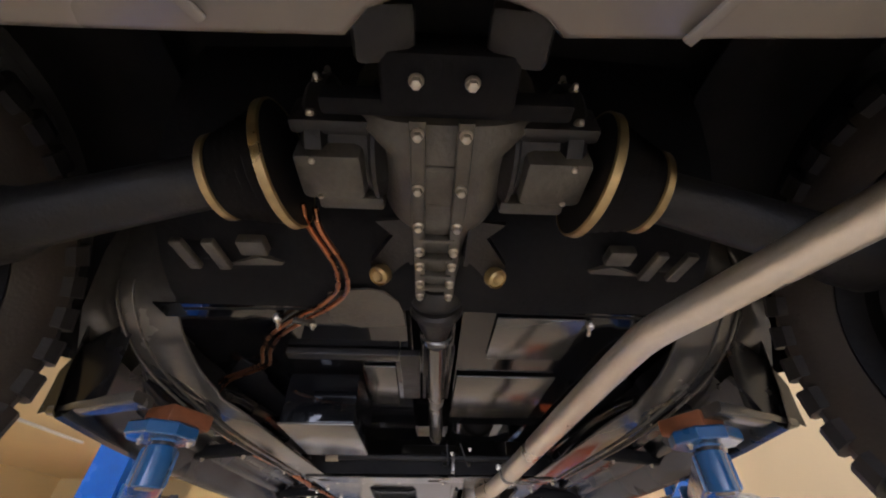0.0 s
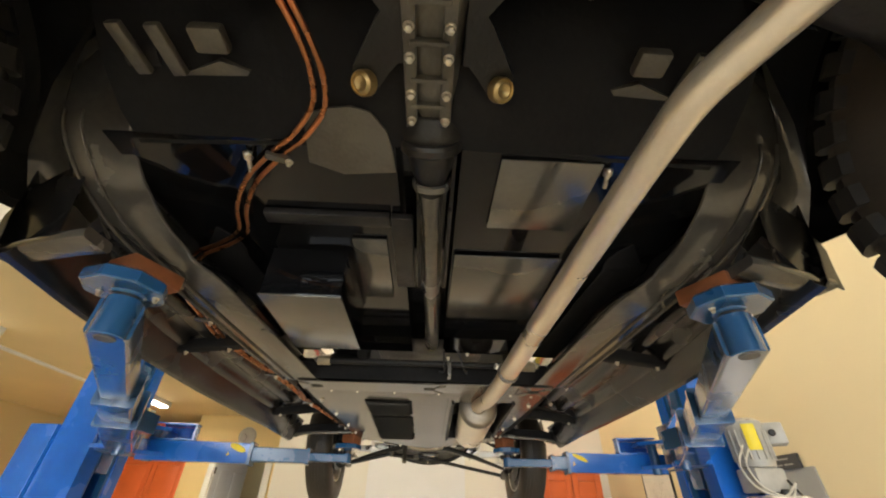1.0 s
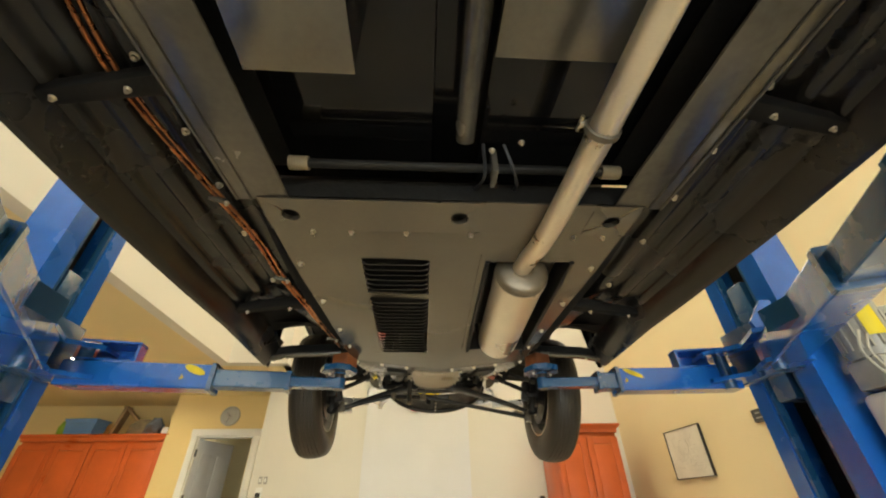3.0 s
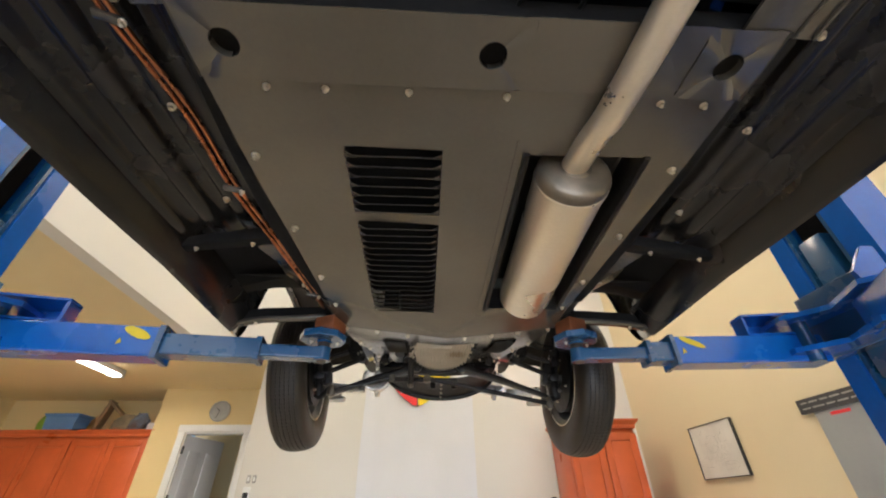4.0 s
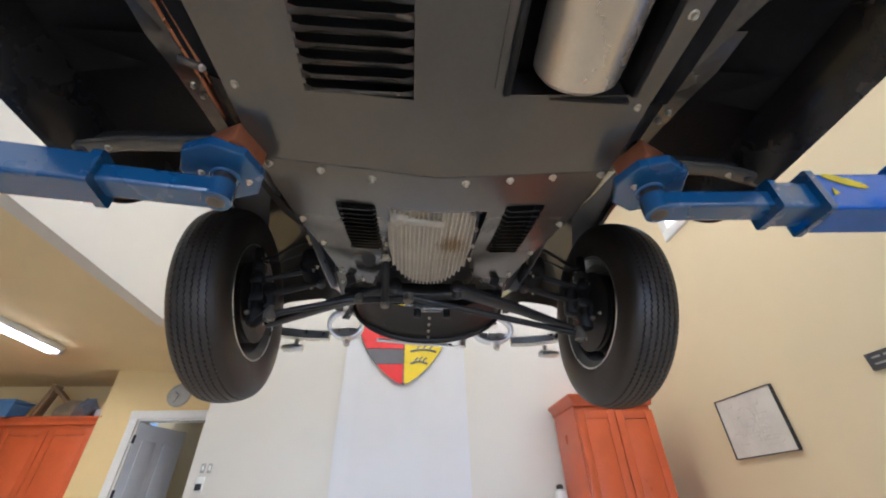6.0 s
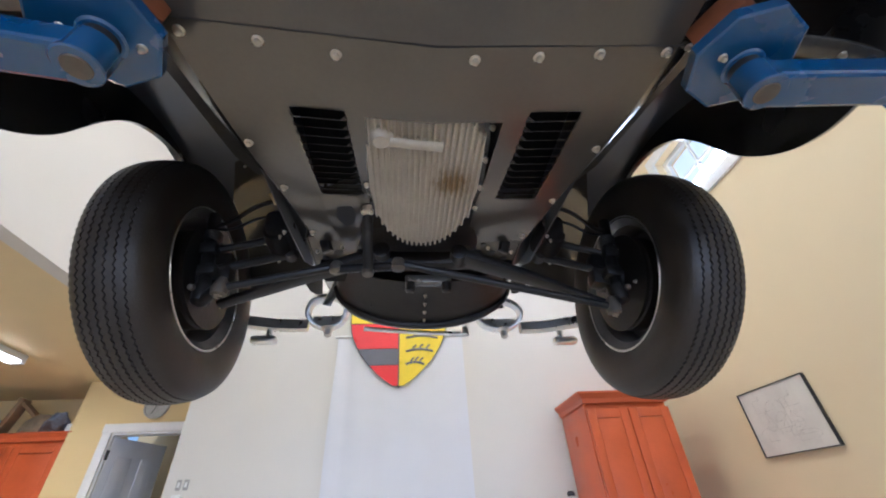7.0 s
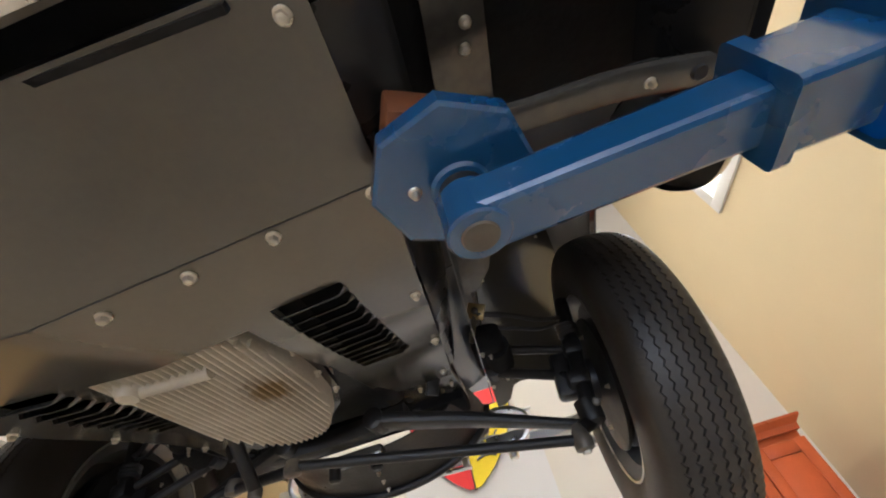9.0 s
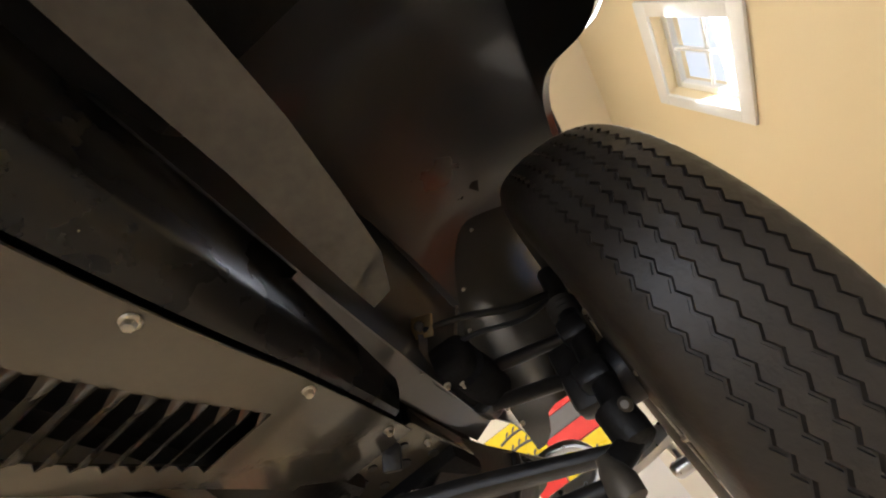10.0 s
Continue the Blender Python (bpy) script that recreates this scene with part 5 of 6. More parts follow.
def wheel(s, m, front=True):
    """Wheel at the pose m, whose local +x points outwards (s keeps the side)."""
    w = new("wheel")
    w.parent, w.matrix_parent_inverse = car, WORLD[car].inverted()
    w.matrix_basis = m
    WORLD[w] = m
    part("tyre", TYRE if front else TYRE_REAR, None, w, "black cross-ply tyre with zigzag tread grooves", m)
    prof = [(0.150, 0.040), (0.165, 0.046), (0.186, 0.060), (0.208, 0.062), (0.214, 0.056), (0.212, 0.046), (0.190, 0.040), (0.184, 0.0), (0.190, -0.040), (0.212, -0.050), (0.214, -0.062), (0.208, -0.066), (0.203, -0.060), (0.186, -0.046), (0.178, -0.01), (0.176, 0.03)]
    part("rim", lathe(bmesh.new(), prof, m @ AX, 56, caps=False), M_RIM if front else M_MATTE, w)
    if front:
        part("rim_lip", lathe(bmesh.new(), [(0.2125, -0.0655), (0.216, -0.0675), (0.2145, -0.070), (0.210, -0.068)], m @ AX, 56, caps=False), M_CHROME, w, "thin bright rim edge")
    part("wheel_disc", lathe(bmesh.new(), [(0.03, 0.012), (0.10, 0.020), (0.15, 0.036), (0.178, 0.034), (0.178, 0.030), (0.15, 0.030), (0.10, 0.014), (0.03, 0.006)], m @ AX, 40), M_RIM if front else M_MATTE, w)
    part("brake_drum", lathe(bmesh.new(), [(0.03, 0.004), (0.135, 0.004), (0.148, -0.004), (0.148, -0.045), (0.142, -0.050), (0.142, -0.058), (0.152, -0.060), (0.152, -0.066), (0.10, -0.070), (0.05, -0.078), (0.03, -0.08)], m @ AX, 40), M_CAST, w)
    for k in range(4):
        a = k / 4 * 2 * math.pi + 0.5
        part("backplate_bolt", BOLT_SMALL, None, w, m=m @ pose(-0.069, 0.105 * math.cos(a), 0.105 * math.sin(a)) @ pose(0, 0, 0, 0, 90, 0))
    return w


WF = {1: pose(0.723, 3.356, 1.735, 0, 4.2, 0.8), -1: pose(-0.673, 3.382, 1.770, 0, 4.6, 180.1)}
WR = {1: pose(0.676, 0.368, 1.712, 0, -2, 0), -1: pose(-0.690, 0.372, 1.712, 0, -2, 180)}
def lug_mesh():
    """One coarse lug on the inner shoulder of a rear tyre."""
    bm = bmesh.new()
    ring = []
    for a in (-0.050, 0.062):
        ring.append([bm.verts.new((u, r * math.sin(a), r * math.cos(a))) for u, r in ((-0.050, 0.320), (-0.060, 0.332), (-0.074, 0.326), (-0.086, 0.308), (-0.089, 0.284), (-0.083, 0.272), (-0.070, 0.292))])
    p, q = ring
    for i in range(7):
        bm.faces.new((p[i], p[(i + 1) % 7], q[(i + 1) % 7], q[i]))
    bm.faces.new(p[::-1])
    bm.faces.new(q)
    bmesh.ops.recalc_face_normals(bm, faces=bm.faces[:])
    data = bpy.data.meshes.new("tread_lug")
    bm.to_mesh(data)
    bm.free()
    data.materials.append(M_RUBBER)
    return data


LUG = lug_mesh()


def shoulder_blocks(m, w):
    for k in range(36):
        part("tread_lug", LUG, None, w, m=m @ pose(0, 0, 0, k * 10, 0, 0))


for s in (1, -1):
    wheel(s, WF[s])
    shoulder_blocks(WR[s], wheel(s, WR[s], False))

# ---- rear end ----
DY, DZ = 0.372, 1.935
def casing(stations, height):
    """A rounded casting from (y, half width, underside) stations, open above."""
    bm, rings = bmesh.new(), []
    for y, w, zb in stations:
        ring = []
        for k in range(21):
            a = radians(-90 + 9 * k)
            sa, ca = math.sin(a), math.cos(a)
            ring.append(bm.verts.new((math.copysign(abs(sa) ** 0.62, sa) * w, y, zb + height * (1 - max(0.0, ca) ** 0.55))))
        rings.append(ring)
    for p, q in zip(rings, rings[1:]):
        for k in range(20):
            bm.faces.new((p[k], p[k + 1], q[k + 1], q[k]))
    bm.faces.new(rings[0])
    bm.faces.new(rings[-1][::-1])
    return bm


tr = part("transaxle", casing([(0.296, 0.100, 1.885), (0.302, 0.108, 1.866), (0.316, 0.110, 1.858), (0.330, 0.092, 1.850), (0.342, 0.078, 1.847), (0.38, 0.078, 1.844), (0.43, 0.080, 1.848), (0.452, 0.074, 1.854), (0.475, 0.056, 1.862), (0.50, 0.046, 1.866), (0.56, 0.041, 1.872), (0.64, 0.040, 1.880), (0.668, 0.044, 1.884)], 0.11), M_HOUSING, car, "cast grey transaxle housing")
part("end_cup", lathe(bmesh.new(), [(0.036, -0.02), (0.050, 0.0), (0.053, 0.012), (0.050, 0.024), (0.036, 0.032)], along((0.0, 0.672, 1.905), (0.0, 0.72, 1.897)), 28), M_CAST, tr)
for x in (-0.030, 0.020):
    part("cover_ridge", sweep(bmesh.new(), [(x, y, z) for y, z in ((0.285, 1.848), (0.38, 1.842), (0.45, 1.851), (0.50, 1.864), (0.60, 1.873), (0.665, 1.881))], rect(0.017, 0.010, 0.003)), M_HOUSING, tr)
for y in (0.345, 0.402, 0.475, 0.525, 0.578, 0.622):
    part("cover_rib", box(bmesh.new(), (-0.005, y, 1.852 + max(0, y - 0.44) * 0.13), (0.05, 0.007, 0.014), bevel=0.002), M_HOUSING, tr)
for s in (-1, 1):
    cov = part("axle_cover", box(bmesh.new(), (s * 0.134, 0.372, 1.905), (0.080, 0.068, 0.104), bevel=0.010), M_HOUSING, tr)
    part("cover_ledge", box(bmesh.new(), (s * 0.118, 0.424, 1.892), (0.086, 0.022, 0.05), bevel=0.006), M_HOUSING, cov)
    part("cover_ledge", box(bmesh.new(), (s * 0.130, 0.318, 1.902), (0.092, 0.020, 0.05), bevel=0.006), M_CAST, cov)
    part("neck_web", prism(bmesh.new(), [(s * 0.040, 0.455), (s * 0.092, 0.462), (s * 0.062, 0.500), (s * 0.046, 0.560), (s * 0.040, 0.560)], 0.006, Matrix.Translation((0, 0, 1.874))), M_CAST, tr, smooth=False)
for s in (-1, 1):
    part("side_housing", lathe(bmesh.new(), [(0.060, 0.06), (0.070, 0.075), (0.078, 0.08), (0.078, 0.085), (0.066, 0.09), (0.066, 0.135), (0.078, 0.14), (0.078, 0.158), (0.070, 0.165)], pose(0, DY, DZ, 0, s * 90, 0), 28), M_CAST, tr)
for s in (-1, 1):
    for k in range(10):
        a = k / 10 * 2 * math.pi
        part("flange_bolt", BOLT_SMALL, None, tr, m=pose(s * 0.150, DY + 0.079 * math.cos(a), DZ + 0.079 * math.sin(a), math.degrees(a) + 90))
bolts(tr, [(x, y, z) for y, z in ((0.237, 1.832), (0.298, 1.842), (0.368, 1.838), (0.437, 1.844), (0.505, 1.859), (0.545, 1.863), (0.60, 1.868), (0.648, 1.874), (0.697, 1.862)) for x in (-0.030, 0.020)], BOLT_MID)
for s in (-1, 1):
    bm = bmesh.new()
    prism(bm, [(0.04, 0.47), (0.075, 0.515), (0.112, 0.580), (0.112, 0.62), (0.090, 0.625), (0.062, 0.585), (0.04, 0.56)], 0.014, Matrix.Diagonal((s, 1, 1, 1)) @ Matrix.Translation((0, 0, 1.890)))
    ear = part("mount_ear", bm, M_CAST, tr, smooth=False)
    part("mount_ring", lathe(bmesh.new(), [(0.004, 0.010), (0.010, 0.013), (0.015, 0.010), (0.0165, 0.013), (0.0180, 0.009), (0.0180, -0.002)], along((s * 0.094, 0.596, 1.882), (s * 0.118, 0.572, 1.836)), 22), M_BRASS, ear, "pale brass-coloured mount ring")
    # bellows, clamps and axle tube
    prof, n = [], 7
    for k in range(n * 2 + 1):
        f = k / (n * 2)
        r = 0.076 + (0.048 - 0.076) * f + (0.006 if k % 2 == 0 else -0.005)
        prof.append((r, 0.178 + 0.088 * f))
    tilt = pose(0.016 if s > 0 else -0.028, DY - 0.008, DZ, 0, s * 99, s * 10)
    bt = part("axle_bellows", lathe(bmesh.new(), prof, tilt, 36), M_RUBBER, car, "ribbed black rubber bellows")
    part("bellows_clamp", lathe(bmesh.new(), [(0.0815, 0.176), (0.0845, 0.178), (0.0845, 0.188), (0.0815, 0.190)], tilt, 40, caps=False), M_BRASS, bt, "yellow passivated band clamp")
    part("bellows_clamp", lathe(bmesh.new(), [(0.0545, 0.258), (0.057, 0.260), (0.057, 0.268), (0.0545, 0.270)], tilt, 36, caps=False), M_BRASS, bt)
    part("axle_tube", lathe(bmesh.new(), [(0.034, 0.25), (0.036, 0.28), (0.040, 0.52), (0.052, 0.56), (0.052, 0.60)], tilt, 26), M_CAST, car)
    # spring hanger plate, its bars and block
    D = Matrix.Diagonal((s, 1, 1, 1))
    hp = part("hanger_plate", prism(bmesh.new(), [(0.435, 0.635), (0.30, 0.588), (0.262, 0.600), (0.30, 0.645), (0.395, 0.700), (0.430, 0.738), (0.452, 0.70)], 0.010, D @ Matrix.Translation((0, 0, 1.902))), M_HOUSING, car, smooth=False)
    for x in (0.408, 0.359):
        part("hanger_bar", box(bmesh.new(), (s * x, 0.570, 1.892), (0.020, 0.070, 0.012), pose(0, 0, 0, 0, 0, s * 4), bevel=0.003), M_HOUSING, hp)
    part("hanger_block", box(bmesh.new(), (s * 0.300, 0.556, 1.902), (0.045, 0.036, 0.020), bevel=0.005), M_HOUSING, hp)
    part("spring_bush", lathe(bmesh.new(), [(0.012, 0), (0.024, 0.003), (0.024, 0.05), (0.012, 0.053)], along((s * 0.44, 0.60, 1.93), (s * 0.40, 0.60, 1.93)), 18), M_RUBBER, hp)
    dm = part("damper", rod(bmesh.new(), (s * 0.47, 0.47, 1.88), (s * 0.45, 0.54, 2.10), 0.022, 18), M_GLOSSBLACK, car)
    part("damper_rod", rod(bmesh.new(), (s * 0.45, 0.54, 2.10), (s * 0.445, 0.56, 2.22), 0.008, 12), M_CHROME, dm)
    # front wall of the wheel house beside the rail
    inner = ((0.606, 0.900, 1.806), (0.607, 0.800, 1.848), (0.608, 0.716, 1.918), (0.612, 0.668, 2.03), (0.620, 0.640, 2.13))
    outer = ((0.700, 0.900, 1.800), (0.722, 0.830, 1.836), (0.714, 0.772, 1.905), (0.690, 0.715, 2.01), (0.632, 0.648, 2.135))
    rows = []
    for i in range(17):
        f = i / 16 * 4
        k, u = min(3, int(f)), f - min(3, int(f))
        p, q = (Vector(e[k]).lerp(Vector(e[k + 1]), u) for e in (inner, outer))
        rows.append([(s * v.x, v.y + 0.025 * math.sin(j / 6 * 3.14), v.z) for j, v in enumerate(p.lerp(q, j / 6) for j in range(7))])
    part("wheel_house_wall", sheet(bmesh.new(), rows, 0.003), M_FRAME, car)
    # hand-brake cable and fittings on the floor front wall
    part("cable_fitting", lathe(bmesh.new(), [(0.004, 0), (0.008, 0.003), (0.008, 0.014), (0.004, 0.017), (0.004, 0.04)], along((s * 0.30, 0.72, 1.868), (s * 0.31, 0.78, 1.858)), 14), M_STEEL, car)
part("bracket_bridge", box(bmesh.new(), (0.0, 0.246, 1.864), (0.13, 0.062, 0.05), bevel=0.01), M_MATTE, tr)
part("bracket_bar", box(bmesh.new(), (0.0, 0.288, 1.886), (0.27, 0.022, 0.030), bevel=0.006), M_MATTE, tr)
for s in (-1, 1):
    part("bracket_leg", box(bmesh.new(), (s * 0.075, 0.205, 1.93), (0.055, 0.05, 0.18), pose(0, 0, 0, 0, s * 12, 0), bevel=0.008), M_CAST, tr)
# rear bulkhead and wheel houses
rows = [[(-0.475 + 0.95 * j / 10, 0.62 + 0.30 * math.sin(i / 8 * 1.57) - 0.02 * abs(j - 5) / 5, 1.875 + 0.42 * (1 - math.cos(i / 8 * 1.57))) for j in range(11)] for i in range(9)]
rows = [[(x, 0.70 - (y - 0.62) * 1.0, z) for x, y, z in r] for r in rows]
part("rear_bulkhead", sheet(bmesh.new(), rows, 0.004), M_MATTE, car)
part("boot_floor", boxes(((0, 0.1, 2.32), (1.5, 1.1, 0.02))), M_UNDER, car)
rows = [[(-0.78 + 1.56 * j / 12, -0.165 - 0.10 * math.sin(i / 6 * 1.57) + 0.10 * (abs(j - 6) / 6) ** 2, 1.775 + 0.56 * i / 6) for j in range(13)] for i in range(7)]
part("tail_panel", sheet(bmesh.new(), rows, 0.003, (0, -1, 0)), M_BODY, car, "grey-beige tail panel")
for s in (-1, 1):
    rows = [[(s * (0.60 + 0.18 * min(1, k / 3)), -0.12 + 0.22 * j / 4, 1.745 + 0.11 * k) for j in range(5)] for k in range(6)]
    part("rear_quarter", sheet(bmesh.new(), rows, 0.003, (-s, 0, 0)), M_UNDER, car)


def wheelhouse(s, yc, zc, xi, xo, r, name):
    rows = []
    for i in range(25):
        a = radians(22 + i * 160 / 24)
        rows.append([(s * (xi + (xo - xi) * j / 4), yc + r * math.cos(a), zc + r * math.sin(a)) for j in range(5)])
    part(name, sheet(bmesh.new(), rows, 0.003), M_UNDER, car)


for s in (-1, 1):
    wheelhouse(s, 0.42, 1.82, 0.50, 0.76, 0.40, "rear_wheel_house")
    # rear wing skin with the wheel opening
    rows = []
    for i in range(21):
        a = radians(13 + i * 153 / 20)
        rows.append([(s * (0.768 + 0.02 * k), 0.370 + (0.300 + 0.40 * k) * math.cos(a), 1.725 + (0.300 + 0.40 * k) * math.sin(a)) for k in (0, 0.5, 1)])
    part("rear_wing", sheet(bmesh.new(), rows, 0.003, (-s, 0, 0)), M_GLOSSBLACK, car)

# sill ends that carry the rear lifting points
for s in (-1, 1):
    bm = sweep(bmesh.new(), smooth_path([(s * 0.525, 0.803, 1.735), (s * 0.57, 0.808, 1.730), (s * 0.62, 0.818, 1.724), (s * 0.69, 0.832, 1.718)], 5), rect(0.046, 0.018, 0.005), scales=[1.15 - 0.02 * k for k in range(16)])
    so = part("lifting_beam", bm, M_FRAME, car)
    rows = [[(s * x, y0 + (y1 - y0) * f ** 1.4, z0 + (z1 - z0) * f) for f in (0, 0.2, 0.4, 0.6, 0.8, 1)] for x, y0, z0, y1, z1 in ((0.600, 0.806, 1.745, 0.782, 1.872), (0.625, 0.808, 1.732, 0.780, 1.870), (0.655, 0.814, 1.728, 0.790, 1.858), (0.690, 0.822, 1.722, 0.802, 1.836), (0.722, 0.830, 1.716, 0.820, 1.790))]
    part("beam_web", sheet(bmesh.new(), rows, 0.003, (0, 1, 0)), M_FLOORBLK, so, "black web above the lifting beam")
    # dark disc painted as a hole's shade; the beam is not cut
    part("beam_hole", lathe(bmesh.new(), [(0.001, 0.0), (0.006, 0.0), (0.007, 0.004)], Matrix.Translation((s * 0.665, 0.826, 1.7095)), 14), M_DARK, so)
part("gearbox_panel", prism(bmesh.new(), [(-0.205, 0.740), (-0.192, 0.645), (-0.150, 0.632), (-0.120, 0.628), (-0.092, 0.636), (-0.070, 0.668), (-0.062, 0.710), (-0.060, 0.755), (-0.15, 0.765)], 0.004, Matrix.Translation((0, 0, 1.870))), M_HOUSING, car, smooth=False)
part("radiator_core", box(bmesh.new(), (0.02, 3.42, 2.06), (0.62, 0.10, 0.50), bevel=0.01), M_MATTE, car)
part("bell_housing", box(bmesh.new(), (0.02, 3.27, 1.95), (0.50, 0.16, 0.20), bevel=0.03), M_CAST, car)

# rear valance with its arched cut-out and two seams
rows = []
for i in range(9):
    k = i / 8
    row = []
    for j in range(97):
        x = -0.48 + 0.96 * j / 96
        u = abs(x + 0.007) / 0.043
        arch = math.sqrt(max(0.0, 1 - u * u)) * 0.0155 if u < 1 else 0.0
        row.append((x, 0.132 - arch - 0.003 * x / 0.1 - 0.01 * (x / 0.4) ** 2 - k * 0.30, 1.664 - 0.010 * math.sin(min(1, k * 2.2) * 3.14) + k * k * 0.12))
    rows.append(row)
# its lower edge rolls up
rows = [[(x, y + dy, z + dz) for x, y, z in rows[0]] for dy, dz in ((0.006, 0.030), (0.0065, 0.018), (0.005, 0.008), (0.0025, 0.002))] + rows
val = part("rear_valance", sheet(bmesh.new(), rows, 0.012), M_BODY, car, "grey-beige rear valance")
for s in (-1, 1):
    part("valance_seam", sweep(bmesh.new(), [(s * 0.094 - 0.008, 0.131, 1.6615), (s * 0.098 - 0.008, 0.122, 1.659), (s * 0.110 - 0.008, 0.095, 1.655), (s * 0.13 - 0.008, 0.03, 1.653)], rect(0.005, 0.003, 0.001)), M_BODY, val)
part("tail_reflector", lathe(bmesh.new(), [(0.008, 0), (0.014, 0.002), (0.014, 0.01), (0.006, 0.014)], pose(0.0, 0.165, 1.90, 180), 16), M_CRED, car, "small red lens")

# ---- front end ----


def front_z(x, y):
    k = min(1, max(0, (y - 2.608) / 0.53))
    v = 0.12 * abs(x - cx(y)) * (1 - k) + 0.045 * k
    return 1.678 + v + lerp_table(FP_R, y)[0]


SUMP = (-0.112, 0.128, 2.752, 3.27)
FL, FR_ = (-0.238, -0.145, 2.742, 3.005), (0.172, 0.268, 2.730, 3.015)
xs = [-1, -0.275, FL[0], -0.19, FL[1], SUMP[0], -0.05, 0.0, 0.06, SUMP[1], FR_[0], 0.22, FR_[1], 0.29, 1]
ys = sorted({2.6085, 2.70, FR_[2], FL[2], SUMP[2], 2.80, 2.85, 2.90, 2.95, FL[3], FR_[3], 3.06, 3.14, 3.20, 3.25})
fpan = part("front_undertray", pan_grid(2.6085, 3.25, xs, ys, front_z, lambda y: lerp_table(FP_W, y)[0], [SUMP, FL, FR_]), M_PAN, car, "satin grey-black front undertray with louvres")
for (a, b, c, d), yaw in ((FL, -7), (FR_, 7)):
    n = 12
    L2 = louvre_mesh(b - a + 0.004, (d - c) / n)
    for i in range(n):
        y = c + (i + 0.5) * (d - c) / n
        xm = cx(y) + (a + b) / 2
        sl = math.degrees(math.atan2(front_z(b, y) - front_z(a, y), b - a))
        part("louvre", L2, None, fpan, m=pose(xm, y, front_z(xm, y), -9, sl, 180))
    # same added sheet here, painting the dark behind the front louvres
    part("louvre_shade", box(bmesh.new(), (cx(2.86) + (a + b) / 2, 2.86, 1.80), (b - a + 0.02, d - c, 0.004)), M_MATTE, car)
bolts(fpan, [(x, y, front_z(x, y) - 0.0005) for x, y in ((-0.335, 2.626), (-0.228, 2.628), (-0.121, 2.636), (0.077, 2.628), (0.173, 2.624), (0.268, 2.620), (0.379, 2.618), (-0.316, 2.84), (-0.294, 2.99), (0.361, 2.828), (0.342, 3.026), (0.316, 3.208), (-0.276, 3.20))], BOLT_PAN)
part("pan_seam_strip", sweep(bmesh.new(), [(cx(2.6) + x, 2.607, pan_z(cx(2.6) + x, 2.606) + 0.001) for x in [-0.385 + 0.77 * k / 14 for k in range(15)]], rect(0.002, 0.003)), M_DARK, fpan)

# tongue of the tray beside the sump, with an oval hole
for s in (-1,):
    out = [(0.240, 3.00), (0.128, 2.93), (0.122, 3.03), (0.160, 3.13), (0.192, 3.29), (0.216, 3.28), (0.236, 3.16)]
    bm = bmesh.new()
    prism(bm, [(0.02 + s * x, y) for x, y in out], 0.003)
    for v in bm.verts:
        v.co.z += 1.772 + 0.30 * max(0, v.co.y - 2.93) * 0.35
    tg = part("tray_tongue", bm, M_PAN, fpan, smooth=False)
    # dark oval insert paints the hole's shade on the uncut tongue
    ring = [(0.02 + s * (0.190 + 0.022 * math.cos(a)), 3.09 + 0.046 * math.sin(a)) for a in [k * math.pi / 12 for k in range(24)]]
    part("oval_hole", prism(bmesh.new(), ring, 0.002, Matrix.Translation((0, 0, 1.7855))), M_DARK, tg)

# ribbed sump
SX, SZ = 0.018, 1.722
outline = [(-0.112, 2.748), (-0.118, 2.79), (-0.118, 2.95), (-0.108, 3.03), (-0.085, 3.09), (-0.05, 3.13), (0.0, 3.148), (0.05, 3.13), (0.085, 3.09), (0.108, 3.03), (0.118, 2.95), (0.115, 2.84), (0.106, 2.785), (0.088, 2.755), (0.070, 2.748)]
bm = bmesh.new()
low = [bm.verts.new((SX + u * 0.965, 2.94 + (v - 2.94) * 0.975, SZ + 0.006 + (v - 2.75) * 0.02)) for u, v in outline]
mid = [bm.verts.new((SX + u, v, SZ + 0.016 + (v - 2.75) * 0.02)) for u, v in outline]
top = [bm.verts.new((SX + u * 1.02, v, SZ + 0.10)) for u, v in outline]
bm.faces.new(low[::-1])
for p, q in ((low, mid), (mid, top)):
    for i in range(len(outline)):
        k = (i + 1) % len(outline)
        bm.faces.new((p[i], p[k], q[k], q[i]))
sump = part("oil_sump", bm, M_SUMP, car, "ribbed cast aluminium oil sump")
for k in range(19):
    u = -0.106 + 0.212 * k / 18
    ymax = 3.142 - 0.135 * (abs(u) / 0.112) ** 2.6
    ymin = 2.752 + max(0.0, u - 0.070) * 1.0
    bm = sweep(bmesh.new(), [(SX + u, y, SZ + 0.004 + (y - 2.75) * 0.02) for y in (ymin, 2.87, 2.98, ymax)], [(-0.0036, 0.006), (-0.0025, -0.005), (-0.0012, -0.0072), (0.0012, -0.0072), (0.0025, -0.005), (0.0036, 0.006)])
    part("sump_rib", bm, M_SUMP, sump)
part("drain_boss", lathe(bmesh.new(), [(0.024, 0.03), (0.024, 0.0), (0.018, -0.004), (0.014, -0.012), (0.006, -0.013)], Matrix.Translation((SX - 0.085, 2.80, SZ)), 20), M_SUMP, sump)
part("drain_rib", rod(bmesh.new(), (SX - 0.085, 2.805, SZ + 0.002), (SX + 0.03, 2.815, SZ + 0.002), 0.012, 14), M_SUMP, sump)
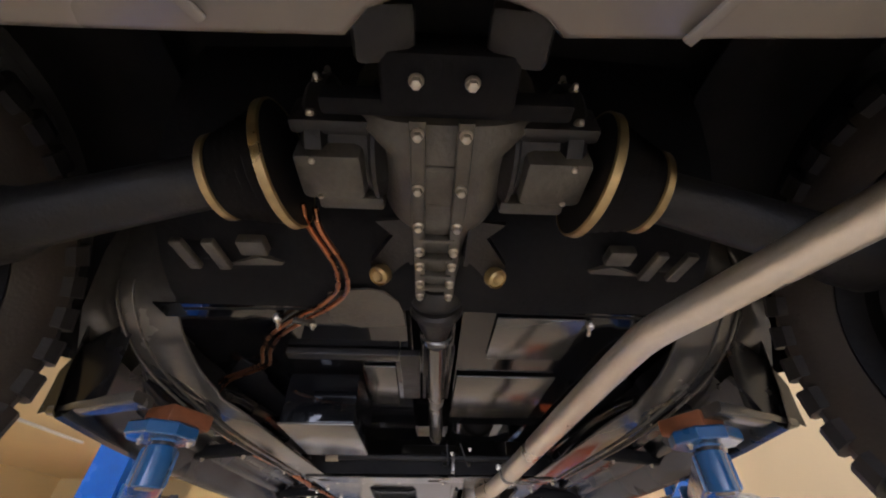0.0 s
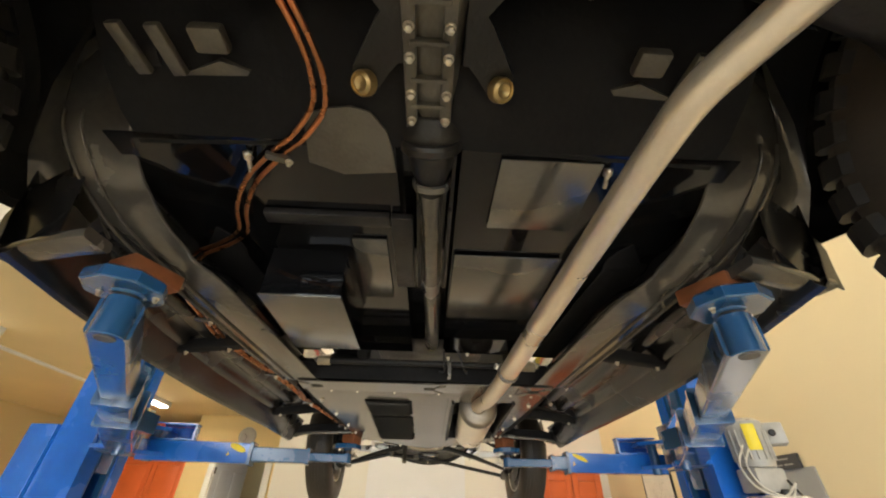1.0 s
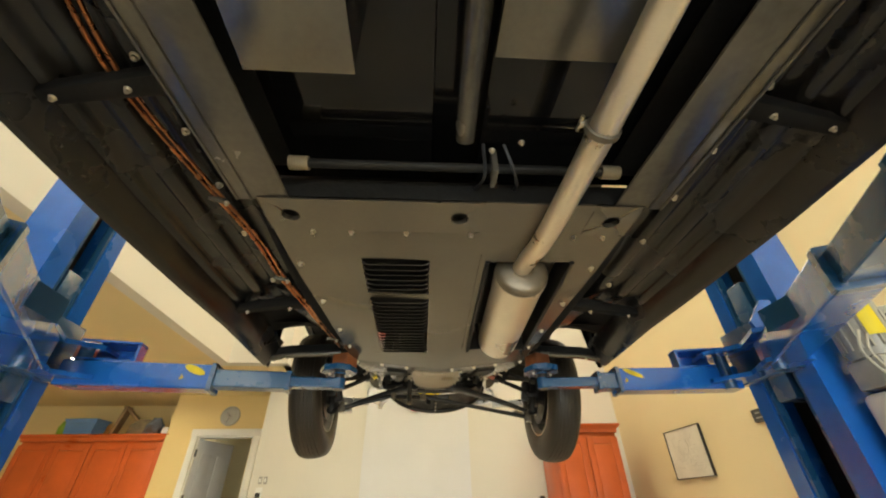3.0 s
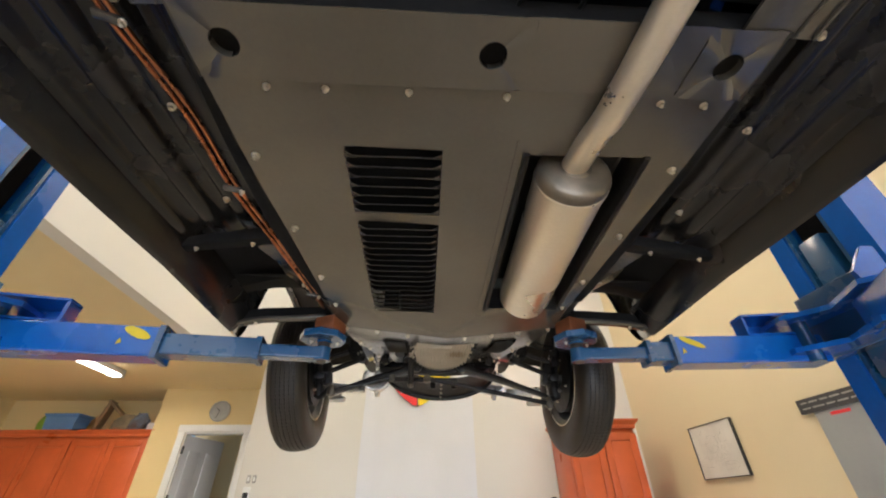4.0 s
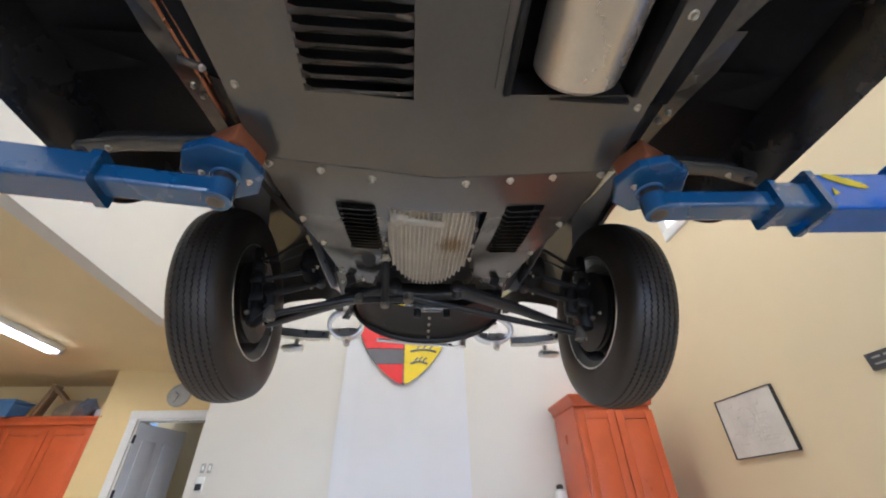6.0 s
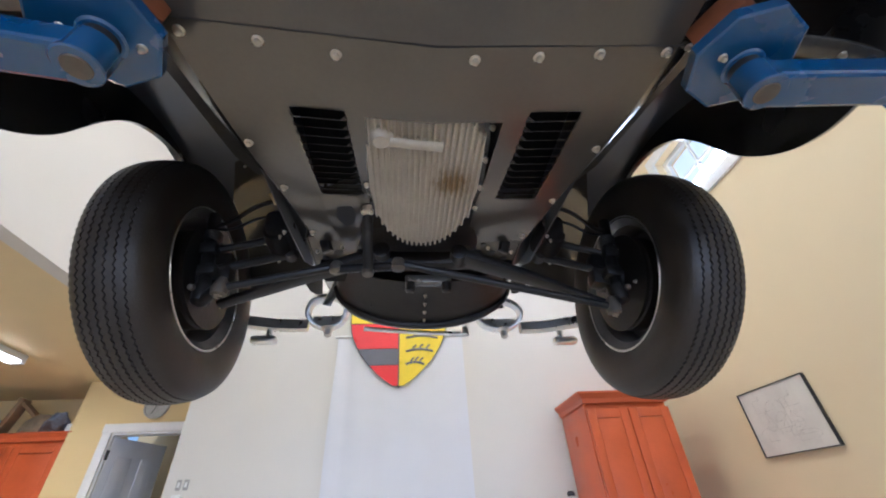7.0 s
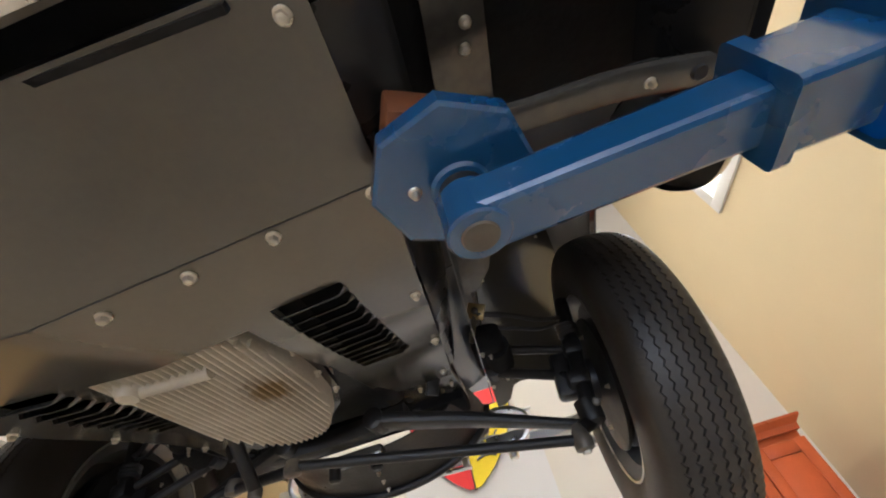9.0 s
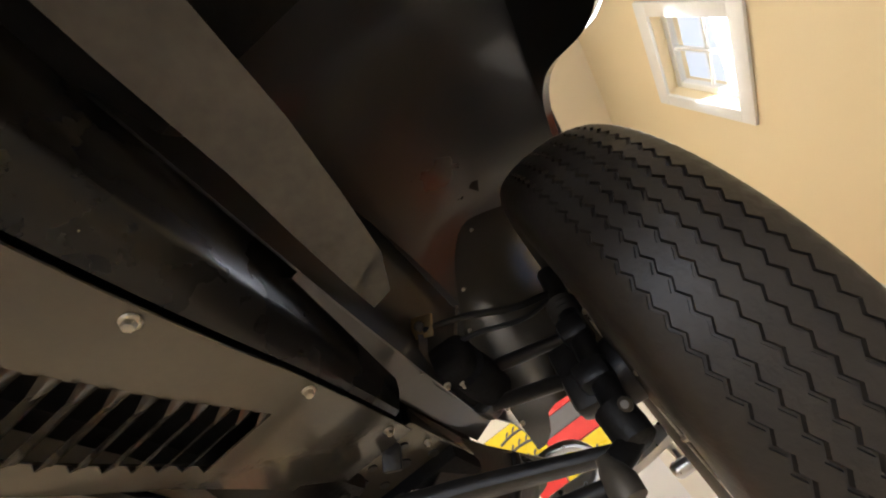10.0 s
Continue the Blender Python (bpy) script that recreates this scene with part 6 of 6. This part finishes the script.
bolts(sump, [(SX + 0.124, y, SZ + 0.03) for y in (2.79, 2.87, 2.95, 3.02)] + [(SX - 0.124, y, SZ + 0.03) for y in (2.79, 2.87, 2.95, 3.02)], BOLT_SMALL)
part("sump_flange", prism(bmesh.new(), [(SX + u * 1.12, 2.94 + (v - 2.94) * 1.05) for u, v in outline], 0.010, Matrix.Translation((0, 0, SZ + 0.04))), M_GLOSSBLACK, sump)
part("engine_block", box(bmesh.new(), (SX, 2.98, 1.95), (0.36, 0.66, 0.28), bevel=0.03), M_CAST, car)

# front suspension arms, hubs, steering
part("front_beam", sweep(bmesh.new(), smooth_path([(-0.16, 3.27, 1.772), (0.02, 3.28, 1.768), (0.20, 3.27, 1.772)], 5), rect(0.05, 0.045, 0.012)), M_GREASE, car)
for s in (-1, 1):
    hub = Vector((0.622 if s > 0 else -0.582, 3.345, 1.745))

    def at(x, y, z):
        """A point given for one side, brought over to this side."""
        return Vector((0.02 + s * (x - 0.02), y, z + (0.006 if s < 0 else 0)))
    part("stub_axle", rod(bmesh.new(), hub + Vector((-s * 0.03, 0, 0)), hub + Vector((s * 0.06, -s * 0.0, 0)), 0.042, 22, 0.055), M_GREASE, car)
    pil = part("sliding_pillar", rod(bmesh.new(), at(0.594, 3.282, 1.655), at(0.656, 3.316, 1.955), 0.018, 20), M_GREASE, car)
    part("pillar_cap", lathe(bmesh.new(), [(0.014, -0.022), (0.024, -0.016), (0.026, 0.0), (0.026, 0.03)], Matrix.Translation(at(0.594, 3.282, 1.652)), 20), M_CAST, pil)
    part("pillar_yoke", box(bmesh.new(), hub + Vector((-s * 0.04, -0.015, 0.02)), (0.05, 0.05, 0.11), pose(0, 0, 0, 0, s * 8, 0), bevel=0.012), M_GREASE, pil)
    pts = smooth_path([at(0.12, 3.25, 1.770), at(0.313, 3.29, 1.730), at(0.45, 3.315, 1.692), at(0.570, 3.330, 1.654)], 5)
    arm = part("lower_arm", sweep(bmesh.new(), pts, rect(0.050, 0.024, 0.008), scales=[1.25 - 0.04 * k for k in range(len(pts))]), M_GREASE, car)
    part("arm_bush", lathe(bmesh.new(), [(0.014, -0.03), (0.024, -0.026), (0.024, 0.026), (0.014, 0.03)], Matrix.Translation(at(0.13, 3.25, 1.768)) @ pose(0, 0, 0, 90), 18), M_CAST, arm)
    up = part("upper_arm", rod(bmesh.new(), at(0.420, 3.372, 1.850), at(0.606, 3.305, 1.748), 0.0125, 14), M_GREASE, car)
    part("arm_bush", lathe(bmesh.new(), [(0.010, -0.022), (0.020, -0.018), (0.020, 0.018), (0.010, 0.022)], Matrix.Translation(at(0.422, 3.370, 1.850)) @ pose(0, 0, 0, 90), 16), M_CAST, up)
    part("damper_link", rod(bmesh.new(), at(0.455, 3.335, 1.886), at(0.622, 3.308, 1.816), 0.0125, 12, 0.010), M_GREASE, car)
    end = Vector((0.551, 3.257, 1.606)) if s > 0 else Vector((-0.488, 3.230, 1.655))
    inner = Vector((-0.041, 3.192, 1.705)) if s > 0 else Vector((-0.206, 3.231, 1.720))
    part("steering_arm", sweep(bmesh.new(), smooth_path([hub + Vector((-s * 0.02, -0.02, -0.06)), hub + Vector((-s * 0.03, -0.06, -0.10)), end + Vector((0, 0.004, 0.016))], 5), circle(0.015, 12)), M_GREASE, car)
    tie = part("tie_rod", rod(bmesh.new(), inner, end, 0.0105, 16), M_GREASE, car)
    part("ball_joint", lathe(bmesh.new(), [(0.010, -0.022), (0.019, -0.018), (0.021, 0.0), (0.016, 0.014), (0.009, 0.03)], Matrix.Translation(end), 18), M_RUST, tie)
    part("joint_nut", lathe(bmesh.new(), [(0.010, -0.014), (0.010, 0.0)], Matrix.Translation(end + Vector((0, 0, -0.012))), 6), M_STEEL, tie)
    part("ball_joint", lathe(bmesh.new(), [(0.010, -0.020), (0.018, -0.016), (0.019, 0.0), (0.014, 0.012)], Matrix.Translation(inner), 18), M_RUST, tie)
    part("hub_fitting", lathe(bmesh.new(), [(0.005, 0), (0.009, 0.004), (0.009, 0.016), (0.005, 0.02)], along(at(0.612, 3.262, 1.668), at(0.600, 3.18, 1.64)), 10), M_RUST, pil)
    part("pillar_clamp", box(bmesh.new(), at(0.624, 3.300, 1.812), (0.046, 0.050, 0.040), pose(0, 0, 0, 0, s * 8, 0), bevel=0.010), M_GREASE, pil)
    part("pillar_clamp", box(bmesh.new(), at(0.604, 3.292, 1.735), (0.050, 0.052, 0.036), pose(0, 0, 0, 0, s * 8, 0), bevel=0.010), M_GREASE, pil)
    part("pillar_gaiter", lathe(bmesh.new(), [(0.020, 0), (0.027, 0.006), (0.021, 0.012), (0.027, 0.018), (0.021, 0.024), (0.027, 0.030), (0.020, 0.036)], along(at(0.632, 3.306, 1.845), at(0.645, 3.312, 1.93)), 18), M_RUBBER, pil)
    pts = smooth_path([at(0.430, 3.205, 1.930), at(0.500, 3.222, 1.912), at(0.575, 3.268, 1.898), at(0.640, 3.305, 1.905)], 6)
    part("brake_hose", sweep(bmesh.new(), pts, circle(0.0062, 10)), M_RUBBER, car)
    pts = smooth_path([at(0.445, 3.245, 1.905), at(0.505, 3.250, 1.888), at(0.572, 3.282, 1.880), at(0.638, 3.308, 1.898)], 6)
    part("brake_pipe", sweep(bmesh.new(), pts, circle(0.0045, 8)), M_BLACK, car)
    part("shield_stay", rod(bmesh.new(), at(0.425, 3.30, 1.92), at(0.446, 3.43, 2.16), 0.003, 8), M_STEEL, car)
    hb = part("hose_bracket", box(bmesh.new(), at(0.430, 3.203, 1.938), (0.046, 0.006, 0.040), pose(0, 0, 0, 20, s * 30, 0), bevel=0.003), M_BRASS, car, "brass-coloured hose bracket")
    part("bracket_nut", lathe(bmesh.new(), [(0.004, 0), (0.009, 0.001), (0.009, 0.010), (0.005, 0.012)], along(at(0.428, 3.202, 1.938), at(0.426, 3.150, 1.925)), 6), M_RUST, hb)
    part("bracket_strap", sweep(bmesh.new(), [at(0.424, 3.205, 1.925), at(0.408, 3.215, 1.895), at(0.396, 3.222, 1.868)], rect(0.016, 0.004)), M_RUST, hb)
    # lever damper on the frame, with its end cap and filler
    dm = part("lever_damper", box(bmesh.new(), at(0.432, 3.300, 1.886), (0.082, 0.135, 0.074), pose(0, 0, 0, 0, s * 6, 0), bevel=0.022, seg=3), M_MATTE, car, "black lever-arm damper")
    part("damper_drum", lathe(bmesh.new(), [(0.020, -0.045), (0.036, -0.040), (0.038, 0.0), (0.034, 0.05), (0.012, 0.054)], along(at(0.448, 3.315, 1.868), at(0.450, 3.37, 1.864)), 20), M_MATTE, dm)
    bolts(dm, [at(0.452, 3.368, 1.826), at(0.412, 3.252, 1.848), at(0.430, 3.275, 1.848)], BOLT_SMALL)
pit = part("drop_arm", sweep(bmesh.new(), [(-0.113, 3.055, 1.79), (-0.115, 3.09, 1.755), (-0.117, 3.182, 1.678)], circle(0.013, 12)), M_GREASE, car)
part("drop_arm_joint", lathe(bmesh.new(), [(0.008, -0.016), (0.014, -0.012), (0.015, 0.0), (0.010, 0.014)], Matrix.Translation((-0.117, 3.182, 1.676)), 14), M_RUST, pit)
part("drop_arm_nut", lathe(bmesh.new(), [(0.012, -0.008), (0.016, -0.006), (0.016, 0.008)], Matrix.Translation((-0.115, 3.062, 1.772)), 6), M_STEEL, pit)
part("track_rod", rod(bmesh.new(), (-0.206, 3.231, 1.712), (-0.041, 3.192, 1.698), 0.012, 14), M_GREASE, car)
rack = part("idler_bracket", box(bmesh.new(), (0.045, 3.325, 1.730), (0.14, 0.035, 0.026), bevel=0.006), M_FRAME, car)
for x in (-0.008, 0.098):
    part("bracket_lug", lathe(bmesh.new(), [(0.008, -0.02), (0.014, -0.016), (0.014, 0.01)], Matrix.Translation((x, 3.318, 1.708)), 14), M_CAST, rack)
# drilled plates that carry the tray's front edge, with grilles and small fittings
for s in (-1, 1):
    D = Matrix.Translation((0.012, 0, 0)) @ Matrix.Diagonal((s, 1, 1, 1))
    cp = part("carrier_plate", prism(bmesh.new(), [(0.120, 3.258), (0.315, 3.252), (0.318, 3.44), (0.296, 3.45), (0.250, 3.40), (0.130, 3.37)], 0.004, D @ Matrix.Translation((0, 0, 1.836))), M_PAN, car, "drilled grey plate ahead of the undertray", smooth=False)
    part("plate_edge", box(bmesh.new(), (0, 0, 0), (0.005, 0.19, 0.030), D @ Matrix.Translation((0.319, 3.345, 1.846)), bevel=0.001), M_PAN, cp)
    for x, y, r in ((0.165, 3.300, 0.012), (0.205, 3.285, 0.008), (0.238, 3.330, 0.013), (0.272, 3.290, 0.007), (0.284, 3.360, 0.010), (0.180, 3.345, 0.009)):
        # dark disc in place of a cut, for the shade of a drilling
        part("drilled_hole", lathe(bmesh.new(), [(0.001, 0.0), (r, 0.0), (r + 0.001, 0.003)], D @ Matrix.Translation((x, y, 1.8335)), 14), M_DARK, cp)
    bolts(cp, [(0.012 + s * x, y, 1.835) for x, y in ((0.150, 3.275), (0.222, 3.300), (0.300, 3.32), (0.300, 3.41))], BOLT_SMALL)
    gr = part("grille_frame", box(bmesh.new(), (0, 0, 0), (0.060, 0.026, 0.006), D @ Matrix.Translation((0.205, 3.385, 1.822)) @ pose(0, 0, 0, 25, 0, 12), bevel=0.001), M_CAST, cp)
    for i in range(6):
        part("grille_bar", box(bmesh.new(), (0, 0, 0), (0.004, 0.024, 0.003), D @ Matrix.Translation((0.205, 3.385, 1.8165)) @ pose(0, 0, 0, 25, 0, 12) @ Matrix.Translation((-0.022 + 0.009 * i, 0, 0))), M_PLATE, gr)
    part("plate_clip", box(bmesh.new(), (0, 0, 0), (0.030, 0.018, 0.040), D @ Matrix.Translation((0.262, 3.262, 1.812)) @ pose(0, 0, 0, 20, 10, 30), bevel=0.004), M_CAST, cp)
    part("plate_clip", box(bmesh.new(), (0, 0, 0), (0.036, 0.016, 0.024), D @ Matrix.Translation((0.150, 3.262, 1.820)) @ pose(0, 0, 0, -15, 20, 60), bevel=0.004), M_RUST, cp)

# rounded lower apron with a rolled lip
rows = []
for y, dz, kw in ((3.38, 0.050, 0.90), (3.44, 0.040, 0.94), (3.52, 0.022, 0.98), (3.58, 0.0, 1.0), (3.66, 0.016, 1.0), (3.74, 0.060, 0.97), (3.82, 0.13, 0.92)):
    rows.append([(0.045 + 0.315 * kw * math.sin(b), y, 1.868 - (0.163 - dz) * math.cos(b)) for b in [radians(-84 + 7 * j) for j in range(25)]])
nose = part("lower_apron", sheet(bmesh.new(), rows, 0.003), M_GREASE, car, "rounded black lower apron")
lip = [(0.045 + 0.316 * math.sin(b), 3.582, 1.868 - 0.164 * math.cos(b)) for b in [radians(-86 + 4 * j) for j in range(44)]]
part("rolled_lip", sweep(bmesh.new(), lip, circle(0.0125, 12), up=(0, 1, 0)), M_GREASE, nose)
bolts(nose, [(0.042, 3.44 + k * 0.034, 1.744 - 0.0125 * k) for k in range(4)], BOLT_SMALL)

# chrome bumper with oval rings and rubbing feet
for s, xr, zr, rx, rz, zb, xe, xf in ((-1, -0.345, 1.878, 0.078, 0.060, 1.822, -0.74, -0.573), (1, 0.379, 1.856, 0.094, 0.056, 1.798, 0.76, 0.642)):
    pts = smooth_path([(xr + s * rx * 0.9, 3.835, zb), ((xr + xe) / 2, 3.825, zb), (xe, 3.76, zb + 0.004)], 6)
    bp = part("bumper_bar", sweep(bmesh.new(), pts, [(-0.016, -0.020), (0.006, -0.026), (0.019, -0.016), (0.021, 0.016), (0.006, 0.026), (-0.016, 0.020)]), M_CHROME, car, "chrome bumper bar")
    ring = [(xr + rx * math.cos(a), 3.83 - 0.02 * math.sin(a), zr + rz * math.sin(a)) for a in [k * 2 * math.pi / 32 for k in range(33)]]
    part("oval_ring", sweep(bmesh.new(), ring, rect(0.020, 0.042, 0.005), up=(0, 1, 0)), M_CHROME, bp)
    part("ring_plate", box(bmesh.new(), (xr, 3.855, zr - rz * 0.45), (rx * 1.5, 0.006, rz * 0.7), bevel=0.002), M_CHROME, bp)
    part("ring_nut", lathe(bmesh.new(), [(0.006, 0), (0.009, 0.004), (0.009, 0.012)], along((xr - 0.03, 3.845, zr - rz * 0.4), (xr - 0.03, 3.80, zr - rz * 0.4)), 6), M_STEEL, bp)
    part("ring_lug", lathe(bmesh.new(), [(0.009, -0.026), (0.016, -0.020), (0.018, 0.0), (0.028, 0.012)], Matrix.Translation((xr + 0.012, 3.83, zr - rz - 0.022)), 16), M_CHROME, bp)
    part("rubbing_foot", box(bmesh.new(), (xf, 3.82, zb - 0.066), (0.098, 0.045, 0.030), bevel=0.012, seg=3), M_CHROME, bp)
    part("foot_stem", sweep(bmesh.new(), smooth_path([(xf - s * 0.012, 3.82, zb - 0.06), (xf - s * 0.014, 3.825, zb - 0.02), (xf - s * 0.03, 3.83, zb)], 4), circle(0.011, 12)), M_CHROME, bp)
    part("bumper_iron", sweep(bmesh.new(), [(s * 0.24 + 0.02, 3.50, 1.92), (xr, 3.80, zr + 0.02)], rect(0.035, 0.010, 0.003)), M_GLOSSBLACK, bp)
part("bumper_valance", sweep(bmesh.new(), smooth_path([(-0.19, 3.83, 1.802), (0.03, 3.84, 1.786), (0.24, 3.83, 1.772)], 6), rect(0.022, 0.012, 0.004)), M_CHROME, car)
part("valance_clip", box(bmesh.new(), (0.225, 3.825, 1.784), (0.024, 0.02, 0.034), bevel=0.004), M_CHROME, car)


# front wings with wheel openings, inner arches and toe boards
def wing(s):
    """Flared front wing with its rear lobe, wheel opening, closing panel and inner arch."""
    edge = [(2.48, 0.742, 1.705), (2.56, 0.746, 1.702), (2.64, 0.758, 1.706), (2.72, 0.780, 1.714), (2.80, 0.808, 1.744), (2.88, 0.835, 1.80), (2.93, 0.850, 1.855), (2.965, 0.855, 1.893), (3.0, 0.862, 1.955), (3.03, 0.868, 2.02), (3.065, 0.874, 2.085), (3.12, 0.880, 2.165), (3.20, 0.883, 2.225), (3.30, 0.885, 2.268), (3.40, 0.885, 2.280), (3.52, 0.880, 2.262), (3.64, 0.86, 2.20), (3.74, 0.83, 2.13), (3.84, 0.79, 2.10), (3.92, 0.74, 2.10)]
    fine = []
    for i in range(len(edge) - 1):
        for k in range(4):
            fine.append(tuple(edge[i][j] + (edge[i + 1][j] - edge[i][j]) * k / 4 for j in range(3)))
    fine.append(edge[-1])
    low = [tuple(sum(fine[max(0, min(len(fine) - 1, i + d))][j] for d in (-3, -2, -1, 0, 1, 2, 3)) / 7 for j in range(3)) for i in range(len(fine))]

    def skin(y, k):
        out = [p for p in low if p[0] <= y] or low[:1]
        return out[-1][1] + 0.04 * math.sin(k * 2.4)
    rows = []
    for k in (0, 0.012, 0.05, 0.2, 0.5, 0.8, 1.0):
        rows.append([(cx(y) + s * (x + 0.04 * math.sin(k * 2.4) - (0.012 if k == 0 else 0)), y, z + (2.50 - z) * k + (0.004 if k == 0 else 0)) for y, x, z in low])
    part("front_wing", sheet(bmesh.new(), rows, 0.003, (-s, 0, 0)), M_GLOSSBLACK, car)
    # closing panel behind the wheel, vaulted into the roof of the arch
    line = [(2.42, 1.812), (2.50, 1.838), (2.60, 1.866), (2.68, 1.884)]
    line += [(3.36 + 0.635 * math.cos(radians(a)), 1.735 + 0.635 * math.sin(radians(a))) for a in range(162, 36, -7)]
    rows = []
    for i, (y, z) in enumerate(line):
        w = skin(max(y + 0.02, 2.5), max(0.0, (z - 1.72) / 0.78)) + 0.010
        vault = 0.075 * min(1.0, i / 6)
        rows.append([(cx(2.6) + s * (0.405 + (w - 0.405) * k / 14), y, z + vault * (math.sin(k / 14 * math.pi) - 0.45)) for k in range(15)])
    part("arch_shelf", sheet(bmesh.new(), rows[:5], 0.003), M_MATTE, car)
    part("wheel_arch", sheet(bmesh.new(), rows[4:], 0.003), M_ARCH, car)
    bm = sweep(bmesh.new(), smooth_path([(cx(2.5) + s * 0.42, 2.600, 1.748), (cx(2.5) + s * 0.54, 2.604, 1.742), (cx(2.5) + s * 0.64, 2.606, 1.738), (cx(2.5) + s * 0.752, 2.618, 1.722)], 5), rect(0.034, 0.016, 0.006))
    lip = part("wing_lip", bm, M_FRAME, car)
    up = [(cx(2.5) + s * x, 2.614, z) for x, z in ((0.42, 1.772), (0.54, 1.768), (0.64, 1.764), (0.745, 1.750))]
    part("lip_upstand", sweep(bmesh.new(), up, rect(0.004, 0.044, 0.001)), M_MATTE, lip)
    # hole drawn as a dark disc, its shade in the colour
    part("lip_hole", lathe(bmesh.new(), [(0.001, 1.7175), (0.0075, 1.7175), (0.0085, 1.725)], Matrix.Translation((cx(2.5) + s * 0.706, 2.611, 0)), 18), M_DARK, lip)
    bolts(lip, [(cx(2.5) + s * 0.66, 2.609, 1.729)], BOLT_SMALL)
    # side of the engine bay and its downward flange
    rows = [[(cx(3.2) + s * (0.405 - 0.05 * (y - 2.7)), y, zb + (2.38 - zb) * k) for k in (0, 0.06, 0.2, 0.5, 1)] for y, zb in ((2.46, 1.90), (2.8, 1.87), (3.0, 1.852), (3.2, 1.845), (3.4, 1.848), (3.47, 1.88), (3.6, 1.92), (3.8, 1.94))]
    part("inner_wing", sheet(bmesh.new(), rows, 0.003, (s, 0, 0)), M_ARCH, car)
    rows = [[(cx(3.2) + s * (0.302 + (0.385 - 0.05 * (y - 3.1) - 0.302) * k / 4), y, z + 0.006 * k) for k in range(5)] for y, z in ((2.95, 1.862), (3.1, 1.868), (3.25, 1.872), (3.4, 1.874), (3.50, 1.884))]
    part("bay_flange", sheet(bmesh.new(), rows, 0.003), M_ARCH, car)
    rows = [[(cx(3) + s * (x0 + (x1 - x0) * k / 3), y, z + 0.008 * k / 3) for k in range(4)] for y, x0, x1, z in ((2.34, 0.470, 0.532, 1.800), (2.42, 0.466, 0.530, 1.803), (2.50, 0.462, 0.528, 1.826), (2.60, 0.455, 0.528, 1.850), (2.70, 0.440, 0.526, 1.868), (2.82, 0.425, 0.510, 1.893), (2.92, 0.412, 0.490, 1.898), (3.02, 0.402, 0.466, 1.900), (3.08, 0.398, 0.432, 1.902))]
    fl = part("splash_flange", sheet(bmesh.new(), rows, 0.004), M_FRAME, car)
    bolts(fl, [(cx(3) + s * 0.505, 2.532, 1.838), (cx(3) + s * 0.500, 2.560, 1.845)], BOLT_MID)
    # curved splash shield in front of the hub, leaning back at its top
    rows = []
    for i in range(17):
        k = i / 16
        x = 0.365 + 0.375 * k
        top = 2.10 + 0.27 * math.sin(min(1.0, k / 0.62) * math.pi / 2)
        bot = 1.868 + 0.050 * min(1.0, max(0.0, (k - 0.10) / 0.10)) - 0.04 * max(0.0, k - 0.72) / 0.28
        rows.append([(cx(3.5) + s * x, 3.445 + 0.11 * k * k + 0.60 * (2.22 - z), z) for z in [bot + (top - bot) * j / 8 for j in range(9)]])
    sh = part("splash_shield", sheet(bmesh.new(), rows, 0.003, (0, 1, 0)), M_PAN, car)
    for x, z in ((0.372, 1.92), (0.378, 2.06), (0.400, 2.13), (0.451, 2.215), (0.569, 2.335), (0.690, 2.335)):
        k = (x - 0.365) / 0.375
        part("shield_bolt", BOLT_SMALL, None, sh, m=pose(cx(3.5) + s * x, 3.442 + 0.11 * k * k + 0.60 * (2.22 - z), z, -60))


mirrored(wing)
rows = [[(cx(2.3) + x, y, z) for x in (-0.70, -0.4, 0, 0.4, 0.70)] for y, z in ((2.42, 1.862), (2.55, 1.90), (2.68, 2.0), (2.75, 2.15))]
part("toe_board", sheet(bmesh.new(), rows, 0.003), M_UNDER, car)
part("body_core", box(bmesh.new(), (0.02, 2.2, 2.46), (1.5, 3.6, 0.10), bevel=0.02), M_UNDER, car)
part("upper_body", box(bmesh.new(), (0.02, 1.75, 2.62), (1.42, 3.9, 0.40), bevel=0.12, seg=4), M_GLOSSBLACK, car)
